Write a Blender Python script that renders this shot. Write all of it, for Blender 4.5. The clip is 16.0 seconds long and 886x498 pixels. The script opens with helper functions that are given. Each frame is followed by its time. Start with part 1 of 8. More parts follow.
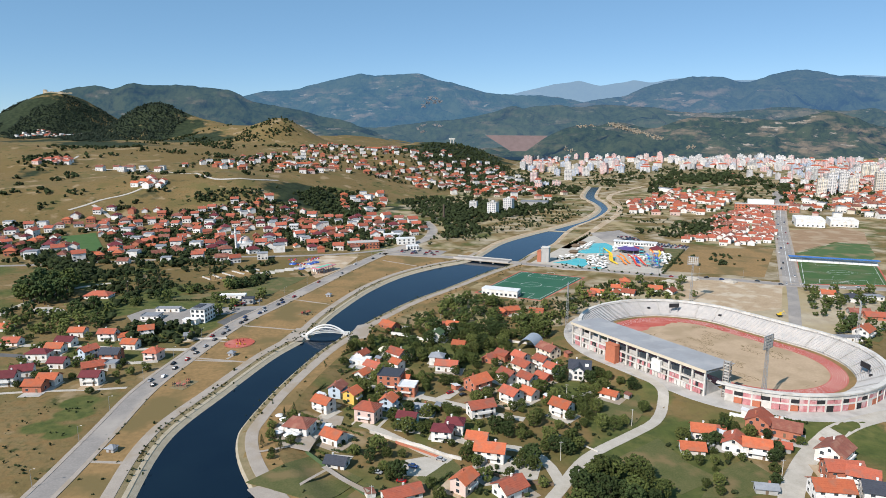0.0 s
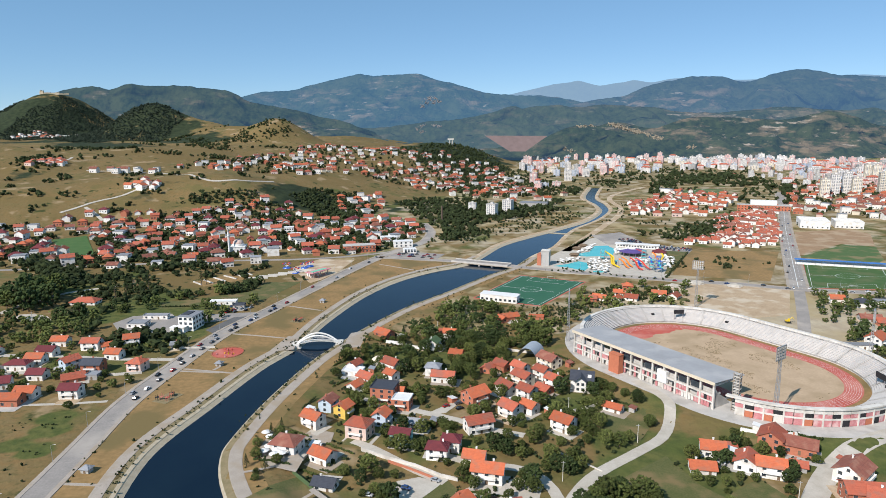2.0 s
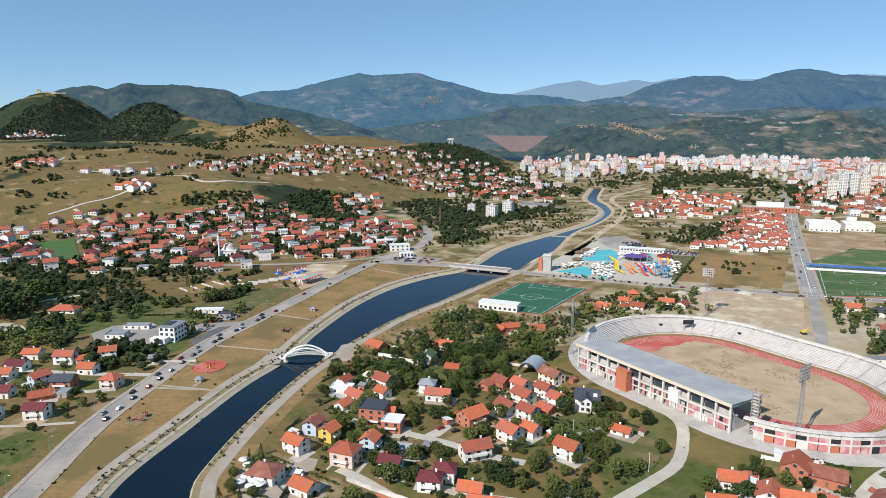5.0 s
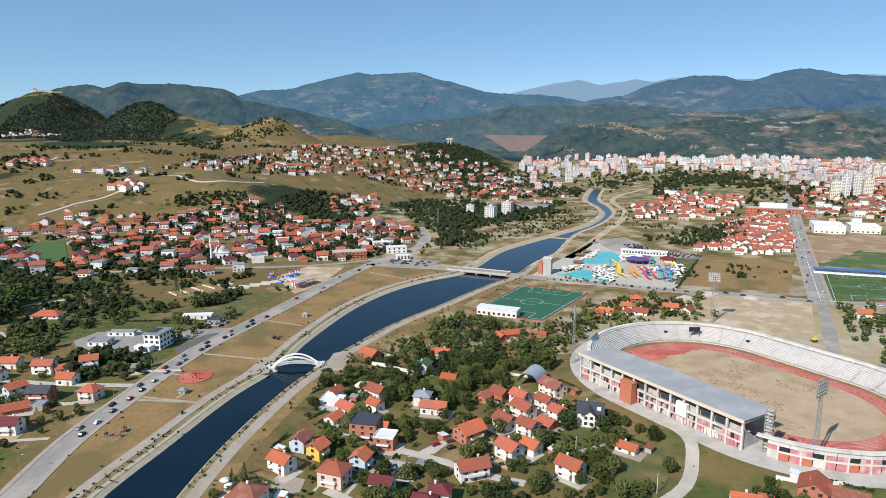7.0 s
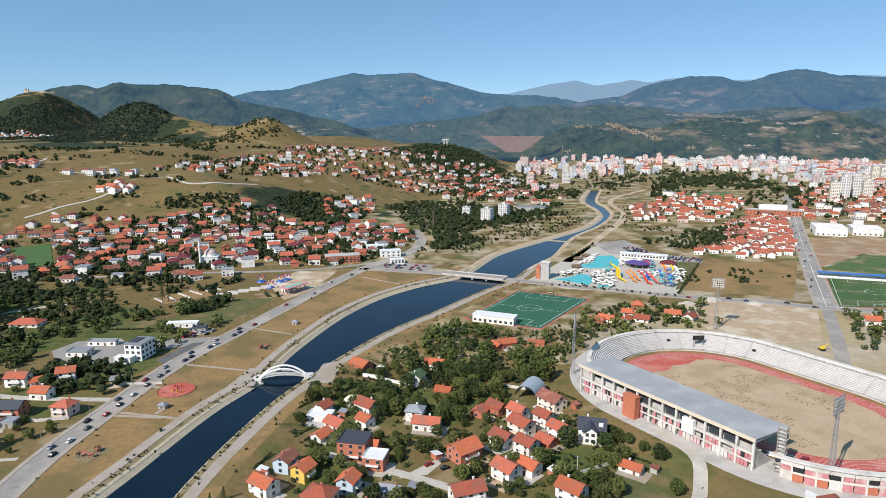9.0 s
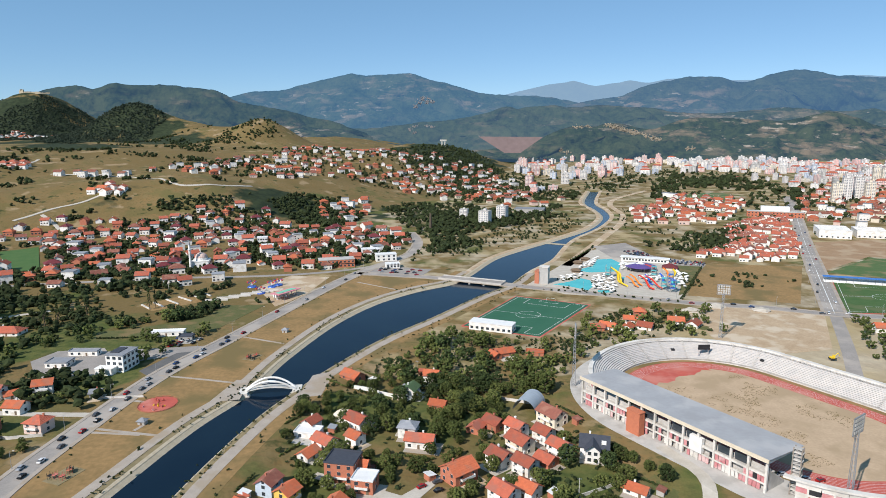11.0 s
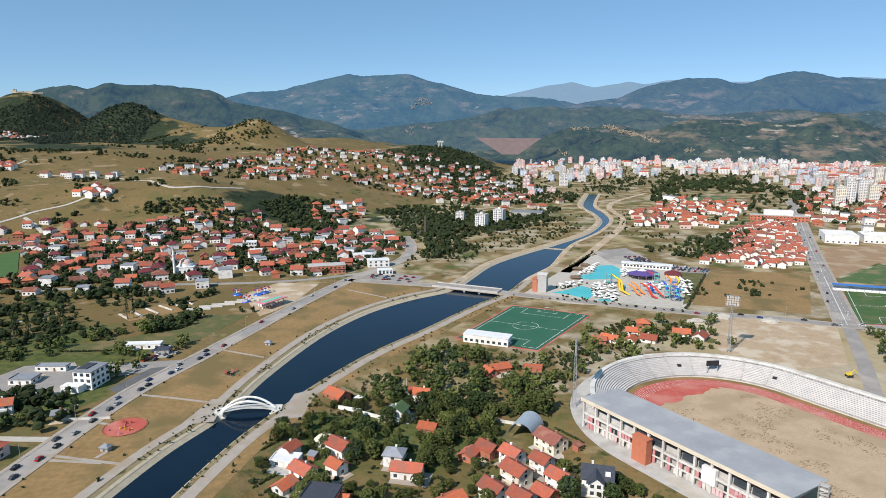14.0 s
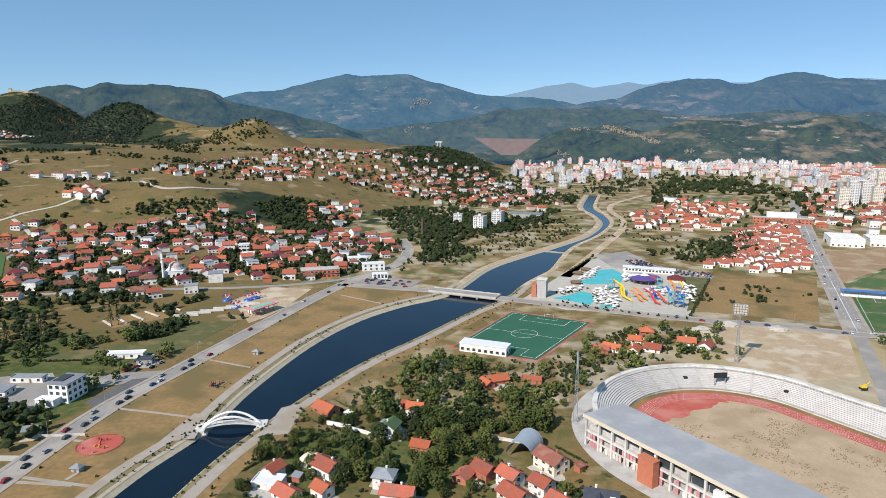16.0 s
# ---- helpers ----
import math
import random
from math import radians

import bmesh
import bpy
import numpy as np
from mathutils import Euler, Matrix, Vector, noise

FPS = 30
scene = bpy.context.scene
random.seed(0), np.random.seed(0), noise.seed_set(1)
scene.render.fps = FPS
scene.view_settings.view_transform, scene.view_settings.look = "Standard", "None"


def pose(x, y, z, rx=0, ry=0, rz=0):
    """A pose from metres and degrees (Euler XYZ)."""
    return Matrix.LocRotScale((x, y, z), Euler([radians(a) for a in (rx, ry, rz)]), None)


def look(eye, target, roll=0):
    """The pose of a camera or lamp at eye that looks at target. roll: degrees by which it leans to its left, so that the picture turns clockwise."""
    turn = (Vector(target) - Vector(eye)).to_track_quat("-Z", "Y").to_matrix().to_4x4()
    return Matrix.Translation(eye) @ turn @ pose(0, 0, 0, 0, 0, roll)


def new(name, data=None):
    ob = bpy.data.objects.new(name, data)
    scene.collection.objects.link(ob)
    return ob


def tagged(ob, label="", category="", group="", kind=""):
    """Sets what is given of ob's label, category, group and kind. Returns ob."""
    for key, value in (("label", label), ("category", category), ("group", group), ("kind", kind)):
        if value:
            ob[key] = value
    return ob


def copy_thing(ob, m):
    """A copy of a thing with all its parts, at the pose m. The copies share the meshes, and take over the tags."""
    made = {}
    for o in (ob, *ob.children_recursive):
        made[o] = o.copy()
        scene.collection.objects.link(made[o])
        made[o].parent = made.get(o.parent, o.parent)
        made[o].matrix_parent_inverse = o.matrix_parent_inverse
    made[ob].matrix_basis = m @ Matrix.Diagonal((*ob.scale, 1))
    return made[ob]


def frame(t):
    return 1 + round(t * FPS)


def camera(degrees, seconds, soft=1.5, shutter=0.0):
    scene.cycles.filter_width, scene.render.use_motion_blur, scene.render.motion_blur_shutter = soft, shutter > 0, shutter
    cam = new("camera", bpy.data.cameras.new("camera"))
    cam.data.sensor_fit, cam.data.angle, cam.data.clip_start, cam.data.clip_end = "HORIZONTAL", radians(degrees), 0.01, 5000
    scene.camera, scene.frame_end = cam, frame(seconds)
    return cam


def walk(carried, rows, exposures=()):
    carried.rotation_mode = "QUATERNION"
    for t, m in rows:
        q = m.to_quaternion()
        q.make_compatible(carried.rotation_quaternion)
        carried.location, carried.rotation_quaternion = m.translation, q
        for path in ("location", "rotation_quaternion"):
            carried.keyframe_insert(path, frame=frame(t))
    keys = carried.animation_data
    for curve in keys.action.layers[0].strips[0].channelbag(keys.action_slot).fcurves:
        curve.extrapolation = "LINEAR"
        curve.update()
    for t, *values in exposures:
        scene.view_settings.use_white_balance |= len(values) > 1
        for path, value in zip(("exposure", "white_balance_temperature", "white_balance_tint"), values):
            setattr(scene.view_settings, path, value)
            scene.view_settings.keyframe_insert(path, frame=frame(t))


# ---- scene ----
cam = camera(70.0, 16.0, soft=0.8)
PATH = [
    (0, (-6.67, 5.09, 140.27), (-7.47, 103.24, 121.22), -0.2),
    (0.5, (-6.13, 9.14, 140.28), (-6.88, 107.34, 121.23), -0.3),
    (1, (-5.63, 13.18, 140.29), (-6.33, 111.33, 121.24), -0.3),
    (1.5, (-5.16, 17.23, 140.31), (-5.86, 115.43, 121.26), -0.3),
    (2, (-4.69, 21.30, 140.33), (-5.44, 119.45, 121.33), -0.3),
    (2.5, (-4.20, 25.40, 140.37), (-5.00, 123.55, 121.32), -0.2),
    (3, (-3.72, 29.53, 140.41), (-4.52, 127.73, 121.36), -0.3),
    (3.5, (-3.24, 33.70, 140.43), (-4.04, 131.90, 121.38), -0.3),
    (4, (-2.79, 37.88, 140.42), (-3.64, 136.03, 121.42), -0.3),
    (6.5, (-0.71, 58.77, 140.09), (-1.46, 156.92, 120.99), -0.2),
    (7, (-0.36, 62.97, 140.07), (-1.06, 161.12, 120.97), -0.2),
    (7.5, (-0.08, 67.15, 140.08), (-0.58, 165.30, 121.03), -0.2),
    (8, (0.20, 71.30, 140.09), (-0.20, 169.50, 121.09), -0.2),
    (8.5, (0.56, 75.43, 140.10), (0.31, 173.63, 121.10), -0.2),
    (9, (1.02, 79.52, 140.11), (0.87, 177.72, 121.11), -0.2),
    (11.5, (3.67, 99.57, 140.35), (3.82, 197.77, 121.50), -0.2),
    (12, (4.23, 103.56, 140.36), (4.53, 201.76, 121.56), -0.1),
    (12.5, (4.80, 107.58, 140.35), (5.10, 205.78, 121.55), -0.1),
    (13, (5.42, 111.66, 140.33), (5.77, 209.86, 121.58), -0.1),
    (13.5, (6.04, 115.80, 140.32), (6.49, 214.00, 121.57), -0.1),
    (14, (6.67, 120.04, 140.30), (7.07, 218.29, 121.55), -0.1),
    (14.5, (7.28, 124.32, 140.29), (7.73, 222.57, 121.54), -0.0),
    (15, (7.85, 128.63, 140.28), (8.35, 226.83, 121.58), 0.0),
    (15.5, (8.41, 132.94, 140.27), (8.91, 231.19, 121.57), 0.0),
    (16, (8.95, 137.23, 140.27), (9.50, 235.48, 121.57), -0.0),
]
walk(cam, [(t, look(eye, target, roll)) for t, eye, target, roll in PATH], [(0.0, 0.15, 6430, 11), (16.0, 0.15, 6430, 11)])
# ---- shape of the land ----
LATTICE = np.random.RandomState(7).rand(256, 256)


def value_noise(x, y, size, shift=0):
    """Smooth noise in 0..1 with features about size metres across."""
    u, v = np.asarray(x, float) / size + 31.7 * shift, np.asarray(y, float) / size + 17.3 * shift
    i, j = np.floor(u).astype(int), np.floor(v).astype(int)
    a, b = u - i, v - j
    a, b = a * a * (3 - 2 * a), b * b * (3 - 2 * b)
    g = lambda p, q: LATTICE[p % 256, q % 256]
    return (g(i, j) * (1 - a) + g(i + 1, j) * a) * (1 - b) + (g(i, j + 1) * (1 - a) + g(i + 1, j + 1) * a) * b


def fractal(x, y, size, shift=0, octaves=4):
    return sum(value_noise(x, y, size / 2 ** k, shift + k) / 2 ** k for k in range(octaves)) / sum(1 / 2 ** k for k in range(octaves))


FOOT = [(-1500, 560), (-900, 690), (-565, 800), (-240, 950), (-30, 1300), (150, 1800), (260, 2500), (300, 3400)]
HILLS = [(-513, 2000, 64, 105, 130), (20, 2080, 62, 210, 240), (-1735, 2900, 182, 215, 290), (-1930, 2880, 52, 160, 240), (-1098, 2400, 122, 150, 150),
         (-870, 2340, 55, 150, 150), (-700, 2100, 50, 130, 150), (-420, 1090, 16, 130, 70), (-1000, 1350, 22, 200, 120), (-250, 1750, 22, 200, 150)]


def off_foot(x, y):
    """Metres that a place lies up the left-hand slope from the foot of the hills (minus: in the valley)."""
    best, side = np.full(np.shape(x), 1e9), np.zeros(np.shape(x))
    for (ax, ay), (bx, by) in zip(FOOT, FOOT[1:]):
        dx, dy = bx - ax, by - ay
        t = np.clip(((x - ax) * dx + (y - ay) * dy) / (dx * dx + dy * dy), 0, 1)
        d = np.hypot(x - ax - t * dx, y - ay - t * dy)
        s = np.sign(dx * (y - ay) - dy * (x - ax))
        side = np.where(d < best, s, side)
        best = np.minimum(best, d)
    return best * side


def garden_dip(x, y):
    """How far the gardens behind the river bank lie below the promenade."""
    ease = lambda t: np.clip(t, 0, 1) ** 2 * (3 - 2 * np.clip(t, 0, 1))
    bank = np.interp(y, [150, 180, 220, 250, 290, 335, 388, 455, 506, 560], [0, -45, -77, -97, -107, -102, -91, -66, -41, -9])
    px, py = x - 155, y - 383
    u, v = np.abs(px * 0.5417 - py * 0.8406), px * 0.8406 + py * 0.5417 - 9
    ring = np.hypot(np.maximum(0, u - 27), v)
    return 2.6 * ease((x - bank - 20) / 16) * ease((480 - y) / 50) * ease((ring - 79) / 14)


def land(x, y):
    """Height of the ground."""
    x, y = np.asarray(x, float), np.asarray(y, float)
    d = off_foot(x, y)
    up = np.clip(d / 200, 0, 1)
    z = np.interp(d, [0, 60, 230, 690, 1000, 2200], [0, 5, 40, 92, 100, 92])
    z = z + up * (34 * (fractal(x, y, 420, 3) - 0.5) + 11 * (fractal(x, y, 110, 13) - 0.5))
    for cx, cy, h, rx, ry in HILLS:
        z = z + h * np.exp(-((x - cx) / rx) ** 2 - ((y - cy) / ry) ** 2)
    east = np.clip((x - 1050 - 0.25 * y) / 700, 0, 1)
    return z + east * 60 * fractal(x, y, 500, 5) - garden_dip(x, y)

# ---- world and sun ----
SUN_HEIGHT, SUN_FROM = 40.0, (-0.65, -0.76)
world = bpy.data.worlds.new("world")
scene.world = world
world.use_nodes = True
wn = world.node_tree.nodes
sky = wn.new("ShaderNodeTexSky")
sky.sky_type, sky.sun_disc = "NISHITA", False
sky.sun_elevation, sky.sun_rotation = radians(SUN_HEIGHT), math.atan2(SUN_FROM[0], SUN_FROM[1])
sky.altitude, sky.air_density, sky.dust_density, sky.ozone_density = 1200, 0.72, 0.18, 3.2
haze = wn.new("ShaderNodeMix")
haze.data_type = "RGBA"
haze.inputs[0].default_value = 0.45
haze.inputs[7].default_value = (1.6, 3.65, 5.45, 1)
world.node_tree.links.new(sky.outputs[0], haze.inputs[6])
world.node_tree.links.new(haze.outputs[2], wn["Background"].inputs[0])
wn["Background"].inputs[1].default_value = 0.115
sun = new("sun", bpy.data.lights.new("sun", "SUN"))
sun.data.energy, sun.data.angle, sun.data.color = 5.0, radians(0.53), (1.0, 0.94, 0.87)
c = math.cos(radians(SUN_HEIGHT))
sun.matrix_world = look((SUN_FROM[0] * c * 300, SUN_FROM[1] * c * 300, 300 * math.sin(radians(SUN_HEIGHT))), (0, 0, 0))


# ---- materials ----
def mat(name, a, b=None, size=3.0, rough=0.85, metal=0.0, fine=0.35, bump=0.0, vary=0.0, island=0.0, stain=None, stain_size=25.0, spec=0.3):
    """A surface whose colour wanders between a and b at size metres and a finer grain, with relief and, for repeats, a random shade."""
    m = bpy.data.materials.new(name)
    m.use_nodes = True
    nt = m.node_tree
    n, link = nt.nodes, nt.links.new
    bsdf = n["Principled BSDF"]
    bsdf.inputs["Roughness"].default_value, bsdf.inputs["Metallic"].default_value = rough, metal
    bsdf.inputs["Specular IOR Level"].default_value = spec
    geo = n.new("ShaderNodeNewGeometry")
    big, small = n.new("ShaderNodeTexNoise"), n.new("ShaderNodeTexNoise")
    big.inputs["Scale"].default_value, big.inputs["Detail"].default_value = 1 / size, 5
    small.inputs["Scale"].default_value, small.inputs["Detail"].default_value = 7 / size, 3
    link(geo.outputs["Position"], big.inputs["Vector"])
    link(geo.outputs["Position"], small.inputs["Vector"])
    mixf = n.new("ShaderNodeMix")
    mixf.inputs[0].default_value = fine
    link(big.outputs[0], mixf.inputs[2])
    link(small.outputs[0], mixf.inputs[3])
    ramp = n.new("ShaderNodeValToRGB")
    ramp.color_ramp.elements[0].position, ramp.color_ramp.elements[1].position = 0.35, 0.65
    b = b or tuple(v * 0.8 for v in a)
    ramp.color_ramp.elements[0].color, ramp.color_ramp.elements[1].color = (*a, 1), (*b, 1)
    link(mixf.outputs[0], ramp.inputs[0])
    out = ramp.outputs[0]
    if stain:
        s = n.new("ShaderNodeTexNoise")
        s.inputs["Scale"].default_value, s.inputs["Detail"].default_value = 1 / stain_size, 6
        link(geo.outputs["Position"], s.inputs["Vector"])
        r = n.new("ShaderNodeValToRGB")
        r.color_ramp.elements[0].position, r.color_ramp.elements[1].position = 0.5, 0.62
        link(s.outputs[0], r.inputs[0])
        mx = n.new("ShaderNodeMix")
        mx.data_type = "RGBA"
        link(r.outputs[0], mx.inputs[0])
        link(out, mx.inputs[6])
        mx.inputs[7].default_value = (*stain, 1)
        out = mx.outputs[2]
    for vary, island in [q for q in ((vary, 0), (0, island)) if any(q)]:
        hsv = n.new("ShaderNodeHueSaturation")
        mr = n.new("ShaderNodeMapRange")
        mr.inputs[3].default_value, mr.inputs[4].default_value = 1 - (vary or island), 1 + (vary or island)
        if vary:
            info = n.new("ShaderNodeObjectInfo")
            link(info.outputs["Random"], mr.inputs[0])
        else:
            link(geo.outputs["Random Per Island"], mr.inputs[0])
        link(mr.outputs[0], hsv.inputs["Value"])
        link(out, hsv.inputs["Color"])
        out = hsv.outputs[0]
    link(out, bsdf.inputs["Base Color"])
    if bump:
        bp = n.new("ShaderNodeBump")
        bp.inputs["Strength"].default_value, bp.inputs["Distance"].default_value = 0.6, bump
        link(small.outputs[0], bp.inputs["Height"])
        link(bp.outputs[0], bsdf.inputs["Normal"])
    return m


def land_material():
    """Dry grass, green grass and scrub, mixed by the land cover stored on the sheet and by noise at several sizes."""
    m = bpy.data.materials.new("land")
    m.use_nodes = True
    n, link = m.node_tree.nodes, m.node_tree.links.new
    bsdf = n["Principled BSDF"]
    bsdf.inputs["Roughness"].default_value, bsdf.inputs["Specular IOR Level"].default_value = 0.95, 0.1
    geo = n.new("ShaderNodeNewGeometry")

    def noise_of(size, detail=5):
        t = n.new("ShaderNodeTexNoise")
        t.inputs["Scale"].default_value, t.inputs["Detail"].default_value = 1 / size, detail
        link(geo.outputs["Position"], t.inputs["Vector"])
        return t.outputs[0]

    def mix(f, a, b):
        x = n.new("ShaderNodeMix")
        x.data_type = "RGBA"
        link(f, x.inputs[0])
        for v, s in ((a, 6), (b, 7)):
            if isinstance(v, tuple):
                x.inputs[s].default_value = (*v, 1)
            else:
                link(v, x.inputs[s])
        return x.outputs[2]

    def step(f, lo, hi):
        r = n.new("ShaderNodeMapRange")
        r.inputs[1].default_value, r.inputs[2].default_value = lo, hi
        link(f, r.inputs[0])
        return r.outputs[0]

    def cover(name, noise, spread=0.7):
        at = n.new("ShaderNodeAttribute")
        at.attribute_name = name
        add = n.new("ShaderNodeMath")
        add.operation = "MULTIPLY_ADD"
        link(noise, add.inputs[0])
        add.inputs[1].default_value = spread * 2
        sub = n.new("ShaderNodeMath")
        sub.operation = "ADD"
        sub.inputs[1].default_value = -spread
        link(at.outputs["Fac"], sub.inputs[0])
        link(sub.outputs[0], add.inputs[2])
        return step(add.outputs[0], 0.42, 0.58)

    dry = mix(step(noise_of(90, 8), 0.38, 0.62), (0.24, 0.148, 0.062), (0.155, 0.104, 0.041))
    dry = mix(step(noise_of(7), 0.3, 0.7), dry, (0.19, 0.143, 0.067))
    dry = mix(step(noise_of(22, 8), 0.55, 0.68), dry, (0.15, 0.125, 0.05))
    dry = mix(step(noise_of(48, 9), 0.53, 0.6), dry, (0.14, 0.118, 0.046))
    dry = mix(step(noise_of(3, 6), 0.52, 0.66), dry, (0.13, 0.105, 0.045))
    green = mix(step(noise_of(25), 0.35, 0.65), (0.085, 0.103, 0.03), (0.132, 0.128, 0.045))
    green = mix(step(noise_of(5), 0.4, 0.7), green, (0.06, 0.08, 0.025))
    wood = mix(step(noise_of(14, 3), 0.35, 0.65), (0.021, 0.031, 0.017), (0.04, 0.052, 0.026))
    dry = mix(step(noise_of(230, 6), 0.45, 0.6), dry, (0.16, 0.113, 0.046))
    dry = mix(step(noise_of(34, 12), 0.6, 0.66), dry, (0.28, 0.205, 0.115))
    dry = mix(step(noise_of(16, 10), 0.62, 0.68), dry, (0.055, 0.062, 0.022))
    col = mix(cover("green", noise_of(60)), dry, green)
    col = mix(cover("wood", noise_of(45, 6)), col, wood)
    bare = mix(step(noise_of(9), 0.35, 0.65), (0.42, 0.36, 0.26), (0.34, 0.28, 0.2))
    bare = mix(step(noise_of(70), 0.4, 0.6), bare, (0.36, 0.285, 0.16))
    col = mix(cover("bare", noise_of(28, 7), 0.5), col, bare)
    link(col, bsdf.inputs["Base Color"])
    bp = n.new("ShaderNodeBump")
    bp.inputs["Strength"].default_value, bp.inputs["Distance"].default_value = 0.8, 0.8
    link(noise_of(4, 4), bp.inputs["Height"])
    link(bp.outputs[0], bsdf.inputs["Normal"])
    return m


def water_material():
    m = bpy.data.materials.new("river_water")
    m.use_nodes = True
    n, link = m.node_tree.nodes, m.node_tree.links.new
    b = n["Principled BSDF"]
    geo, t = n.new("ShaderNodeNewGeometry"), n.new("ShaderNodeTexNoise")
    t.inputs["Scale"].default_value, t.inputs["Detail"].default_value = 0.5, 4
    link(geo.outputs["Position"], t.inputs["Vector"])
    big = n.new("ShaderNodeTexNoise")
    big.inputs["Scale"].default_value, big.inputs["Detail"].default_value = 0.035, 5
    link(geo.outputs["Position"], big.inputs["Vector"])
    ramp = n.new("ShaderNodeValToRGB")
    ramp.color_ramp.elements[0].position, ramp.color_ramp.elements[1].position = 0.35, 0.7
    ramp.color_ramp.elements[0].color, ramp.color_ramp.elements[1].color = (0.003, 0.01, 0.022, 1), (0.005, 0.014, 0.026, 1)
    link(big.outputs[0], ramp.inputs[0])
    link(ramp.outputs[0], b.inputs["Base Color"])
    b.inputs["Roughness"].default_value, b.inputs["IOR"].default_value, b.inputs["Specular IOR Level"].default_value = 0.1, 1.33, 0.3
    bp = n.new("ShaderNodeBump")
    bp.inputs["Strength"].default_value, bp.inputs["Distance"].default_value = 0.25, 0.12
    link(t.outputs[0], bp.inputs["Height"])
    link(bp.outputs[0], b.inputs["Normal"])
    return m


LAND, WATER = land_material(), water_material()
ASPHALT = mat("worn_asphalt", (0.315, 0.285, 0.26), (0.24, 0.22, 0.2), 7, 0.9, fine=0.5, stain=(0.37, 0.33, 0.29), stain_size=30)
DARK_ASPHALT = mat("dark_asphalt", (0.1, 0.1, 0.1), (0.14, 0.135, 0.13), 9, 0.9)
PAVING = mat("promenade_paving", (0.4, 0.345, 0.29), (0.32, 0.275, 0.23), 4, 0.9, fine=0.5, stain=(0.33, 0.27, 0.205), stain_size=12)
GRAVEL = mat("white_gravel", (0.5, 0.46, 0.4), (0.4, 0.36, 0.3), 5, 0.95, bump=0.05)
EARTH = mat("bare_earth", (0.47, 0.355, 0.235), (0.35, 0.25, 0.155), 10, 0.95, fine=0.5, bump=0.2, stain=(0.52, 0.43, 0.32), stain_size=16)
INFIELD = mat("dry_infield", (0.48, 0.355, 0.235), (0.39, 0.285, 0.185), 9, 0.95, fine=0.5, bump=0.1, stain=(0.36, 0.265, 0.165), stain_size=20)
BED = mat("planting_bed", (0.27, 0.21, 0.12), (0.18, 0.15, 0.075), 4, 0.95, bump=0.1)
STONE = mat("bank_stone", (0.45, 0.39, 0.29), (0.36, 0.30, 0.21), 2.5, 0.9, bump=0.05)
LAWN = mat("lawn", (0.074, 0.088, 0.026), (0.125, 0.117, 0.045), 6, 0.95, fine=0.55, bump=0.15, stain=(0.18, 0.135, 0.06), stain_size=14)
DRY = mat("dry_meadow", (0.31, 0.192, 0.08), (0.2, 0.13, 0.052), 18, 0.95, fine=0.6, bump=0.15, stain=(0.165, 0.122, 0.048), stain_size=36)
CROP = mat("green_crop", (0.05, 0.115, 0.03), (0.075, 0.135, 0.04), 10, 0.95)
TURF = mat("artificial_turf", (0.025, 0.105, 0.06), (0.035, 0.12, 0.07), 20, 0.9)
FIELD_TURF = mat("green_turf", (0.045, 0.1, 0.026), (0.065, 0.118, 0.036), 9, 0.9, stain=(0.1, 0.125, 0.05), stain_size=20)
PLOUGH = mat("ploughed_earth", (0.33, 0.215, 0.125), (0.27, 0.175, 0.1), 9, 0.95, bump=0.1, stain=(0.38, 0.28, 0.18), stain_size=25)
TURF_B = mat("worn_turf", (0.06, 0.115, 0.035), (0.085, 0.13, 0.045), 8, 0.9, stain=(0.2, 0.17, 0.08), stain_size=20)
WHITE_LINE = mat("line_paint", (0.75, 0.76, 0.74), (0.6, 0.62, 0.6), 2)
TRACK = mat("running_track", (0.48, 0.105, 0.075), (0.40, 0.085, 0.065), 6, 0.9, stain=(0.50, 0.18, 0.14), stain_size=20)
CONCRETE = mat("concrete", (0.5, 0.475, 0.44), (0.42, 0.4, 0.37), 5, 0.9, stain=(0.37, 0.35, 0.32), stain_size=9)
PALE_CONCRETE = mat("pale_concrete", (0.66, 0.63, 0.58), (0.56, 0.53, 0.48), 4, 0.85, stain=(0.48, 0.45, 0.4), stain_size=7)
TERRACE = mat("stained_terrace_concrete", (0.56, 0.53, 0.5), (0.47, 0.445, 0.42), 3, 0.9, fine=0.5, stain=(0.47, 0.45, 0.43), stain_size=5)
GREY_ROOF = mat("grey_sheet_roof", (0.36, 0.365, 0.375), (0.31, 0.31, 0.315), 12, 0.8, stain=(0.4, 0.395, 0.395), stain_size=14)
PINK = mat("faded_pink_paint", (0.44, 0.16, 0.165), (0.56, 0.27, 0.27), 2.5, 0.85, stain=(0.6, 0.42, 0.4), stain_size=5)
BRICK = mat("brick_wall", (0.5, 0.17, 0.09), (0.42, 0.14, 0.08), 1.2, 0.9)
# Near-black, both for painted shade of openings and for plain dark parts.
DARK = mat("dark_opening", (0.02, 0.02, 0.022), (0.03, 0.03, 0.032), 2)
STEEL = mat("galvanised_steel", (0.5, 0.5, 0.5), (0.42, 0.42, 0.43), 2, 0.45, 0.7)
GLASS = mat("window_glass", (0.03, 0.04, 0.05), (0.05, 0.06, 0.07), 1, 0.12, spec=0.6)
WHITE = mat("white_render", (0.78, 0.77, 0.74), (0.7, 0.69, 0.66), 3, 0.85, stain=(0.66, 0.63, 0.58), stain_size=6)
WOOD = mat("weathered_wood", (0.2, 0.14, 0.09), (0.14, 0.1, 0.07), 0.8)
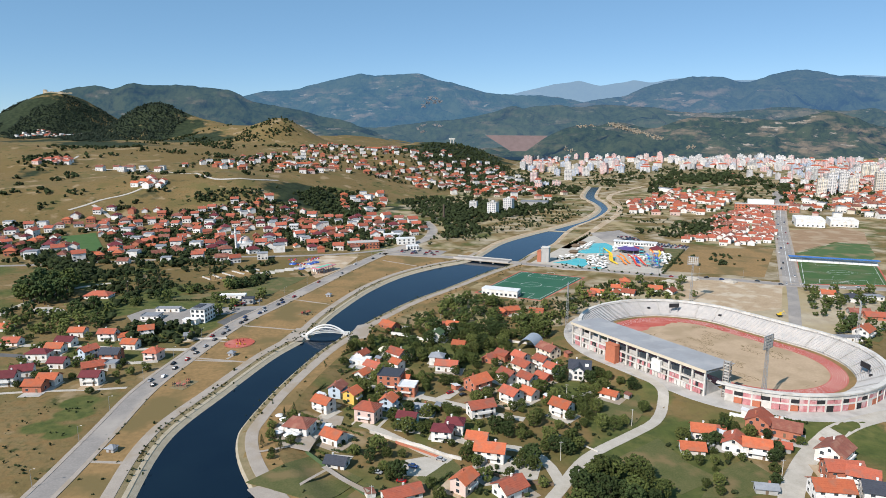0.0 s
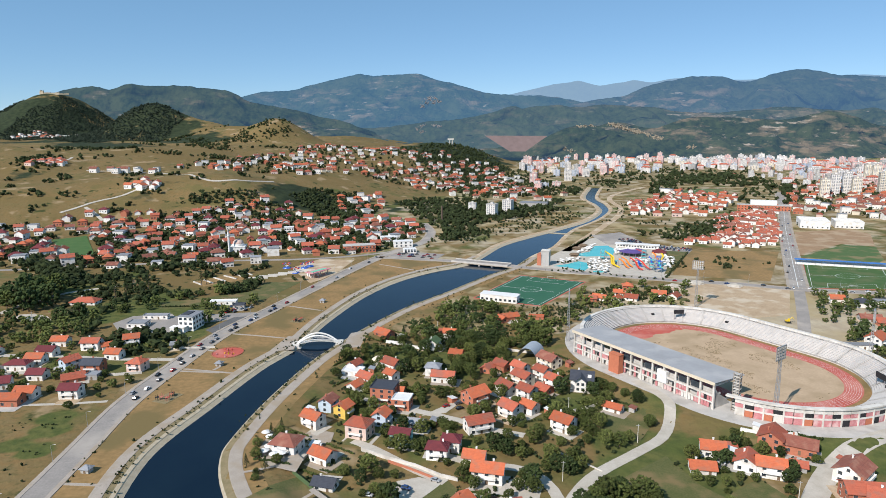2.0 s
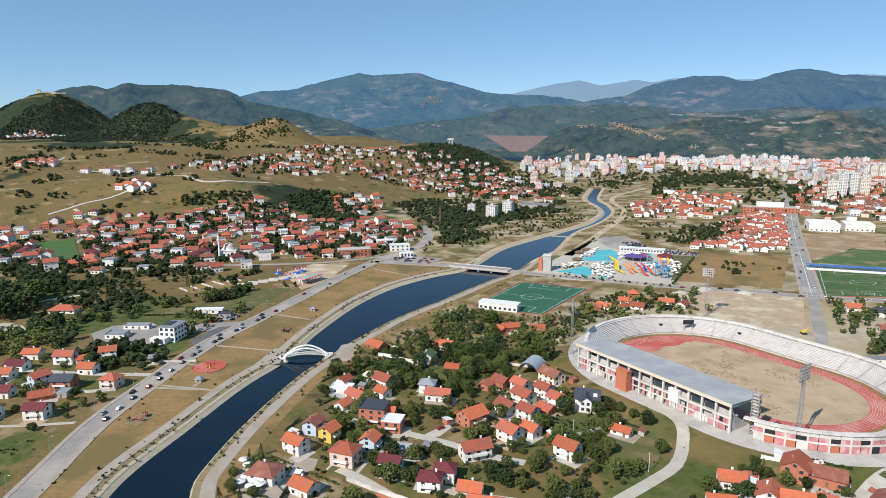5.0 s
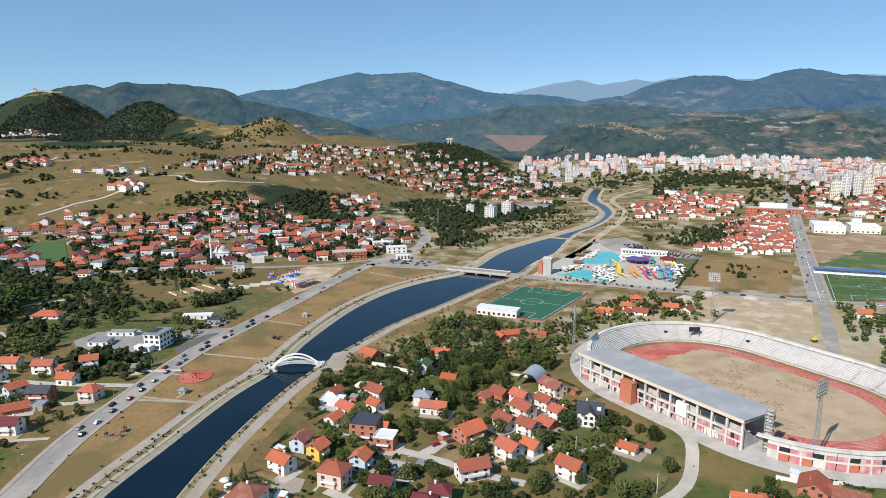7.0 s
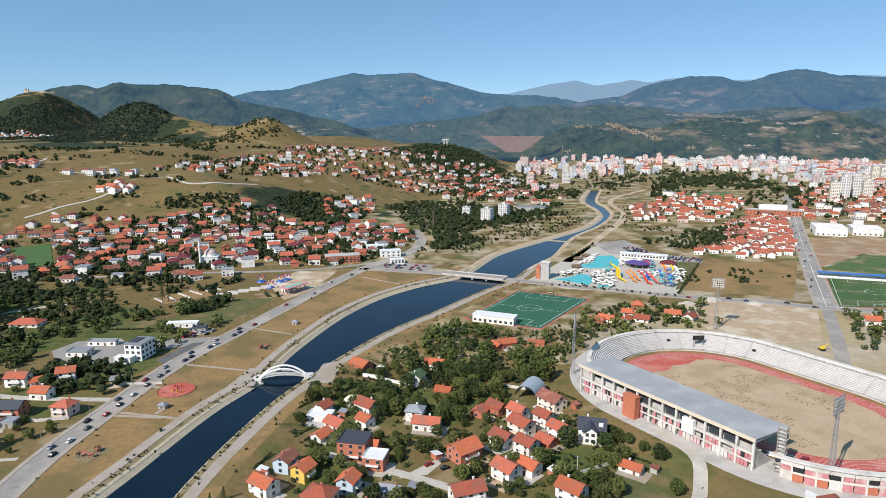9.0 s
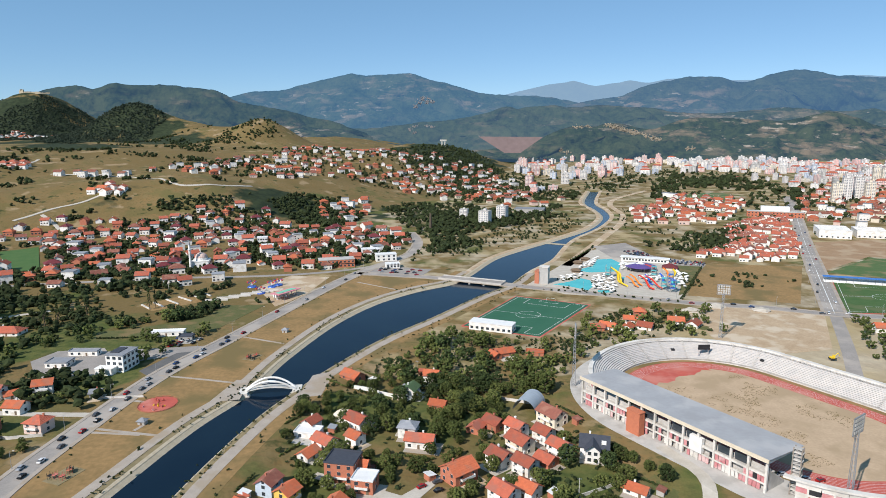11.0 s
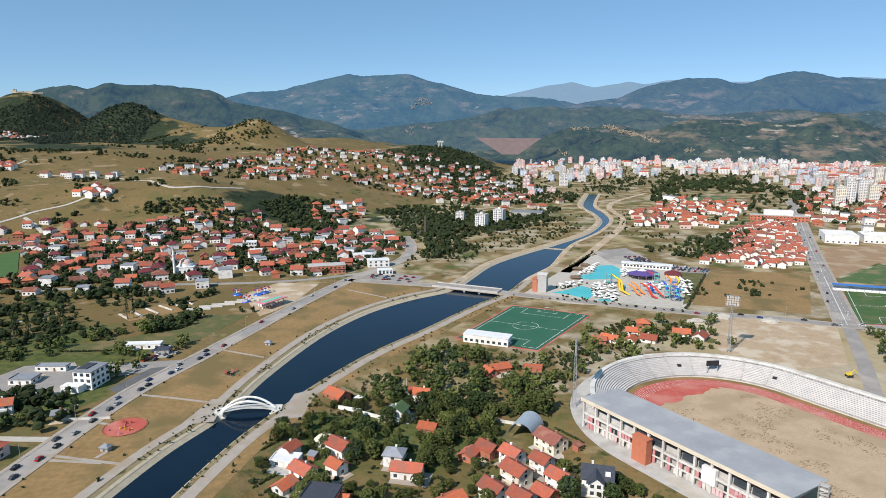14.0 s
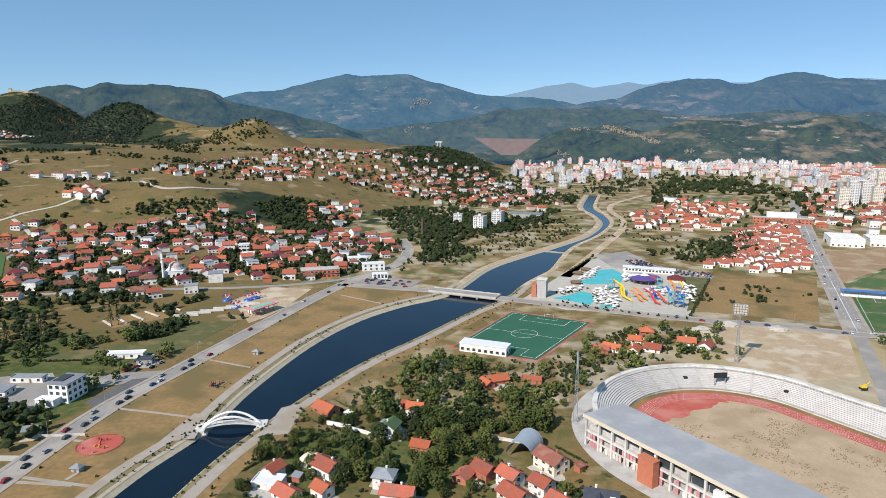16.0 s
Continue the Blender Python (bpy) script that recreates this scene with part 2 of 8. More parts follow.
BARK = mat("bark", (0.12, 0.09, 0.065), (0.08, 0.06, 0.045), 0.5)
LEAF = [mat("foliage_" + k, a, b, 1.1, 0.85, fine=0.6, bump=0.3, vary=0.25, island=0.3, spec=0.12) for k, a, b in (
    ("olive", (0.032, 0.047, 0.013), (0.095, 0.11, 0.032)), ("deep", (0.021, 0.036, 0.013), (0.06, 0.08, 0.026)), ("light", (0.068, 0.088, 0.023), (0.14, 0.15, 0.046)))]
FAR_LEAF = mat("far_foliage", (0.02, 0.03, 0.013), (0.042, 0.053, 0.02), 5, 0.9, fine=0.6, bump=0.5, island=0.4, spec=0.1)
# Leaf colour shifted to blue, painting the distance haze over the castle hill.
HAZED_HILL_LEAF = mat("hill_foliage", (0.024, 0.034, 0.024), (0.038, 0.05, 0.034), 9, 0.95, fine=0.6, bump=0.5, island=0.3, spec=0.05)
ROOFS = dict(
    orange=mat("orange_tile", (0.5, 0.135, 0.06), (0.4, 0.105, 0.05), 1.5, 0.85, vary=0.2, stain=(0.36, 0.13, 0.075), stain_size=4),
    red=mat("red_tile", (0.43, 0.115, 0.065), (0.33, 0.09, 0.055), 1.5, 0.85, vary=0.25, stain=(0.3, 0.11, 0.075), stain_size=4),
    brown=mat("brown_tile", (0.26, 0.095, 0.065), (0.2, 0.075, 0.055), 1.5, 0.85, vary=0.15, stain=(0.28, 0.13, 0.09), stain_size=4),
    wine=mat("wine_red_tile", (0.17, 0.035, 0.04), (0.13, 0.03, 0.035), 1.5, 0.75, vary=0.15),
    dark=mat("dark_tile", (0.045, 0.05, 0.065), (0.06, 0.065, 0.08), 1.5, 0.7, vary=0.2),
    grey=mat("grey_roof", (0.28, 0.29, 0.31), (0.22, 0.23, 0.25), 2, 0.7, vary=0.2),
    green=mat("green_roof", (0.09, 0.14, 0.06), (0.07, 0.11, 0.05), 2, 0.7),
    white=mat("white_roof", (0.74, 0.74, 0.73), (0.64, 0.64, 0.63), 3, 0.7))
WALLS = dict(
    white=mat("white_house_render", (0.79, 0.77, 0.73), (0.71, 0.69, 0.65), 2, 0.9, vary=0.1, stain=(0.62, 0.58, 0.52), stain_size=4),
    cream=mat("cream_render", (0.68, 0.6, 0.47), (0.6, 0.53, 0.42), 2, 0.9, vary=0.1),
    pink=mat("pink_render", (0.66, 0.5, 0.44), (0.58, 0.44, 0.38), 2, 0.9, vary=0.1),
    brick=mat("red_block_wall", (0.46, 0.17, 0.1), (0.38, 0.14, 0.085), 1.0, 0.92, vary=0.1),
    mint=mat("mint_render", (0.42, 0.66, 0.58), (0.36, 0.58, 0.51), 2, 0.9),
    yellow=mat("yellow_render", (0.72, 0.48, 0.11), (0.64, 0.43, 0.1), 2, 0.9),
    blue=mat("pale_blue_render", (0.5, 0.58, 0.66), (0.44, 0.52, 0.6), 2, 0.9),
    grey=mat("grey_render", (0.4, 0.39, 0.37), (0.34, 0.33, 0.31), 2, 0.9, vary=0.1))


# ---- mesh helpers ----
def as_mesh(name, bm, material, smooth=False):
    me = bpy.data.meshes.new(name)
    bm.to_mesh(me)
    bm.free()
    for m in (material if isinstance(material, (list, tuple)) else [material]):
        me.materials.append(m)
    if smooth:
        me.polygons.foreach_set("use_smooth", [True] * len(me.polygons))
    return me


def part(name, bm, material, parent=None, label="", m=None):
    """Links a bmesh as one mesh object, under a thing or a part."""
    me = bm if isinstance(bm, bpy.types.Mesh) else as_mesh(name, bm, material)
    ob = new(name, me)
    if parent is not None:
        ob.parent = parent
    if m is not None:
        ob.matrix_basis = m
    if label:
        ob["label"] = label
    return ob


def thing(name, label, category, m=None, group="", kind=""):
    ob = new(name)
    ob.empty_display_size = 0.5
    if m is not None:
        ob.matrix_basis = m
    return tagged(ob, label, category, group, kind)


def box(bm, x0, y0, z0, x1, y1, z1, index=0):
    v = [bm.verts.new(p) for p in ((x0, y0, z0), (x1, y0, z0), (x1, y1, z0), (x0, y1, z0), (x0, y0, z1), (x1, y0, z1), (x1, y1, z1), (x0, y1, z1))]
    for f in ((3, 2, 1, 0), (4, 5, 6, 7), (0, 1, 5, 4), (1, 2, 6, 5), (2, 3, 7, 6), (3, 0, 4, 7)):
        bm.faces.new([v[i] for i in f]).material_index = index
    return v


def boxes(*rows):
    bm = bmesh.new()
    for r in rows:
        box(bm, *r)
    return bm


def beam(bm, a, b, r, n=6, r2=None):
    """A round bar from a to b, tapering from r to r2."""
    a, b = Vector(a), Vector(b)
    q = (b - a).to_track_quat("Z", "Y")
    rings = []
    for p, rad in ((a, r), (b, r if r2 is None else r2)):
        rings.append([bm.verts.new(p + q @ Vector((rad * math.cos(k * math.tau / n), rad * math.sin(k * math.tau / n), 0))) for k in range(n)])
    for k in range(n):
        bm.faces.new((rings[0][k], rings[0][(k + 1) % n], rings[1][(k + 1) % n], rings[1][k]))
    bm.faces.new(rings[0][::-1])
    bm.faces.new(rings[1])


def smooth_line(points, step=6.0):
    """A Catmull-Rom curve through a few plan points, cut into even steps."""
    p = np.array([(2 * np.array(points[0]) - np.array(points[1])), *points, (2 * np.array(points[-1]) - np.array(points[-2]))], float)
    out = []
    for i in range(1, len(p) - 2):
        k = max(2, int(np.hypot(*(p[i + 1] - p[i])) / step))
        for t in np.arange(k) / k:
            a, b, c0, d = p[i - 1], p[i], p[i + 1], p[i + 2]
            out.append(0.5 * (2 * b + (c0 - a) * t + (2 * a - 5 * b + 4 * c0 - d) * t * t + (3 * b - a - 3 * c0 + d) * t ** 3))
    out.append(p[-2])
    return np.array(out)


def normals(line):
    t = np.gradient(line, axis=0)
    t /= np.linalg.norm(t, axis=1)[:, None] + 1e-9
    return np.stack([-t[:, 1], t[:, 0]], 1)


def loft(line, profile, drape=False):
    """A strip along a plan line: profile rows are (offset to the left, height)."""
    n = normals(line)
    bm = bmesh.new()
    rows = []
    for off, h in profile:
        q = line + n * off
        base = land(q[:, 0], q[:, 1]) if drape else np.zeros(len(q))
        rows.append([bm.verts.new((x, y, z + h)) for (x, y), z in zip(q, base)])
    for r, s in zip(rows, rows[1:]):
        for k in range(len(line) - 1):
            bm.faces.new((r[k], r[k + 1], s[k + 1], s[k]))
    bmesh.ops.recalc_face_normals(bm, faces=bm.faces)
    return bm


def sheet(points, h=0.05, drape=False, curb=0.0):
    """A piece of ground cover with a given outline and a raised edge; draped, it follows the ground in small steps."""
    bm = bmesh.new()
    f = bm.faces.new([bm.verts.new((x, y, h)) for x, y in points])
    f.normal_update()
    if f.normal.z < 0:
        f.normal_flip()
    if drape:
        bmesh.ops.triangulate(bm, faces=bm.faces[:])
        for _ in range(4):
            long = [e for e in bm.edges if e.calc_length() > 4.0]
            if not long:
                break
            bmesh.ops.subdivide_edges(bm, edges=long, cuts=1)
            bmesh.ops.triangulate(bm, faces=[f for f in bm.faces if len(f.verts) > 3])
        for v in bm.verts:
            v.co.z = h + float(land(v.co.x, v.co.y))
    rim = [e for e in bm.edges if len(e.link_faces) == 1]
    for v in [q for q in bmesh.ops.extrude_edge_only(bm, edges=rim)["geom"] if isinstance(q, bmesh.types.BMVert)]:
        v.co.z -= max(curb, 0.3)
    return bm


def structure(name, bm, material, label, category="ground"):
    return tagged(part(name, bm, material), label, category, kind="structure")


def inside(px, py, poly):
    poly = np.asarray(poly, float)
    c = np.zeros(np.shape(px), bool)
    for (ax, ay), (bx, by) in zip(poly, np.roll(poly, -1, 0)):
        c ^= ((ay > py) != (by > py)) & (px < (bx - ax) * (py - ay) / (by - ay + 1e-12) + ax)
    return c


def line_distance(x, y, line):
    best = np.full(np.shape(x), 1e9)
    for (ax, ay), (bx, by) in zip(line, line[1:]):
        dx, dy = bx - ax, by - ay
        t = np.clip(((x - ax) * dx + (y - ay) * dy) / (dx * dx + dy * dy + 1e-9), 0, 1)
        best = np.minimum(best, np.hypot(x - ax - t * dx, y - ay - t * dy))
    return best

# ---- plan of the valley ----
RIVER_L = smooth_line([(-40, 110), (-92, 152), (-121, 195), (-131, 230), (-137, 278), (-128, 327), (-117, 378), (-103, 419), (-95, 470), (-77, 540), (-52, 595), (-20, 635), (12, 662), (29, 694), (61, 772), (104, 833), (152, 893), (209, 974), (253, 1079), (266, 1174), (271, 1290), (330, 1500)])
RIVER_R = smooth_line([(10, 140), (-45, 182), (-77, 218), (-96, 247), (-106, 272), (-107, 292), (-102, 335), (-91, 388), (-79, 422), (-66, 455), (-41, 505), (-7, 555), (30, 613), (62, 656), (88, 712), (129, 783), (176, 893), (229, 986), (275, 1093), (293, 1190), (302, 1290), (360, 1490)])
pull = [RIVER_L[np.argmin(np.hypot(*(RIVER_L - p).T))] for p in RIVER_R]
RIVER_R = RIVER_R + (np.array(pull) - RIVER_R) * (0.42 * np.clip((RIVER_R[:, 1:] - 760) / 150, 0, 1))
BASIN = np.concatenate([RIVER_L, RIVER_R[::-1]])
ROAD_L = smooth_line([(-165, 160), (-165, 225), (-168, 275), (-172, 326), (-169, 372), (-161, 440), (-143, 500), (-123, 567), (-97, 652), (-74, 712), (-52, 755), (-33, 800), (-28, 870), (-40, 945)])
CROSS = smooth_line([(-80, 700), (-40, 690), (8, 676), (45, 660), (90, 638), (162, 606), (210, 587), (258, 574), (299, 556), (373, 539), (470, 522), (700, 480)])
ROAD_S = smooth_line([(226, 410), (267, 490), (297, 550)])
ROAD_R = smooth_line([(297, 550), (382, 725), (464, 892), (576, 1114), (700, 1370)])
LANE = smooth_line([(20, 208), (37, 234), (54, 260), (79, 281), (95, 295), (105, 314), (109, 332), (100, 356)])
LANE_NE = smooth_line([(112, 190), (124, 225), (150, 260), (175, 281), (208, 296), (260, 310)])
STREET = smooth_line([(-10, 280), (8, 272), (29, 266), (37, 252), (39, 236)])
STREET_B = smooth_line([(-51, 338), (-28, 327), (0, 313), (14, 304), (31, 297)])
LANE_W = smooth_line([(-166, 390), (-215, 392), (-262, 398), (-330, 395), (-420, 380)])
LANE_S = smooth_line([(-183, 330), (-205, 327), (-230, 325), (-260, 320)])
LANE_D = smooth_line([(-246, 370), (-268, 377), (-289, 381), (-319, 384)])
LANE_V = smooth_line([(-62, 735), (-110, 706), (-170, 690), (-260, 682), (-370, 660), (-480, 640), (-700, 640)])
STREET_C = smooth_line([(-49, 292), (-39, 285), (-28, 275), (-18, 266), (-6, 257)])
STADIUM = pose(155, 383, 0, 0, 0, -57.2)

# ---- ground: one sheet to the horizon ----
ys = [-500.0, -200.0, 0.0]
while ys[-1] < 4750:
    ys.append(ys[-1] + 3.0 + 0.011 * max(0, ys[-1] - 120))
ys = np.array(ys)
us = np.linspace(-1, 1, 300)
gy = np.repeat(ys[:, None], len(us), 1)
gx = us[None, :] * (420 + 0.95 * np.maximum(gy, 0))
gz = land(gx, gy)
near = (gy < 1600) & (np.abs(gx) < 480)
edge = np.where(near, np.minimum(line_distance(gx, gy, RIVER_L), line_distance(gx, gy, RIVER_R)), 1e9)
gz = np.where(near & (inside(gx, gy, BASIN) | (edge < 4)), -6.0, gz)
wet = np.clip((off_foot(gx, gy) + 40) / 200, 0, 1)
slope = fractal(gx, gy, 260, 21)
woods = 0.1 + 0.2 * np.clip((slope - 0.5) * 8, 0, 1) * wet
WOODED = [(-1361, 2104), (-1057, 1849), (-1188, 2126), (-1131, 2280), (-975, 2240), (-1300, 2300), (-883, 1647), (-785, 1914)]
for cx, cy, rx, ry, v in (*[(a, b, 150, 120, 0.8) for a, b in WOODED], (-1735, 2640, 430, 210, 0.95), (-1735, 2880, 330, 240, 0.58), (-1098, 2400, 170, 170, 0.85), (20, 1960, 200, 330, 0.75), (-240, 1110, 90, 90, 0.9), (-20, 1120, 150, 120, 0.6), (-360, 500, 220, 90, 0.35), (-222, 425, 45, 40, 0.4), (-1000, 1900, 400, 160, 0.4)):
    woods = np.maximum(woods, v * np.exp(-(((gx - cx) / rx) ** 2 + ((gy - cy) / ry) ** 2) ** 2))
woods = np.maximum(woods, 0.85 * np.clip((gy - 2650) / 250, 0, 1) * (off_foot(gx, gy) < 250))
greens = np.clip(0.25 + 0.5 * (fractal(gx, gy, 140, 31) - 0.45) + 0.2 * ((gx < -175) & (gy < 640) & (gy > 335)) - 0.18 * wet + 0.14 * ((gy > 700) & (off_foot(gx, gy) < 0)) + 0.26 * ((gx > -60) & (gx < 110) & (gy < 420)) + 0.2 * ((gx > 60) & (gx < 200) & (gy < 300)), 0, 1)
for cx, cy in [(-194, 299), (-188, 278), (-202, 283), (-198, 311)]:
    greens = np.maximum(greens, 0.95 * np.exp(-((gx - cx) / 11) ** 2 - ((gy - cy) / 9) ** 2))
bares = 0.05 + 0.3 * (off_foot(gx, gy) < -15) * (gx > -130) * (gy > 440) + 0.12 * (off_foot(gx, gy) < -15) + 0.6 * np.exp(-((gx - 250) / 60) ** 2 - ((gy - 470) / 60) ** 2)
verts = np.stack([gx, gy, gz], -1).reshape(-1, 3)
nr, nc = gx.shape
idx = np.arange(nr * nc).reshape(nr, nc)
faces = np.stack([idx[:-1, :-1], idx[:-1, 1:], idx[1:, 1:], idx[1:, :-1]], -1).reshape(-1, 4)
me = bpy.data.meshes.new("ground")
me.from_pydata(verts.tolist(), [], faces.tolist())
for key, val in (("wood", woods), ("green", greens), ("bare", bares)):
    me.attributes.new(key, "FLOAT", "POINT").data.foreach_set("value", val.reshape(-1).astype(np.float32))
me.polygons.foreach_set("use_smooth", [True] * len(me.polygons))
me.materials.append(LAND)
tagged(new("ground", me), "dry valley floor rising into grassy and wooded hills", "ground", kind="structure")

# ---- river, banks, promenades ----
structure("water", sheet([tuple(p) for p in np.concatenate([RIVER_L, (RIVER_R - normals(RIVER_R) * 2.4)[::-1]])], -1.75, curb=0.6), WATER, "dark blue still water of the canalised river", "water")
QUAY = dict(left=((-3.2, -3.2), (-2.0, -1.8), (0.6, -0.75), (1.0, -0.4), (2.9, -0.3)), right=((1.2, -3.6), (1.9, -1.8), (2.2, -0.5), (2.9, -0.3)))
for name, line, s, w0, w1 in (("left", RIVER_L, 1, 5.5, 10.8), ("right", RIVER_R, -1, 6.0, 11.8)):
    structure("embankment_" + name, loft(line, [(s * a, h) for a, h in QUAY[name]]), STONE, "pale stone embankment sloping into the river", "embankment")
    far_line = line[line[:, 1] > 690]
    structure("dirt_track_" + name, loft(far_line, [(s * a, h) for a, h in ((2.9, -0.3), (4.5, 0.05), (8.5, 0.1), (9.5, -1.0))]), EARTH, "narrow pale dirt track along the river", "path")
    line = line[line[:, 1] < 705]
    structure("planting_" + name, loft(line, [(s * a, h) for a, h in ((2.9, -0.32), (w0, -0.05))]), BED, "strip of dry planting between stone edge and path", "ground")
    structure("promenade_" + name, loft(line, [(s * a, h) for a, h in ((w0, -0.4), (w0, 0.1), (w0 + 0.3, 0.12), (w1 - 0.3, 0.12), (w1, 0.1), (w1, -2.5))]), PAVING, "wide pale paved river promenade with kerbs", "pavement")
    structure("verge_" + name, loft(line, [(s * a, h) for a, h in ((w1, 0.0), (w1 + 7, 0.04), (w1 + 7.5, -1.5))]), DRY, "dry grass verge beside the promenade", "ground")


def road(name, line, width, material, label, h=0.14, kerb=0.0, kerb_material=None):
    half = width / 2
    structure(name, loft(line, [(-half, h - 0.5), (-half, h), (half, h), (half, h - 0.5)], drape=True), material, label, "road")
    if kerb:
        for side, k in (("a", 1), ("b", -1)):
            structure(name + "_pavement_" + side, loft(line, [(k * half, h - 0.3), (k * half, h + 0.14), (k * (half + kerb), h + 0.14), (k * (half + kerb), h - 0.6)], drape=True), kerb_material or PAVING, "pale concrete pavement with a raised kerb", "pavement")


def dashes(line, off, y0, y1, h, every=9.0, length=3.5, width=0.22):
    """Painted lane dashes along a road, as one joined mesh."""
    bm, n, d, k = bmesh.new(), normals(line), 0.0, 1
    while k < len(line):
        seg = float(np.hypot(*(line[k] - line[k - 1])))
        d += seg
        if d >= every and y0 < line[k, 1] < y1:
            d = 0.0
            t = (line[k] - line[k - 1]) / seg
            c0 = line[k] + n[k] * off
            q = [c0 + t * a * length / 2 + n[k] * b * width / 2 for a, b in ((-1, -1), (1, -1), (1, 1), (-1, 1))]
            bm.faces.new([bm.verts.new((x, y, h + float(land(x, y)))) for x, y in q])
        k += 1
    bmesh.ops.recalc_face_normals(bm, faces=bm.faces)
    tagged(part("lane_marking", bm, WHITE_LINE), "faded white lane dashes on the road", "road marking", kind="stuff")


dashes(ROAD_R, 0.0, 560, 1200, 0.175, 6, 6, 0.5)
dashes(ROAD_R, 3.2, 560, 1200, 0.175)
dashes(ROAD_R, -3.2, 560, 1200, 0.175)
road("road_river", ROAD_L, 9.5, ASPHALT, "worn pale asphalt road along the river park", kerb=2.2)
road("road_cross", CROSS, 9.0, ASPHALT, "worn asphalt road that crosses the river bridge", kerb=2.0)
road("road_avenue", ROAD_R, 13.0, ASPHALT, "wide pale asphalt avenue towards the town", 0.16, kerb=2.5)
road("road_site", ROAD_S, 8.5, ASPHALT, "pale dusty road behind the stadium", 0.12)
road("lane_gravel", LANE, 5.5, GRAVEL, "white gravel lane between gardens", 0.15)
road("lane_east", LANE_NE, 9.0, GRAVEL, "pale dusty lane beside the stadium", 0.13)
road("street_gardens", STREET, 5.0, GRAVEL, "narrow pale street between garden walls", 0.18)
road("street_yards", STREET_B, 4.5, GRAVEL, "pale track between house yards", 0.2)
road("street_walls", STREET_C, 4.6, GRAVEL, "pale street between low garden walls", 0.2)
road("lane_west", LANE_W, 4.5, GRAVEL, "narrow pale lane between small houses", 0.12)
road("lane_meadow", LANE_S, 2.4, GRAVEL, "narrow pale path along the meadow edge", 0.12)
road("lane_dark", LANE_D, 5.0, DARK_ASPHALT, "short dark asphalt lane between houses", 0.13)
road("road_village", LANE_V, 7.0, ASPHALT, "pale road along the foot of the village", 0.15)
road("track_pasture", smooth_line([(-562, 921), (-548, 953), (-537, 977), (-513, 1001), (-499, 1025)]), 4.5, GRAVEL, "narrow pale track over the pasture", 0.5)
road("track_yards", smooth_line([(-541, 949), (-519, 933), (-497, 913)]), 5.0, GRAVEL, "pale track down to the village", 0.5)
road("track_ridge", smooth_line([(-744, 1193), (-742, 1237), (-771, 1321)]), 5.0, GRAVEL, "pale track to the ridge houses", 0.5)
road("track_upper", smooth_line([(-675, 1197), (-633, 1209), (-588, 1217), (-492, 1149), (-422, 1085), (-387, 1077), (-346, 1105), (-317, 1161)]), 4.5, GRAVEL, "pale lane past the upper houses", 0.5)

# ---- fields and yards ----
park = [tuple(p) for p in (ROAD_L[(ROAD_L[:, 1] > 170) & (ROAD_L[:, 1] < 715)] + normals(ROAD_L)[(ROAD_L[:, 1] > 170) & (ROAD_L[:, 1] < 715)] * -7)]
bank = RIVER_L[(RIVER_L[:, 1] > 175) & (RIVER_L[:, 1] < 655)]
bank = [tuple(p) for p in (bank + normals(bank) * 10.5)]
structure("park_lawn", sheet(park + bank[::-1], 0.06), DRY, "dry brown lawn of the river park", "lawn")
structure("stadium_apron", sheet([tuple((STADIUM @ Vector((u, v, 0)))[:2]) for u, v in [((27 if math.cos(a) > 0 else -27) + 76 * math.cos(a), 9 + 76 * math.sin(a)) for a in np.linspace(0, math.tau, 80, endpoint=False)]], 0.07), CONCRETE, "grey concrete ring road round the stadium", "pavement")
structure("building_site", sheet([(205, 470), (252, 480), (290, 552), (262, 566), (212, 580), (190, 560), (185, 500)], 0.09), EARTH, "levelled bare earth of a cleared site", "ground")
structure("waste_field", sheet([(210, 612), (290, 585), (368, 722), (264, 738)], 0.06), DRY, "dry waste field with bushes", "field")
structure("yard_white", sheet([(-2, 250), (18, 262), (34, 257), (30, 243), (8, 238)], 0.14, drape=True), GRAVEL, "white gravel yard", "ground")
for pts in ([(-88, 236), (-66, 262), (-42, 243), (-56, 222)], [(-54, 219), (-40, 240), (-18, 222), (-30, 203)]):
    structure("lawn_corner", sheet(pts, 0.3, drape=True), LAWN, "green lawn inside paved edges", "lawn")
structure("yard_pale", sheet([(-26, 258), (-17, 261), (-7, 257), (-12, 250), (-16, 245), (-28, 246)], 0.16, drape=True), GRAVEL, "white gravel yard beside the street", "ground")
structure("yard_fork", sheet([(-18, 318), (-9, 327), (2, 338), (1, 332), (-6, 321)], 0.16, drape=True), GRAVEL, "white gravel wedge where two tracks meet", "ground")
structure("yard_house", sheet([(-75, 297), (-68, 303), (-59, 300), (-59, 291), (-66, 287)], 0.16, drape=True), PAVING, "paved yard in front of a house", "pavement")
structure("garden_east", sheet([(63, 257), (91, 278), (97, 255), (105, 244), (85, 232), (83, 242)], 0.1, drape=True), LAWN, "green garden lawn", "lawn")
structure("garden_north", sheet([(63, 321), (90, 338), (100, 317), (81, 287), (69, 294)], 0.1, drape=True), LAWN, "green garden plot", "lawn")

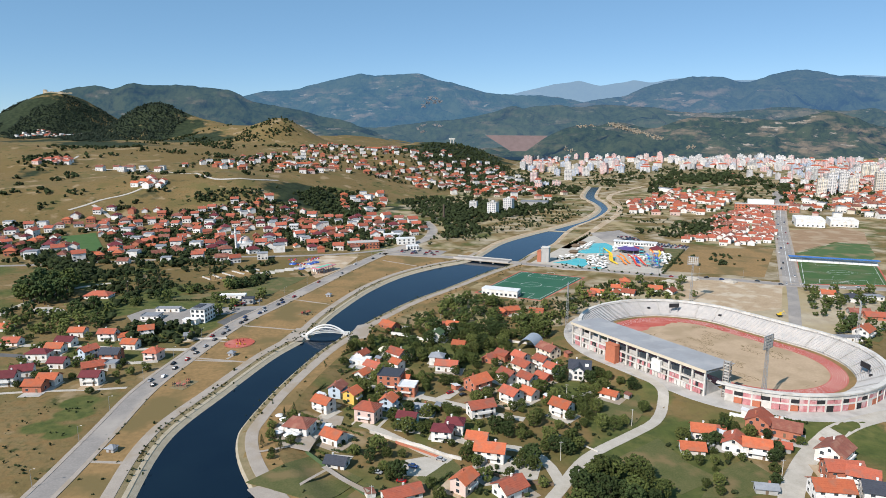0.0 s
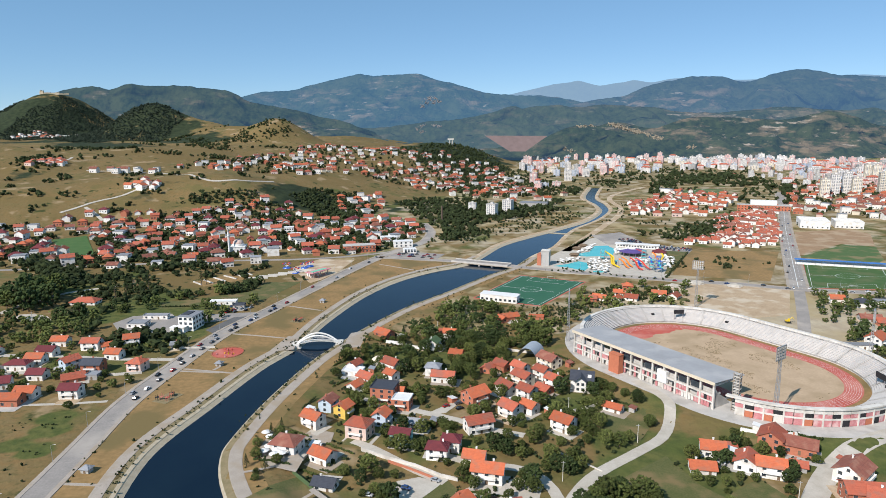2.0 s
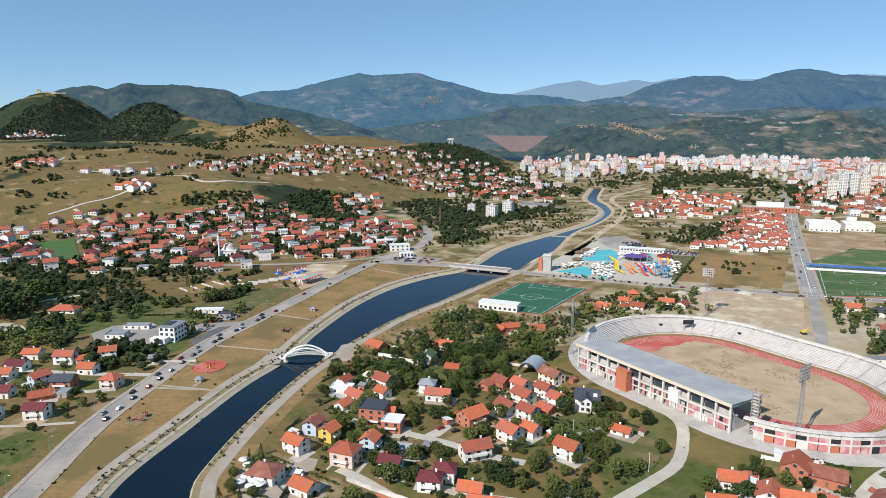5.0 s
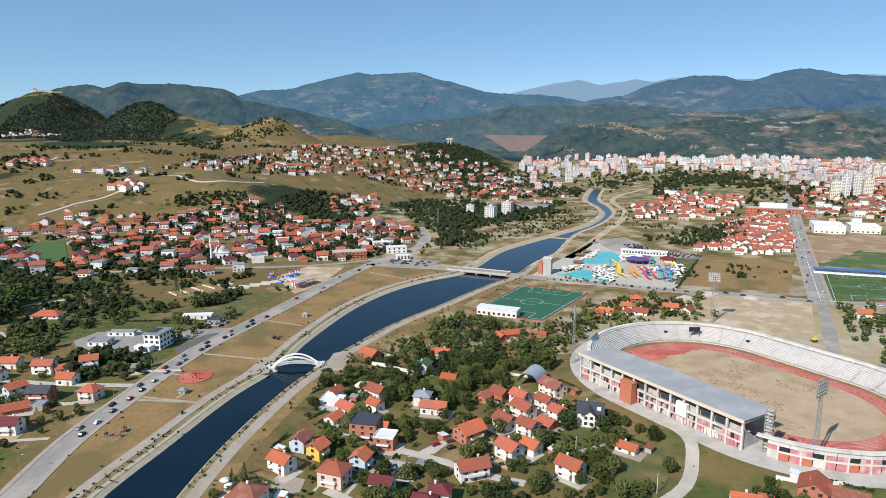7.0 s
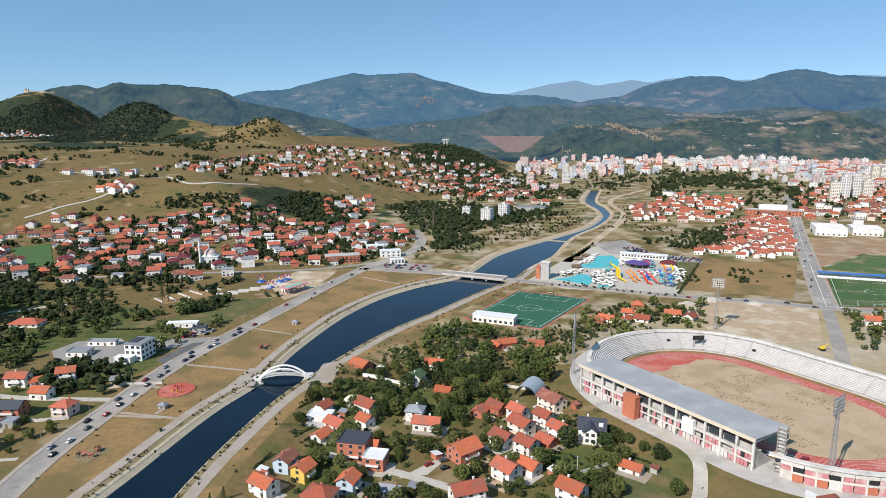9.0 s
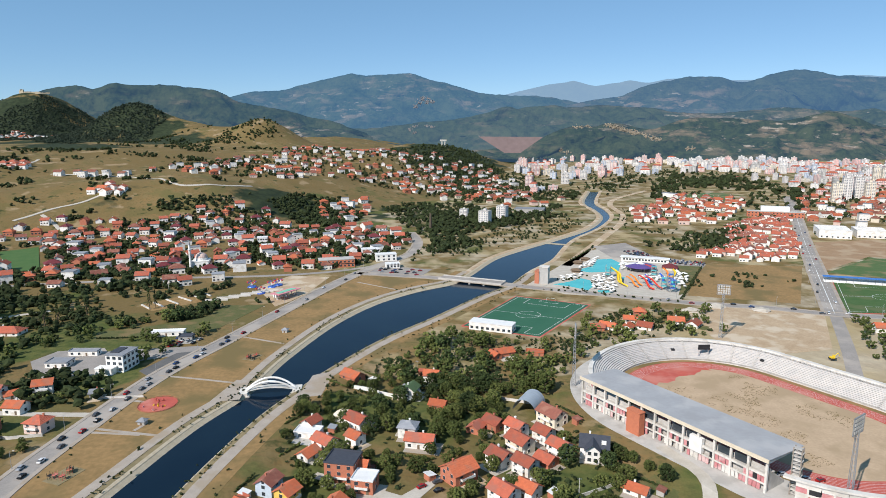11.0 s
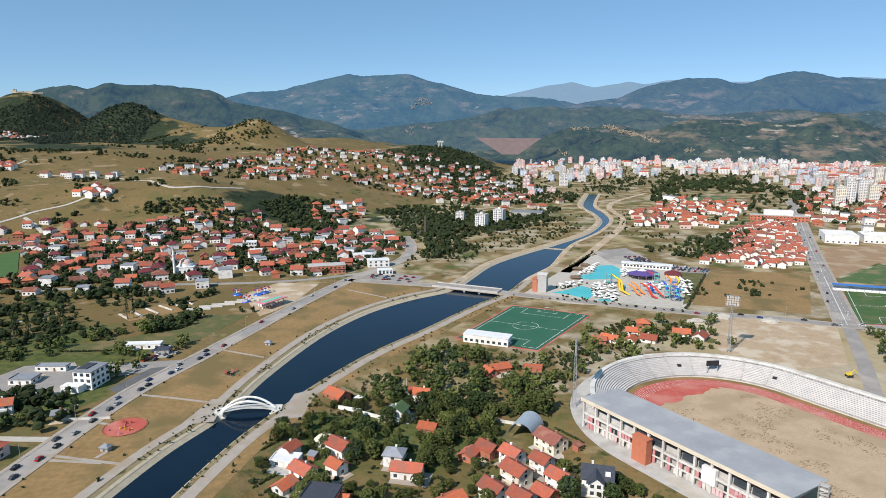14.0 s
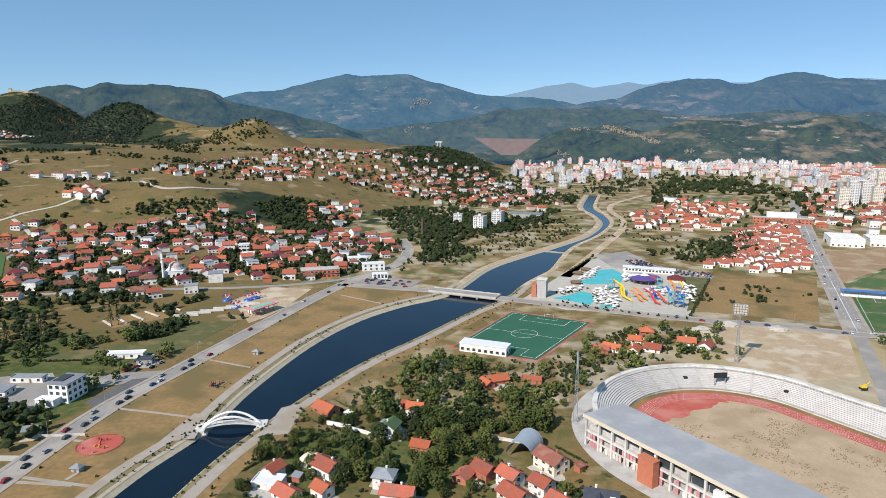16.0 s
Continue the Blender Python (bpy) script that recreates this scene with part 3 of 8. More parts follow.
structure("garden_south", sheet([(107, 249), (123, 260), (129, 244), (118, 232), (104, 230), (92, 230)], 0.1, drape=True), LAWN, "mown green garden lawn", "lawn")
structure("garden_middle", sheet([(-20, 244), (-6, 260), (-1, 252), (-10, 232)], 0.12, drape=True), LAWN, "green garden lawn between hedges", "lawn")
structure("meadow_west", sheet([(-232, 500), (-158, 524), (-140, 588), (-172, 588), (-178, 553), (-209, 533), (-238, 520)], 0.1), LAWN, "green meadow beside the river road", "lawn")
structure("footing_yard", sheet([(-242, 589), (-224, 572), (-187, 606), (-206, 633)], 0.1), DRY, "dry plot with low wall footings", "ground")

# ---- sports pitches ----
def pitch(name, a, b, c, d, turf, label):
    """A marked pitch with corners a, b, c, d, its lines laid as thin strips."""
    a, b, c, d = (Vector((*p, 0)) for p in (a, b, c, d))
    structure(name + "_surround", sheet([tuple((p + (p - (a + b + c + d) / 4).normalized() * 2.5)[:2]) for p in (a, b, c, d)], 0.07), TRACK if "green" in label else DRY, "low edge round the pitch", "pavement")
    base = structure(name, sheet([tuple(p[:2]) for p in (a, b, c, d)], 0.14), turf, label, "sports pitch")
    at = lambda u, v: (a * (1 - u) + b * u) * (1 - v) + (d * (1 - u) + c * u) * v
    bm = bmesh.new()

    def stroke(pts, w=0.3):
        for p, q in zip(pts, pts[1:]):
            n = (q - p).normalized().cross(Vector((0, 0, 1))) * w / 2
            bm.faces.new([bm.verts.new(k + Vector((0, 0, 0.15))) for k in (p + n, q + n, q - n, p - n)])
    for rect in ((0.04, 0.03, 0.96, 0.97), (0.22, 0.03, 0.78, 0.18), (0.22, 0.82, 0.78, 0.97), (0.38, 0.03, 0.62, 0.08), (0.38, 0.92, 0.62, 0.97)):
        x0, y0, x1, y1 = rect
        stroke([at(x0, y0), at(x1, y0), at(x1, y1), at(x0, y1), at(x0, y0)])
    stroke([at(0.04, 0.5), at(0.96, 0.5)])
    stroke([at(0.5 + 0.15 * math.cos(t), 0.5 + 0.1 * math.sin(t)) for t in np.linspace(0, math.tau, 40)])
    bmesh.ops.recalc_face_normals(bm, faces=bm.faces)
    part("pitch_line", bm, WHITE_LINE, base, "white painted pitch lines")
    for v in (0.02, 0.98):
        g = thing("football_goal", "white steel football goal with posts and crossbar", "goal", Matrix.Translation(at(0.5, v)) @ pose(0, 0, 0.14, 0, 0, math.degrees(math.atan2((b - a).y, (b - a).x))), "football goals")
        for x in (-3.6, 3.6):
            bm = bmesh.new()
            beam(bm, (x, 0, 0), (x, 0, 2.4), 0.09)
            part("post", bm, WHITE_LINE, g)
        bm = bmesh.new()
        beam(bm, (-3.6, 0, 2.4), (3.6, 0, 2.4), 0.09)
        part("crossbar", bm, WHITE_LINE, g)


pitch("pitch_canal", (65, 611), (120, 584), (69, 507), (18, 532), TURF, "dark green artificial football pitch")
pitch("pitch_avenue", (360, 657), (433, 645), (384, 553), (311, 560), FIELD_TURF, "bright green football pitch")


# ---- stadium ----
def oval(r, straight=27.0, cy=9.0, n=96):
    pts = []
    for a in np.linspace(0, math.tau, n, endpoint=False):
        pts.append(((straight if math.cos(a) >= 0 else -straight) + r * math.cos(a), cy + r * math.sin(a)))
    return pts


def ring(bm, r0, z0, r1, z1, keep=lambda u, v: True, n=96):
    p, q = oval(r0, n=n), oval(r1, n=n)
    for k in range(n):
        j = (k + 1) % n
        if keep(*q[k]) and keep(*q[j]):
            bm.faces.new([bm.verts.new(c0) for c0 in ((*p[k], z0), (*q[k], z1), (*q[j], z1), (*p[j], z0))])


stadium = thing("stadium", "worn concrete stadium with oval terraces and red track", "stadium", STADIUM)
off_stand = lambda u, v: not (-62 < u < 44 and v < -20)
bm = bmesh.new()
ring(bm, 0.0, 0.16, 39.0, 0.16)
part("infield", bm, INFIELD, stadium, "bare brown infield with dry grass")
bm = bmesh.new()
arc = [(-27 + 38.8 * math.cos(q), 9 + 38.8 * math.sin(q)) for q in np.linspace(2.28, math.tau - 2.28, 40)]
chord = [(-52.5 + 1.6 * math.sin(v * 0.35) + 1.1 * math.sin(v * 0.9) + 1.5 * (v > 25), v) for v in np.linspace(-19, 37, 18)]
bm.faces.new([bm.verts.new((u, v, 0.185)) for u, v in arc + chord])
bmesh.ops.recalc_face_normals(bm, faces=bm.faces)
if bm.faces[:][0].normal.z < 0:
    bmesh.ops.reverse_faces(bm, faces=bm.faces[:])
part("end_zone", bm, TRACK, stadium, "red surfaced end zone")
tuft = np.random.RandomState(3)
tufts = [(u, v) for u, v in tuft.rand(9000, 2) * (110, 72) - (48, 27) if math.hypot(max(0, abs(u) - 27), v - 9) < 37.5 and value_noise(u, v, 14, 6) * value_noise(u, v, 5, 9) > 0.36]
tufts_mesh = bmesh.new()
for u, v in tufts:
    r = 0.12 + 0.3 * tuft.rand()
    q = [tufts_mesh.verts.new((u + r * math.cos(k * 2.1 + u), v + r * math.sin(k * 2.1 + u), 0.16)) for k in range(3)] + [tufts_mesh.verts.new((u, v, 0.16 + r * 0.8))]
    for k in range(3):
        tufts_mesh.faces.new((q[k], q[(k + 1) % 3], q[3]))
part("dry_growth", tufts_mesh, mat("dry_tuft", (0.13, 0.1, 0.05), (0.2, 0.15, 0.08), 3, 0.95), stadium, "dark dry tufts and clods on the infield")["kind"] = "stuff"
bm = bmesh.new()
ring(bm, 38.5, 0.2, 47.5, 0.2)
part("track", bm, TRACK, stadium, "faded red running track")
for k in range(1, 8):
    bm = bmesh.new()
    ring(bm, 38.5 + 9 * k / 8, 0.212, 38.5 + 9 * k / 8 + 0.1, 0.212)
    part("lane_line", bm, WHITE_LINE, stadium)
bm = bmesh.new()
ring(bm, 47.5, 0.17, 51.5, 0.17)
part("margin", bm, DRY, stadium, "dry grass margin round the track")
STEPS = 13
for k in range(STEPS):
    r, z = 51.0 + 13.0 * k / STEPS, 1.4 + 7.6 * k / STEPS
    bm = bmesh.new()
    ring(bm, r, z - 0.62, r, z, off_stand)
    ring(bm, r, z, r + 13.0 / STEPS, z, off_stand)
    part("terrace_step", bm, TERRACE, stadium)
bm = bmesh.new()
ring(bm, 51.0, 0.1, 51.0, 1.4, off_stand)
part("front_wall", bm, PALE_CONCRETE, stadium)
bm = bmesh.new()
for a0, z0, a1, z1 in ((64.0, 8.4, 64.0, 9.4), (64.0, 9.4, 66.5, 9.4), (66.5, 9.4, 66.5, 8.6), (66.5, 8.6, 64, 8.4)):
    ring(bm, a0, z0, a1, z1, off_stand)
part("rim", bm, PALE_CONCRETE, stadium, "pale concrete rim of the terraces")
bm = bmesh.new()
ring(bm, 63.0, 0.0, 63.0, 8.4, off_stand)
part("back_wall", bm, CONCRETE, stadium)
NB = 96
curve = oval(65.5, n=NB)
for k in range(NB):
    (u, v), (u2, v2) = curve[k], curve[(k + 1) % NB]
    if not (off_stand(u, v) and off_stand(u2, v2)):
        continue
    a, b = Vector((u, v, 0)), Vector((u2, v2, 0))
    ln, rot = (b - a).length, math.degrees(math.atan2(v2 - v, u2 - u))
    if k % 2 == 0:
        part("pillar", boxes((-0.35, -0.5, 0, 0.35, 0.5, 8.6)), PALE_CONCRETE, stadium, m=pose(u, v, 0, 0, 0, rot))
    # Near-black panels paint the shade of open slots; no slot is cut.
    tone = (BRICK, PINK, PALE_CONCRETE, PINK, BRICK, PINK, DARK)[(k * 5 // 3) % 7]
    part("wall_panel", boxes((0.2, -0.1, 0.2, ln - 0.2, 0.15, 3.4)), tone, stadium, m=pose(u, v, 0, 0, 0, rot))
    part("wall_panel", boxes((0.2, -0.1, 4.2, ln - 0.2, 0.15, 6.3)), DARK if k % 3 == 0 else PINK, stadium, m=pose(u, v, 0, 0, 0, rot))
    part("wall_panel", boxes((0.1, -0.3, 6.5, ln - 0.1, 0.3, 8.6)), PALE_CONCRETE, stadium, m=pose(u, v, 0, 0, 0, rot))
    part("ring_beam", boxes((0, -0.2, 3.4, ln, 0.35, 4.3)), PALE_CONCRETE, stadium, m=pose(u, v, 0, 0, 0, rot))
# main stand
U0, U1, V0, V1, TOP = -59.0, 39.0, -57.0, -34.0, 14.0
for k in range(10):
    part("seat_step", boxes((U0, -44 - (k + 1) * 1.1, 0, U1, -44 - k * 1.1, 1.6 + k * 0.75)), CONCRETE, stadium)
for p in range(53):
    bm = boxes((0, V0 - 1.2, TOP + 0.3, 1.89, V1 + 1.2, TOP + 0.5))
    for v in bm.verts:
        v.co.z += (v.co.y - V0) * -0.05
    part("roof_sheet", bm, GREY_ROOF, stadium, "" if p else "long grey sheet metal roofing", pose(U0 - 1 + p * 1.8877, 0, 0))
bm = boxes((U0 - 1.1, V0 - 1.5, TOP - 0.9, U1 + 1.1, V0 - 1.1, TOP + 0.7))
part("fascia", bm, mat("cream_fascia", (0.66, 0.58, 0.45), (0.58, 0.5, 0.38), 4), stadium, "cream fascia along the roof")
bays = 13
for k in range(bays + 1):
    u = U0 + (U1 - U0) * k / bays
    part("column", boxes((u - 0.45, V0 - 0.6, 0, u + 0.45, V0 + 0.4, TOP)), PALE_CONCRETE, stadium)
    part("roof_beam", boxes((u - 0.25, V0, TOP - 1.9, u + 0.25, V1, TOP - 1.0)), PALE_CONCRETE, stadium)
    if k < bays:
        w = (U1 - U0) / bays
        part("deck_edge", boxes((u, V0 - 0.4, 6.6, u + w, V0 + 0.3, 7.5)), PALE_CONCRETE, stadium)
        part("deck_edge", boxes((u, V0 - 0.4, 3.2, u + w, V0 + 0.3, 3.8)), PALE_CONCRETE, stadium)
        # Near-black panels here paint shaded openings onto the stand front.
        for j in range(4):
            if random.random() < 0.8:
                part("wall_panel", boxes((u + 0.6 + j * (w - 0.9) / 4, V0 - 0.1, 3.9, u + 0.35 + (j + 1) * (w - 0.9) / 4, V0 + 0.1, 6.4)), PINK if random.random() < 0.75 else DARK, stadium)
            if random.random() < 0.75:
                part("wall_panel", boxes((u + 0.6 + j * (w - 0.9) / 4, V0 - 0.1, 0.3, u + 0.35 + (j + 1) * (w - 0.9) / 4, V0 + 0.1, 3.0)), PINK if random.random() < 0.6 else PALE_CONCRETE, stadium)
        if k in (4, 5, 7, 8, 10, 11):
            part("glazing", boxes((u + 0.8, V0 + 1.2, 7.6, u + w - 0.8, V0 + 1.3, 11)), GLASS, stadium)
part("inner_wall", boxes((U0, V0 + 2.2, 0, U1, V0 + 2.5, 9.5)), CONCRETE, stadium)
part("deck", boxes((U0, V0 + 0.3, 7.0, U1, V0 + 6, 7.4)), CONCRETE, stadium)
part("stair_tower", boxes((-26, V0 - 5.0, 0, -18.5, V0 - 1.3, 11), (-26.2, V0 - 5.2, 11, -18.3, V0 - 1.2, 11.4)), BRICK, stadium, "red brick stair block against the stand")
part("press_box", boxes((5, V0 - 1.0, 3.8, 11, V0 + 1, 10.5)), WHITE, stadium, "white bay in the stand front")
core = part("stair_tower_frame", boxes(*[(x - 0.2, y - 0.2, 0, x + 0.2, y + 0.2, 20) for x in (-1.5, 1.5) for y in (-1.1, 1.1)]), mat("weathered_concrete", (0.3, 0.26, 0.22), (0.22, 0.19, 0.16), 3, 0.9), stadium, "open weathered concrete stair tower", pose(46, -49, 0, 0, 0, 12))
for k in range(13):
    part("landing", boxes((-1.6, -1.3, 0, 1.6, 1.3, 0.22)), PALE_CONCRETE if k % 2 else CONCRETE, core, m=pose(0.25 if k % 2 else -0.25, 0, 0.8 + k * 1.55))
    part("flight", boxes(*[(-1.2 + 0.4 * i, -0.9, 0.22 * i, -0.8 + 0.4 * i, 0.9, 0.22 * i + 0.2) for i in range(6)]), CONCRETE, core, m=pose(0, 0, 1.0 + k * 1.55, 0, 0, 180 * (k % 2))) if k < 12 else None


def light_mast(x, y, h, turn):
    t = thing("floodlight_mast", "tall grey lattice floodlight mast beside the stadium", "floodlight", pose(x, y, 0, 0, 0, turn), "stadium floodlights")
    for sx, sy in ((-1, -1), (1, -1), (1, 1), (-1, 1)):
        bm = bmesh.new()
        beam(bm, (sx * 0.95, sy * 0.95, 0), (sx * 0.45, sy * 0.45, h - 6), 0.13, 5, 0.1)
        part("leg", bm, STEEL, t)
    bm = bmesh.new()
    zs = np.linspace(0, h - 6, 15)
    r = lambda z: 0.95 - 0.5 * z / (h - 6)
    for z0, z1 in zip(zs, zs[1:]):
        for (ax, ay), (bx, by) in (((-1, -1), (1, -1)), ((1, -1), (1, 1)), ((1, 1), (-1, 1)), ((-1, 1), (-1, -1))):
            beam(bm, (ax * r(z0), ay * r(z0), z0), (bx * r(z1), by * r(z1), z1), 0.07, 4)
            beam(bm, (ax * r(z1), ay * r(z1), z1), (bx * r(z1), by * r(z1), z1), 0.07, 4)
    part("bracing", bm, STEEL, t)
    head = part("head_frame", boxes((-4.2, -0.3, h - 7, 4.2, 0.1, h - 6.6), (-4.2, -0.3, h - 0.4, 4.2, 0.1, h), (-4.2, -0.3, h - 7, -3.9, 0.1, h), (3.9, -0.3, h - 7, 4.2, 0.1, h)), STEEL, t)
    for r0 in range(4):
        for c0 in range(5):
            part("lamp", boxes((-3.6 + c0 * 1.5, -0.5, h - 6.3 + r0 * 1.55, -2.5 + c0 * 1.5, 0.3, h - 5.2 + r0 * 1.55)), CONCRETE, head)


light_mast(154, 309, 37, 35)
light_mast(75, 424, 35, 80)
light_mast(190, 503, 37, 160)
light_mast(243, 376, 35, 240)


# ---- houses ----
GARDEN_A = [
    (-75, 279, -15, 13, 11, 2, "brown", "white", "h"), (-58, 273, -32, 11, 8, 1.5, "orange", "white", "g"), (-53, 252, -15, 10, 7, 1, "dark", "white", "g"),
    (-69, 306, -32, 11, 8, 2, "orange", "white", "g"), (-65, 324, 72, 9, 8, 2, "brown", "blue", "g"), (-56, 317, 62, 8, 8, 2, "orange", "yellow", "g"),
    (-45, 296, -20, 12, 10, 2.5, "red", "pink", "h"), (-36, 308, 72, 8, 8, 2, "orange", "blue", "g"), (-25, 289, -15, 10, 7, 2, "wine", "mint", "g"),
    (-19, 305, -15, 9, 6, 1, "grey", "grey", "g"), (-8, 276, -10, 10, 8, 2, "wine", "white", "h"), (-2, 283, -10, 9, 8, 2, "wine", "white", "h"),
]
GARDEN_B = [
    (-37, 335, -12, 14, 12, 3, "dark", "brick", "f"), (-27, 326, -12, 10, 9, 2, "white", "brick", "f"), (-30, 336, -12, 7, 7, 2, "orange", "brick", "g"),
    (-6, 361, -12, 14, 8, 1.5, "red", "white", "g"), (-12, 371, -12, 9, 8, 2, "grey", "white", "h"), (-37, 381, -40, 12, 9, 1.5, "red", "white", "g"),
    (-59, 371, -10, 13, 8, 1, "white", "white", "f"), (-50, 363, -38, 11, 8, 1, "red", "white", "g"), (-55, 351, 60, 9, 7, 1, "orange", "white", "g"),
    (-59, 378, 60, 8, 7, 1.5, "red", "white", "g"), (-36, 364, -40, 8, 7, 1.5, "orange", "white", "g"), (-13, 414, 70, 9, 8, 2, "green", "white", "g"),
]
GARDEN_C = [
    (-2, 437, -15, 9, 8, 1.5, "orange", "white", "g"), (-47, 435, -40, 13, 9, 1, "orange", "brick", "g"), (2, 401, -20, 9, 7, 1, "orange", "brick", "g"),
    (11, 333, 38, 13, 11, 2, "orange", "brick", "g"), (20, 375, 60, 8, 7, 1, "red", "brick", "g"), (29, 378, -48, 10, 8, 1.5, "red", "brick", "g"),
    (39, 371, -50, 10, 8, 2, "red", "white", "g"), (39, 357, -52, 12, 9, 2, "red", "cream", "g"), (51, 365, -50, 9, 8, 2, "red", "white", "g"),
    (29, 346, -52, 11, 9, 1.5, "red", "white", "g"), (39, 338, -48, 10, 8, 2, "red", "white", "g"), (49, 345, -50, 9, 8, 1, "red", "brick", "g"),
]
GARDEN_D = [
    (56, 352, -50, 10, 8, 2, "red", "white", "g"), (28, 317, -48, 11, 9, 2, "red", "white", "g"), (38, 321, -44, 9, 8, 1.5, "orange", "white", "g"),
    (58, 384, -55, 14, 10, 2, "brown", "cream", "g"), (52, 302, -42, 11, 9, 2, "orange", "white", "g"),
    (81, 322, -38, 10, 6, 1, "orange", "white", "g"), (11, 301, 20, 14, 9, 2, "red", "white", "g"), (8, 271, -15, 10, 8, 1.5, "orange", "white", "g"),
    (13, 258, -13, 14, 9, 2, "orange", "white", "g"), (1, 234, 55, 10, 8, 2, "orange", "pink", "g"), (19, 231, 35, 12, 10, 1.5, "red", "white", "g"),
]
EAST_A = [
    (-25, 230, 25, 15, 7, 1, "red", "white", "g"), (112, 280, -15, 10, 8, 1.5, "orange", "white", "g"), (102, 266, -10, 10, 7, 1, "orange", "white", "g"),
    (122, 269, 60, 10, 9, 1.5, "red", "white", "g"), (129, 263, -20, 11, 8, 2, "orange", "white", "g"), (141, 286, 55, 11, 10, 2, "red", "brick", "g"),
    (151, 281, -30, 13, 9, 1.5, "brown", "brick", "g"), (143, 267, -25, 6, 5, 1, "red", "grey", "g"), (161, 259, 40, 14, 11, 2, "brown", "white", "g"),
    (155, 244, -8, 14, 9, 2, "red", "brick", "g"), (142, 230, -8, 14, 9, 2, "orange", "white", "g"), (160, 239, -30, 11, 8, 2, "red", "white", "g"),
]
EAST_B = [
    (159, 228, -20, 11, 9, 2, "dark", "white", "g"), (119, 234, -10, 8, 4, 1, "grey", "grey", "g"), (41, 473, 20, 12, 7, 1, "orange", "brick", "g"),
    (61, 474, -10, 11, 6, 0.6, "orange", "brick", "f"), (147, 541, -10, 8, 8, 3, "orange", "brick", "h"), (141, 540, -15, 11, 7, 1, "orange", "white", "g"),
    (120, 525, -35, 11, 7, 1, "orange", "white", "g"), (133, 521, 60, 9, 7, 1, "orange", "white", "g"), (146, 524, -30, 10, 8, 1, "red", "white", "g"),
    (172, 536, -15, 11, 8, 1, "orange", "white", "g"), (182, 528, 50, 9, 8, 1, "red", "white", "g"), (307, 514, -15, 10, 8, 1.5, "orange", "white", "g"),
]
EAST_C = [
    (320, 503, -10, 12, 9, 1.5, "dark", "white", "h"), (341, 508, -5, 13, 8, 1, "grey", "white", "f"), (303, 467, -10, 14, 8, 1, "brown", "grey", "g"),
    (310, 459, -10, 14, 8, 1, "red", "brick", "g"), (278, 422, 40, 13, 10, 2, "orange", "white", "g"), (262, 414, -5, 18, 5, 1, "grey", "white", "f"),
    (112, 522, -10, 9, 6, 1, "red", "brick", "g"), (35, 468, -60, 8, 6, 1, "orange", "brick", "g"),
]
WEST_A = [
    (-260, 418, 0, 11, 8, 1.5, "orange", "white", "g"), (-235, 410, 0, 12, 8, 2, "red", "white", "g"), (-213, 418, 20, 10, 8, 2, "orange", "white", "g"),
    (-212, 394, -5, 10, 8, 1.5, "orange", "white", "g"), (-226, 411, 40, 7, 6, 1, "orange", "white", "g"), (-257, 399, -5, 12, 8, 1.5, "wine", "white", "g"),
    (-256, 386, 0, 11, 8, 1.5, "orange", "white", "g"), (-230, 377, 60, 10, 8, 2, "red", "blue", "g"), (-213, 372, 0, 12, 9, 2, "dark", "brick", "g"),
    (-188, 374, -10, 10, 9, 2, "red", "pink", "h"), (-260, 376, 0, 14, 8, 1.5, "wine", "white", "h"),
]
WEST_B = [
    (-239, 361, 0, 10, 8, 1.5, "wine", "white", "g"), (-217, 358, 30, 12, 8, 1, "red", "brick", "g"), (-252, 348, 20, 12, 9, 1.5, "wine", "white", "g"),
    (-229, 336, 0, 11, 8, 1.5, "orange", "white", "g"), (-231, 327, 0, 11, 8, 1.5, "orange", "brick", "g"), (-205, 336, 0, 11, 8, 2, "wine", "white", "g"),
    (-300, 518, 0, 22, 12, 1, "red", "white", "h"), (-228, 458, 0, 14, 10, 1, "grey", "white", "f"), (-252, 335, 10, 11, 9, 2, "wine", "white", "g"),
    (-182, 413, 10, 6, 5, 1, "grey", "grey", "g"), (-207, 361, 0, 7, 6, 1, "grey", "grey", "f"),
]
WEST_C = [
    (-187, 514, 5, 23, 6, 1, "white", "white", "f"), (-170, 504, 5, 9, 6, 1, "dark", "grey", "f"), (-223, 476, 0, 18, 5, 1, "grey", "white", "f"),
    (-294, 401, 0, 11, 8, 1, "red", "white", "g"), (-321, 431, 0, 11, 8, 1, "orange", "white", "g"),
]
nudge = lambda rows, dx, dy, k: [(x + dx, y + dy, rot, w * k, d * k, *rest) for x, y, rot, w, d, *rest in rows]
GARDEN_A, GARDEN_B, GARDEN_C, GARDEN_D = (nudge(rows, -1.4, 1.6, 0.91) for rows in (GARDEN_A, GARDEN_B, GARDEN_C, GARDEN_D))
WEST_A, WEST_B = nudge(WEST_A, 0, 0, 0.93), nudge(WEST_B, 0, 0, 0.93)
PANE = {}


def window_mesh(w, h):
    key = (round(w, 1), round(h, 1))
    if key not in PANE:
        bm = bmesh.new()
        v = box(bm, -w / 2 - 0.1, -0.1, -0.1, w / 2 + 0.1, 0.02, h + 0.1, 1)
        front = [f for f in bm.faces if all(abs(q.co.y + 0.1) < 1e-6 for q in f.verts)]
        pane = bmesh.ops.inset_region(bm, faces=front, thickness=0.12, depth=-0.07)
        for f in front:
            f.material_index = 0
        PANE[key] = as_mesh("window", bm, [GLASS, WHITE])
    return PANE[key]


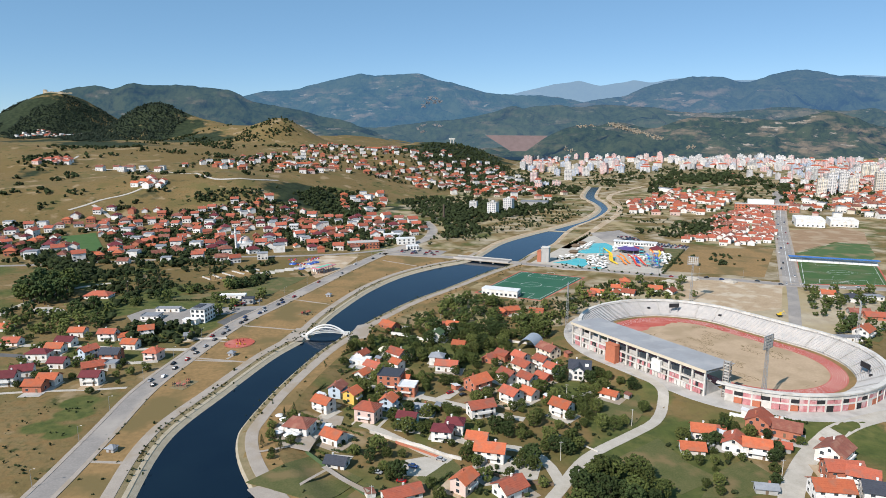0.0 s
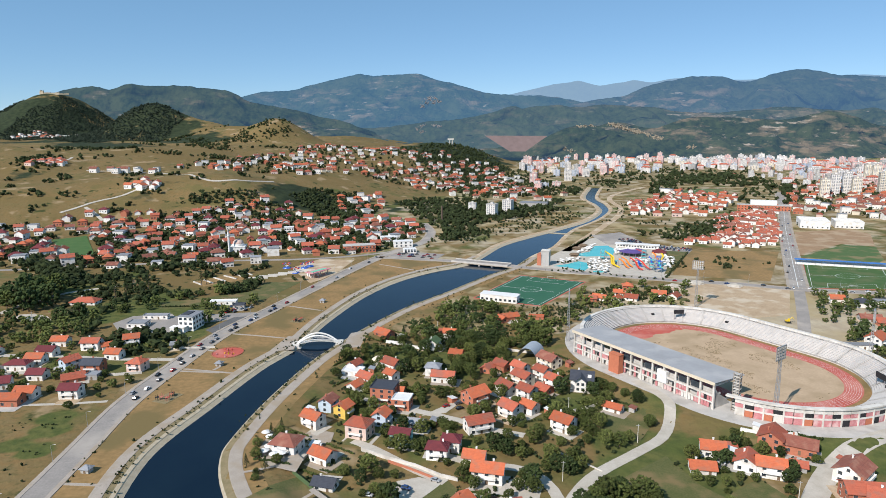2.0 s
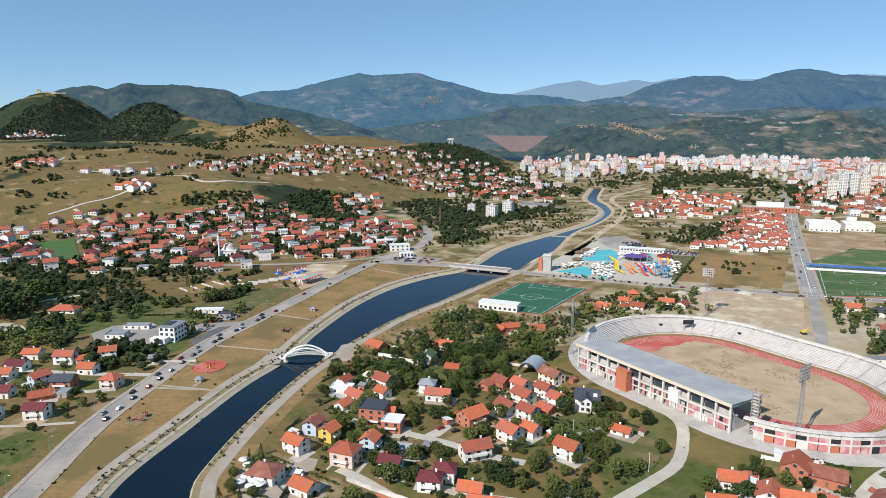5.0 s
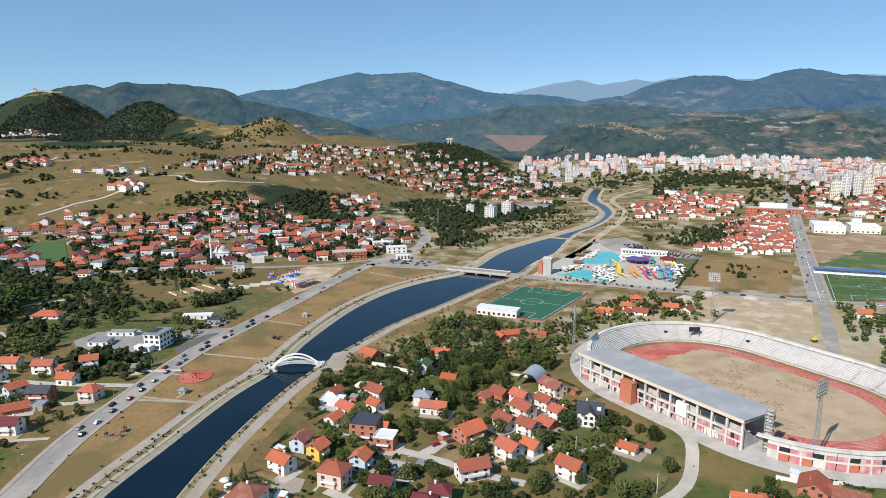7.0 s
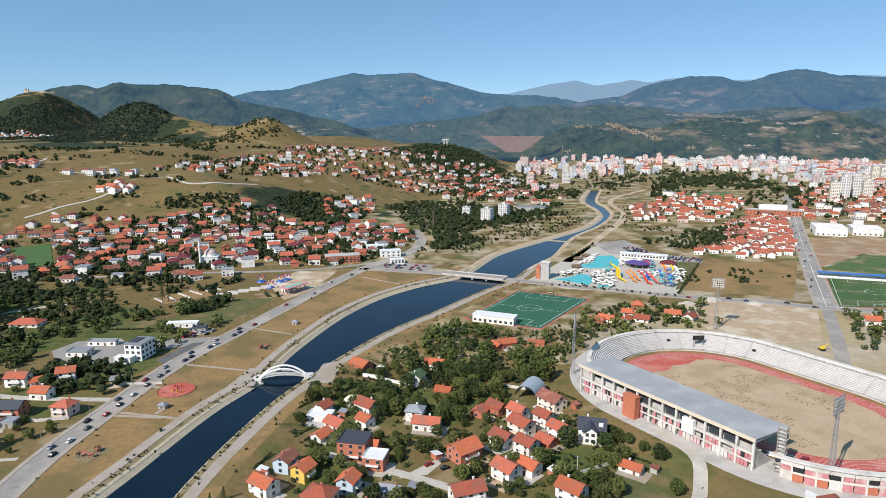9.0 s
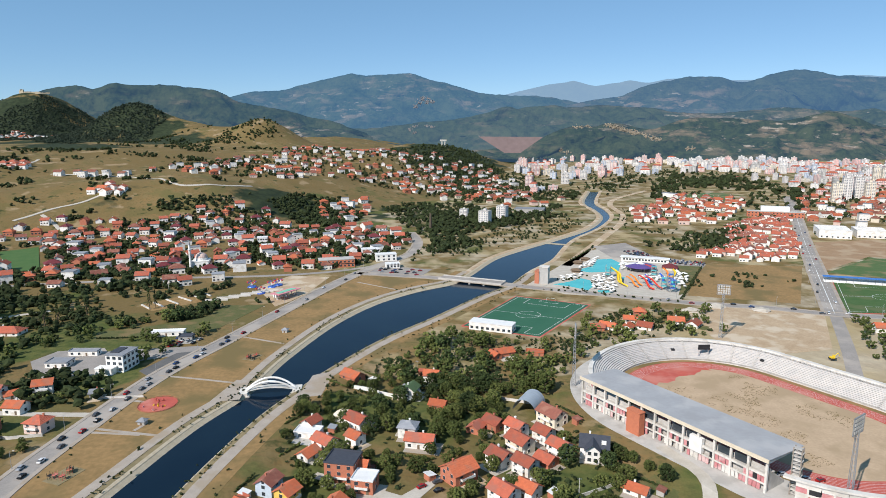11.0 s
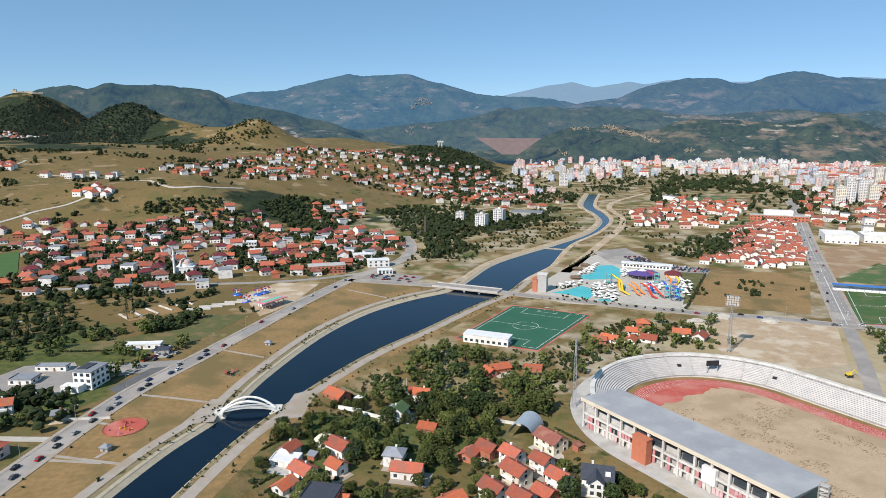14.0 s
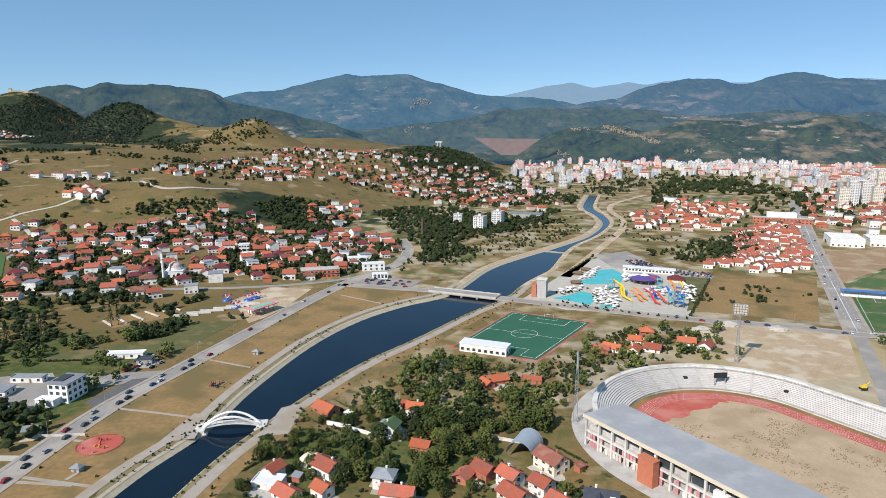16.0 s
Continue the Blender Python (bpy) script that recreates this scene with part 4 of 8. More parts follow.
def roof_bm(w, d, eave, rise, kind, over=0.7, thick=0.22):
    """A tiled roof over a w x d plan: gable or hip, with overhang, thickness and raised tile courses."""
    bm = bmesh.new()
    hw, hd = w / 2 + over, d / 2 + over
    drop = rise * over / (d / 2)
    ridge = hw if kind == "g" else max(0.3, hw - hd * 0.95)
    for s in (1, -1):
        n = 7
        for k in range(n):
            f0, f1 = k / n, (k + 1) / n
            y0, y1 = s * hd * (1 - f0), s * hd * (1 - f1)
            z0, z1 = eave - drop + (rise + drop) * f0, eave - drop + (rise + drop) * f1
            x0, x1 = hw + (ridge - hw) * f0, hw + (ridge - hw) * f1
            p = [(-x0, y0, z0 + 0.07), (x0, y0, z0 + 0.07), (x1, y1, z1), (-x1, y1, z1)]
            bm.faces.new([bm.verts.new(q) for q in (p if s < 0 else p[::-1])])
            q = [(-x0, y0, z0 - (thick if k == 0 else 0)), (x0, y0, z0 - (thick if k == 0 else 0)), (x0, y0, z0 + 0.07), (-x0, y0, z0 + 0.07)]
            bm.faces.new([bm.verts.new(v) for v in (q if s < 0 else q[::-1])])
            if kind == "h":
                p = [(s * x0, -abs(y0), z0 + 0.05), (s * x0, abs(y0), z0 + 0.05), (s * x1, abs(y1), z1), (s * x1, -abs(y1), z1)]
                bm.faces.new([bm.verts.new(q) for q in (p if s > 0 else p[::-1])])
    for s in (1, -1):
        if kind == "g":
            for x in (hw, -hw):
                t = [(x, s * hd, eave - drop + 0.07), (x, 0, eave + rise + 0.05), (x, 0, eave + rise - thick), (x, s * hd, eave - drop - thick)]
                bm.faces.new([bm.verts.new(q) for q in t])
        u = [(-hw, s * hd, eave - drop - thick), (hw, s * hd, eave - drop - thick), (ridge, 0, eave + rise - thick), (-ridge, 0, eave + rise - thick)]
        bm.faces.new([bm.verts.new(q) for q in (u[::-1] if s < 0 else u)])
    bmesh.ops.remove_doubles(bm, verts=bm.verts, dist=0.02)
    return bm


ROOF_WORD = dict(orange="bright orange tile", red="weathered red tile", brown="brown-red tile", wine="dark wine-red", dark="dark slate", grey="grey sheet", green="green sheet", white="flat white")
WALL_WORD = dict(white="white rendered", cream="cream rendered", pink="pale pink", brick="bare red block", mint="mint green", yellow="yellow", blue="pale blue", grey="grey")


def house(x, y, rot, w, d, floors, roof, wall, kind, group, detail=2, where="among garden trees"):
    """A dwelling: body, roof, chimney, windows, door and, on taller ones, a balcony."""
    z = float(land(x, y))
    shape = dict(g="gabled", h="hipped", f="flat-roofed")[kind]
    t = thing("house", f"{WALL_WORD[wall]} {shape} house, {ROOF_WORD[roof].split()[-1] if wall == 'brick' else ROOF_WORD[roof]} roof, {where}", "house", pose(x, y, z, 0, 0, rot), group)
    eave = floors * 2.9 if floors >= 1 else 1.8
    rise = 0 if kind == "f" else d * (0.3 if kind == "g" else 0.26)
    bm = bmesh.new()
    box(bm, -w / 2, -d / 2, -1.5, w / 2, d / 2, eave)
    if kind == "g":
        for s in (-1, 1):
            a = [bm.verts.new((s * w / 2, q, h)) for q, h in ((-d / 2, eave), (d / 2, eave), (0, eave + rise - 0.15))]
            bm.faces.new(a if s > 0 else a[::-1])
    part("wall", bm, WALLS[wall], t)
    if where == "among garden trees" and (int(x) * 7 + int(y) * 3) % 3:
        part("paved_yard", boxes((w / 2, -d / 2 - 3.5, -1.2, w / 2 + 3.8, d / 2, 0.13), (-w / 2, -d / 2 - 3.5, -1.2, w / 2, -d / 2, 0.13)), (GRAVEL, PAVING)[int(x) % 2], t, "pale paved yard")
    if kind == "f":
        bm = boxes((-w / 2 - 0.2, -d / 2 - 0.2, eave, w / 2 + 0.2, d / 2 + 0.2, eave + 0.25), (-w / 2 - 0.2, -d / 2 - 0.2, eave + 0.25, w / 2 + 0.2, -d / 2 + 0.1, eave + 0.7), (-w / 2 - 0.2, d / 2 - 0.1, eave + 0.25, w / 2 + 0.2, d / 2 + 0.2, eave + 0.7),
                   (-w / 2 - 0.2, -d / 2 + 0.1, eave + 0.25, -w / 2 + 0.1, d / 2 - 0.1, eave + 0.7), (w / 2 - 0.1, -d / 2 + 0.1, eave + 0.25, w / 2 + 0.2, d / 2 - 0.1, eave + 0.7))
        r = part("roof", bm, ROOFS[roof], t)
    else:
        r = part("roof", roof_bm(w, d, eave, rise, kind), ROOFS[roof], t)
        cx = random.uniform(-0.25, 0.25) * w
        c0 = part("chimney", boxes((-0.35, -0.3, 0, 0.35, 0.3, rise * 0.5 + 0.35), (-0.45, -0.4, rise * 0.5 + 0.35, 0.45, 0.4, rise * 0.5 + 0.5)), WALLS["brick"] if wall != "white" else WALLS["white"], r, m=pose(cx, d * 0.14, eave + rise * 0.5))
    if detail == 0:
        return t
    rows = max(1, int(floors + 0.4))
    for f in range(rows):
        for side, length, turn in ((-d / 2, w, 0), (-w / 2, d, -90)) if detail == 1 else ((-d / 2, w, 0), (-w / 2, d, -90), (-w / 2, d, 90)):
            n = max(1, int(length / 4.2))
            for k in range(n):
                off = -length / 2 + (k + 0.5) * length / n
                if f == 0 and turn == 0 and k == n // 2:
                    if detail > 1:
                        part("door", boxes((-0.55, -0.08, 0, 0.55, 0.02, 2.1)), WOOD, t, m=pose(off, side, 0.1))
                    continue
                part("window", window_mesh(1.3, 1.3), None, t, m=pose(0, 0, 0, 0, 0, turn) @ pose(off, side, f * 2.9 + 1.0))
    if kind == "g" and floors >= 1.4 and detail > 1:
        for s in (-90, 90):
            part("window", window_mesh(1.1, 1.2), None, t, m=pose(0, 0, 0, 0, 0, s) @ pose(0, -w / 2, eave + 0.3))
    if floors >= 2 and detail > 1:
        bal = part("balcony", boxes((-w * 0.3, -d / 2 - 1.4, 2.75, w * 0.3, -d / 2 - 0.01, 2.95)), WHITE, t)
        part("railing", boxes((-w * 0.3, -d / 2 - 1.4, 2.95, w * 0.3, -d / 2 - 1.32, 3.8), (-w * 0.3, -d / 2 - 1.32, 2.95, -w * 0.3 + 0.08, -d / 2, 3.8), (w * 0.3 - 0.08, -d / 2 - 1.32, 2.95, w * 0.3, -d / 2, 3.8)), WHITE, bal)
    return t


for rows, group, where in ((GARDEN_A + GARDEN_B + GARDEN_C + GARDEN_D, "houses in the gardens", "among garden trees"), (EAST_A + EAST_B + EAST_C, "houses near the stadium", "by the stadium"), (WEST_A + WEST_B + WEST_C, "houses across the river", "by the river road")):
    for r in rows:
        house(*r, group, 2, where)
        if random.random() < 0.55:
            x, y, rot, w, d = r[:5]
            m = pose(x, y, 0, 0, 0, rot + random.choice((0, 180)))
            p = [tuple((m @ Vector((a, b, 0)))[:2]) for a, b in ((-w * 0.4, -d / 2 - 6), (w * 0.5 + 2, -d / 2 - 5), (w * 0.5 + 2, d * 0.3), (-w * 0.4, d * 0.3))]
            structure("yard", sheet(p, 0.12 + 0.05 * random.random(), drape=True), random.choice((GRAVEL, CONCRETE, EARTH, LAWN, EARTH)), "small yard beside a house", "yard")

VILLA = (70, 354, -15, 12, 11, 2.2, "dark", "white", "g")
villa = house(*VILLA, "houses in the gardens", 2, "among garden trees")
wing = part("cross_wing", boxes((-3.6, -8.2, -1.2, 2.4, -5.52, 6.6)), WALLS["white"], villa, "white gabled front wing")
bm = bmesh.new()
for y in (-8.2, -5.2):
    bm.faces.new([bm.verts.new(q) for q in ((-3.6, y, 6.6), (2.4, y, 6.6), (-0.6, y, 8.9))])
part("gable", bm, WALLS["white"], wing)
part("wing_roof", roof_bm(9.5, 6.0, 6.6, 2.4, "g", 0.6), ROOFS["dark"], wing, "dark tiled gable roof", pose(-0.6, -4.2, 0, 0, 0, 90))
for x, z in ((-1.9, 1.0), (0.7, 1.0), (-1.9, 3.9), (0.7, 3.9)):
    part("window", window_mesh(1.3, 1.4), None, wing, m=pose(x, -8.2, z))
terrace = part("terrace", boxes((2.45, -8.4, 2.7, 6.0, -5.5, 2.95)), WALLS["white"], villa)
part("railing", boxes((2.45, -8.4, 2.95, 6.0, -8.3, 3.9), (5.9, -8.3, 2.95, 6.0, -5.5, 3.9)), WALLS["white"], terrace)
part("dormer", boxes((3.0, -4.2, 6.4, 5.0, -1.5, 8.3)), WALLS["white"], villa)

vault = thing("vaulted_shelter", "low shelter with a cream vaulted roof on white walls", "shelter", pose(-45, 389, float(land(-45, 389)), 0, 0, -25))
part("wall", boxes((-5, -4, -1, 5, 4, 2.4)), WALLS["white"], vault)
bm = bmesh.new()
rows = [[bm.verts.new((x, 4.6 * math.cos(a), 2.4 + 2.2 * math.sin(a) * (1 - 0.35 * (abs(x) > 5)))) for a in np.linspace(0, math.pi, 13)] for x in (-5.6, -4.2, -1.5, 1.5, 4.2, 5.6)]
for p, q in zip(rows, rows[1:]):
    for k in range(12):
        bm.faces.new((p[k], q[k], q[k + 1], p[k + 1]))
bm.faces.new(rows[0])
bm.faces.new(rows[-1][::-1])
part("vault", bm, WALLS["cream"], vault)


def garden_shed(x, y, rot, w, d, roof, wall):
    t = thing("garden_shed", f"small {WALL_WORD[wall]} garden shed with {ROOF_WORD[roof]} roof", "shed", pose(x, y, float(land(x, y)), 0, 0, rot), "garden sheds")
    part("wall", boxes((-w / 2, -d / 2, -0.8, w / 2, d / 2, 2.2)), WALLS[wall], t)
    bm = boxes((-w / 2 - 0.3, -d / 2 - 0.3, 2.2, w / 2 + 0.3, d / 2 + 0.3, 2.35))
    for v in bm.verts:
        v.co.z += (v.co.y + d / 2) * 0.16
    part("roof", bm, ROOFS[roof], t)
    part("door", boxes((-0.5, -d / 2 - 0.06, 0, 0.5, -d / 2, 1.9)), WOOD, t)


plot, HEDGES = random.Random(12), []
for x, y, rot, w, d, *_ in GARDEN_A + GARDEN_B + GARDEN_C + GARDEN_D + EAST_A:
    m = pose(x, y, 0, 0, 0, rot)
    if plot.random() < 0.5:
        q = m @ Vector((plot.choice((-1, 1)) * (w / 2 + 3.6), d / 2 + 2.5, 0))
        if all(math.hypot(q.x - o[0], q.y - o[1]) > max(o[3], o[4]) / 2 + 2.4 for o in GARDEN_A + GARDEN_B + GARDEN_C + GARDEN_D + EAST_A):
            garden_shed(q.x, q.y, rot + plot.choice((0, 90)), 3.2 + plot.random() * 2, 2.6 + plot.random(), plot.choice(("grey", "brown", "red", "white")), plot.choice(("grey", "white", "brick")))
    for side in (-1, 1):
        q = m @ Vector((-w / 2 - 3, side * (d / 2 + 7.5), 0))
        e = m @ Vector((w / 2 + 3, side * (d / 2 + 7.5), 0))
        clear_way = all(math.hypot(p.x - o[0], p.y - o[1]) > max(o[3], o[4]) / 2 + 1.5 for p in (q, e, (q + e) / 2) for o in GARDEN_A + GARDEN_B + GARDEN_C + GARDEN_D + EAST_A)
        off_way = all(float(np.min(np.hypot(line[:, 0] - p.x, line[:, 1] - p.y))) > 7 for p in (q, e, (q + e) / 2) for line in (LANE, LANE_NE, STREET, STREET_B, STREET_C, RIVER_R))
        if clear_way and off_way and plot.random() < 0.7:
            HEDGES.append((q.x, q.y, rot, w + 6))

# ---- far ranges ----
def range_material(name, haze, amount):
    """Wooded slopes with dry clearings and pale rock, distance haze mixed in as emission."""
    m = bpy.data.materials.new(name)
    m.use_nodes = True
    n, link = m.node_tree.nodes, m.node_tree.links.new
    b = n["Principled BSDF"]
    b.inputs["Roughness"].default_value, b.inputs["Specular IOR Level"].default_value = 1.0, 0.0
    geo = n.new("ShaderNodeNewGeometry")
    flat = n.new("ShaderNodeVectorMath")
    flat.operation = "MULTIPLY"
    flat.inputs[1].default_value = (0.45, 0.45, 1.7)
    link(geo.outputs["Position"], flat.inputs[0])

    def noise_step(size, detail, lo, hi, vector):
        t, r = n.new("ShaderNodeTexNoise"), n.new("ShaderNodeMapRange")
        t.inputs["Scale"].default_value, t.inputs["Detail"].default_value, t.inputs["Roughness"].default_value = 1 / size, detail, 0.64
        link(vector, t.inputs["Vector"])
        r.inputs[1].default_value, r.inputs[2].default_value = lo, hi
        link(t.outputs[0], r.inputs[0])
        return r.outputs[0]

    def times(p, q):
        x = n.new("ShaderNodeMath")
        x.operation = "MULTIPLY"
        link(p, x.inputs[0])
        link(q, x.inputs[1])
        return x.outputs[0]

    lone = noise_step(430, 4, 0.46, 0.6, flat.outputs[0])
    prev = None
    for f, col in ((noise_step(26, 10, 0.35, 0.65, geo.outputs["Position"]), (0.07, 0.09, 0.033)), (noise_step(160, 8, 0.48, 0.62, geo.outputs["Position"]), (0.085, 0.1, 0.04)),
                   (times(lone, noise_step(75, 12, 0.5, 0.6, flat.outputs[0])), (0.27, 0.2, 0.115)), (times(lone, noise_step(38, 12, 0.6, 0.66, flat.outputs[0])), (0.5, 0.41, 0.31))):
        x = n.new("ShaderNodeMix")
        x.data_type = "RGBA"
        link(f, x.inputs[0])
        if prev is None:
            x.inputs[6].default_value = (0.022, 0.036, 0.015, 1)
        else:
            link(prev, x.inputs[6])
        x.inputs[7].default_value = (*col, 1)
        prev = x.outputs[2]
    link(prev, b.inputs["Base Color"])
    tx, bp = n.new("ShaderNodeTexNoise"), n.new("ShaderNodeBump")
    tx.inputs["Scale"].default_value, tx.inputs["Detail"].default_value = 1 / 38, 6
    link(geo.outputs["Position"], tx.inputs["Vector"])
    bp.inputs["Strength"].default_value, bp.inputs["Distance"].default_value = 1.0, 22
    link(tx.outputs[0], bp.inputs["Height"])
    link(bp.outputs[0], b.inputs["Normal"])
    # Even blue emission paints the haze on; the slopes themselves glow by amount.
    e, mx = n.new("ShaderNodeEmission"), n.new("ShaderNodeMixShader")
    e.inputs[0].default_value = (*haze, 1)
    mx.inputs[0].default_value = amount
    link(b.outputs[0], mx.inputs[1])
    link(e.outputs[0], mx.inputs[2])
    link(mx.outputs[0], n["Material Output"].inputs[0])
    return m


def mountains(name, skyline, foot, ridge, foot_z, material, rough, label, seed):
    """A range whose skyline is given as (side, height) for each metre of distance."""
    sk = np.array(skyline)
    cols, rows = 420, 46
    az = np.linspace(sk[0, 0], sk[-1, 0], cols)
    k = smooth_line([tuple(p) for p in sk * 1000], 8.0) / 1000
    k = k[np.argsort(k[:, 0])]
    top = 140 + np.interp(az, k[:, 0], k[:, 1]) * ridge
    r = np.linspace(0, 1, rows)[:, None]
    wob = fractal(az * 3000, r * 900 + seed * 500, 260, seed, 5)
    gully = np.abs(2 * fractal(az * 3000 + 400 * r, r * 320 + seed * 900, 300, seed + 4, 5) - 1)
    d = foot + (ridge - foot) * r + rough * 1.5 * (wob - 0.5) * np.sin(math.pi * r)
    z = foot_z + (top[None, :] - foot_z) * (r ** 0.85) * (1 + 0.0 * az) + rough * (gully - 0.3) * np.sin(math.pi * np.clip(r, 0, 1)) ** 0.7
    z[-1] += rough * 0.07 * (fractal(az * 4000, az * 0, 50, seed) - 0.5)
    x = az[None, :] * d
    x, y, z = (np.concatenate([q, q2], 0) for q, q2 in ((x, x[-1:] * 1.02), (d + 0 * az, (d + 0 * az)[-1:] * 1.02), (z, z[-1:] * 0 - 10)))
    nr, nc = x.shape
    idx = np.arange(nr * nc).reshape(nr, nc)
    me = bpy.data.meshes.new(name)
    me.from_pydata(np.stack([x, y, z], -1).reshape(-1, 3).tolist(), [], np.stack([idx[:-1, :-1], idx[:-1, 1:], idx[1:, 1:], idx[1:, :-1]], -1).reshape(-1, 4).tolist())
    me.polygons.foreach_set("use_smooth", [True] * len(me.polygons))
    me.materials.append(material)
    tagged(new(name, me), label, "mountain", kind="structure")
    return x, y, z


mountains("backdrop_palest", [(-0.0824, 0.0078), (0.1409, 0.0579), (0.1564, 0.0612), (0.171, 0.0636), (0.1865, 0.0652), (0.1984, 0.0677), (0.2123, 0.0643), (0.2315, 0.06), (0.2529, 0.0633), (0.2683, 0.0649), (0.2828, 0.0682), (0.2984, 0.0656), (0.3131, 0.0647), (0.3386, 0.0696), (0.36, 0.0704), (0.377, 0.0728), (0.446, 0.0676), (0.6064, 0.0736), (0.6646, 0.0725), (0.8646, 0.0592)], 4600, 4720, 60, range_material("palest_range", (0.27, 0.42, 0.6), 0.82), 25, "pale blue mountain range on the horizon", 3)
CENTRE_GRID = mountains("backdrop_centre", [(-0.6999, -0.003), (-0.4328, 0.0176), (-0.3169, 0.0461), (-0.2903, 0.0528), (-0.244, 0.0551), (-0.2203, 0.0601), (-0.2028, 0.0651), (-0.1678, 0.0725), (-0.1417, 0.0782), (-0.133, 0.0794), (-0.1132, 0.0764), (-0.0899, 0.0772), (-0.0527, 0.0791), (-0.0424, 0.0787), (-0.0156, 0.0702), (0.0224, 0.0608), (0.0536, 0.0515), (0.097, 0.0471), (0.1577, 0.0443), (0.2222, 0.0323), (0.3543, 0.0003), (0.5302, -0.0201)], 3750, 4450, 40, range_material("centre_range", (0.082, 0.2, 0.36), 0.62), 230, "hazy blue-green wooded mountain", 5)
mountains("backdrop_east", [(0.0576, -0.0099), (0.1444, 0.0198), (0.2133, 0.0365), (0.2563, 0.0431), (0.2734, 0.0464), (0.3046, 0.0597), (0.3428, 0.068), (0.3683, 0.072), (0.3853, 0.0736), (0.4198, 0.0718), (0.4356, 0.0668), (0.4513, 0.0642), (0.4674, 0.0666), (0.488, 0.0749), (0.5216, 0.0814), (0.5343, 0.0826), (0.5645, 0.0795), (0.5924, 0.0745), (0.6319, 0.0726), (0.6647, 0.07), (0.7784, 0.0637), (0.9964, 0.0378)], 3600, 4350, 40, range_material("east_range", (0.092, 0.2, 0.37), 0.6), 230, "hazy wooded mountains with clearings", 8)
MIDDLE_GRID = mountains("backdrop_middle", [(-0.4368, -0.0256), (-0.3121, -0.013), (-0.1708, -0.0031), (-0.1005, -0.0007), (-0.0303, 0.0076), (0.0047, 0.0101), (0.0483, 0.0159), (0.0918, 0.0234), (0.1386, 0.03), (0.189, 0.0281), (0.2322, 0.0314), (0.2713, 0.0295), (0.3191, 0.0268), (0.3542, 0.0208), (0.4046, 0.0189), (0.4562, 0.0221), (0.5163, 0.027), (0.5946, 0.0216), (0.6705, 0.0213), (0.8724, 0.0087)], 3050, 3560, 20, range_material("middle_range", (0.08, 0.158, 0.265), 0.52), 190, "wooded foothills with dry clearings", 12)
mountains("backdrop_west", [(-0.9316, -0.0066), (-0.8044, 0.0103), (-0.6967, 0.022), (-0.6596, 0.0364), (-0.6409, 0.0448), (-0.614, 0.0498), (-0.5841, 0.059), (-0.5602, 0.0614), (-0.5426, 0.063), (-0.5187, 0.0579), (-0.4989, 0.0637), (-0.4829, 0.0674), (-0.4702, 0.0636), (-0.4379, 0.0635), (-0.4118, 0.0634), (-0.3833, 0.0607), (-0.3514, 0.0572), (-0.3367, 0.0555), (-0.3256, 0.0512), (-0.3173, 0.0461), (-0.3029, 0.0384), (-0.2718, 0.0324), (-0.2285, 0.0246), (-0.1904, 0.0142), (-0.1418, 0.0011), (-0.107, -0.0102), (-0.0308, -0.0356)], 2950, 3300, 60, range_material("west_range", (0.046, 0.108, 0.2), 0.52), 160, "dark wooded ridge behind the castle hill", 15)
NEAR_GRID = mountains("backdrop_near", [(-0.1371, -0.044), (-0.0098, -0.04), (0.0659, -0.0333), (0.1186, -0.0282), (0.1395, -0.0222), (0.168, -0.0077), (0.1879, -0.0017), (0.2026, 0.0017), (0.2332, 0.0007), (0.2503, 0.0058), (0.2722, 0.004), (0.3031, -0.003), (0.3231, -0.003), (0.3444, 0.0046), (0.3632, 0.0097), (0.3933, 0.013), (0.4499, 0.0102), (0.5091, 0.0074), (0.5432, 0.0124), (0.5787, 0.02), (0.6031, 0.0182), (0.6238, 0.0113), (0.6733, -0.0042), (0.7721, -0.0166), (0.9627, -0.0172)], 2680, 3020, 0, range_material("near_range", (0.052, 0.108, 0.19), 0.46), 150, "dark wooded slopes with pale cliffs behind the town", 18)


# ---- trees ----
def ico():
    bm = bmesh.new()
    bmesh.ops.create_icosphere(bm, subdivisions=1, radius=1)
    v = np.array([q.co[:] for q in bm.verts])
    f = np.array([[q.index for q in p.verts] for p in bm.faces])
    bm.free()
    return v, f


ICO_V, ICO_F = ico()


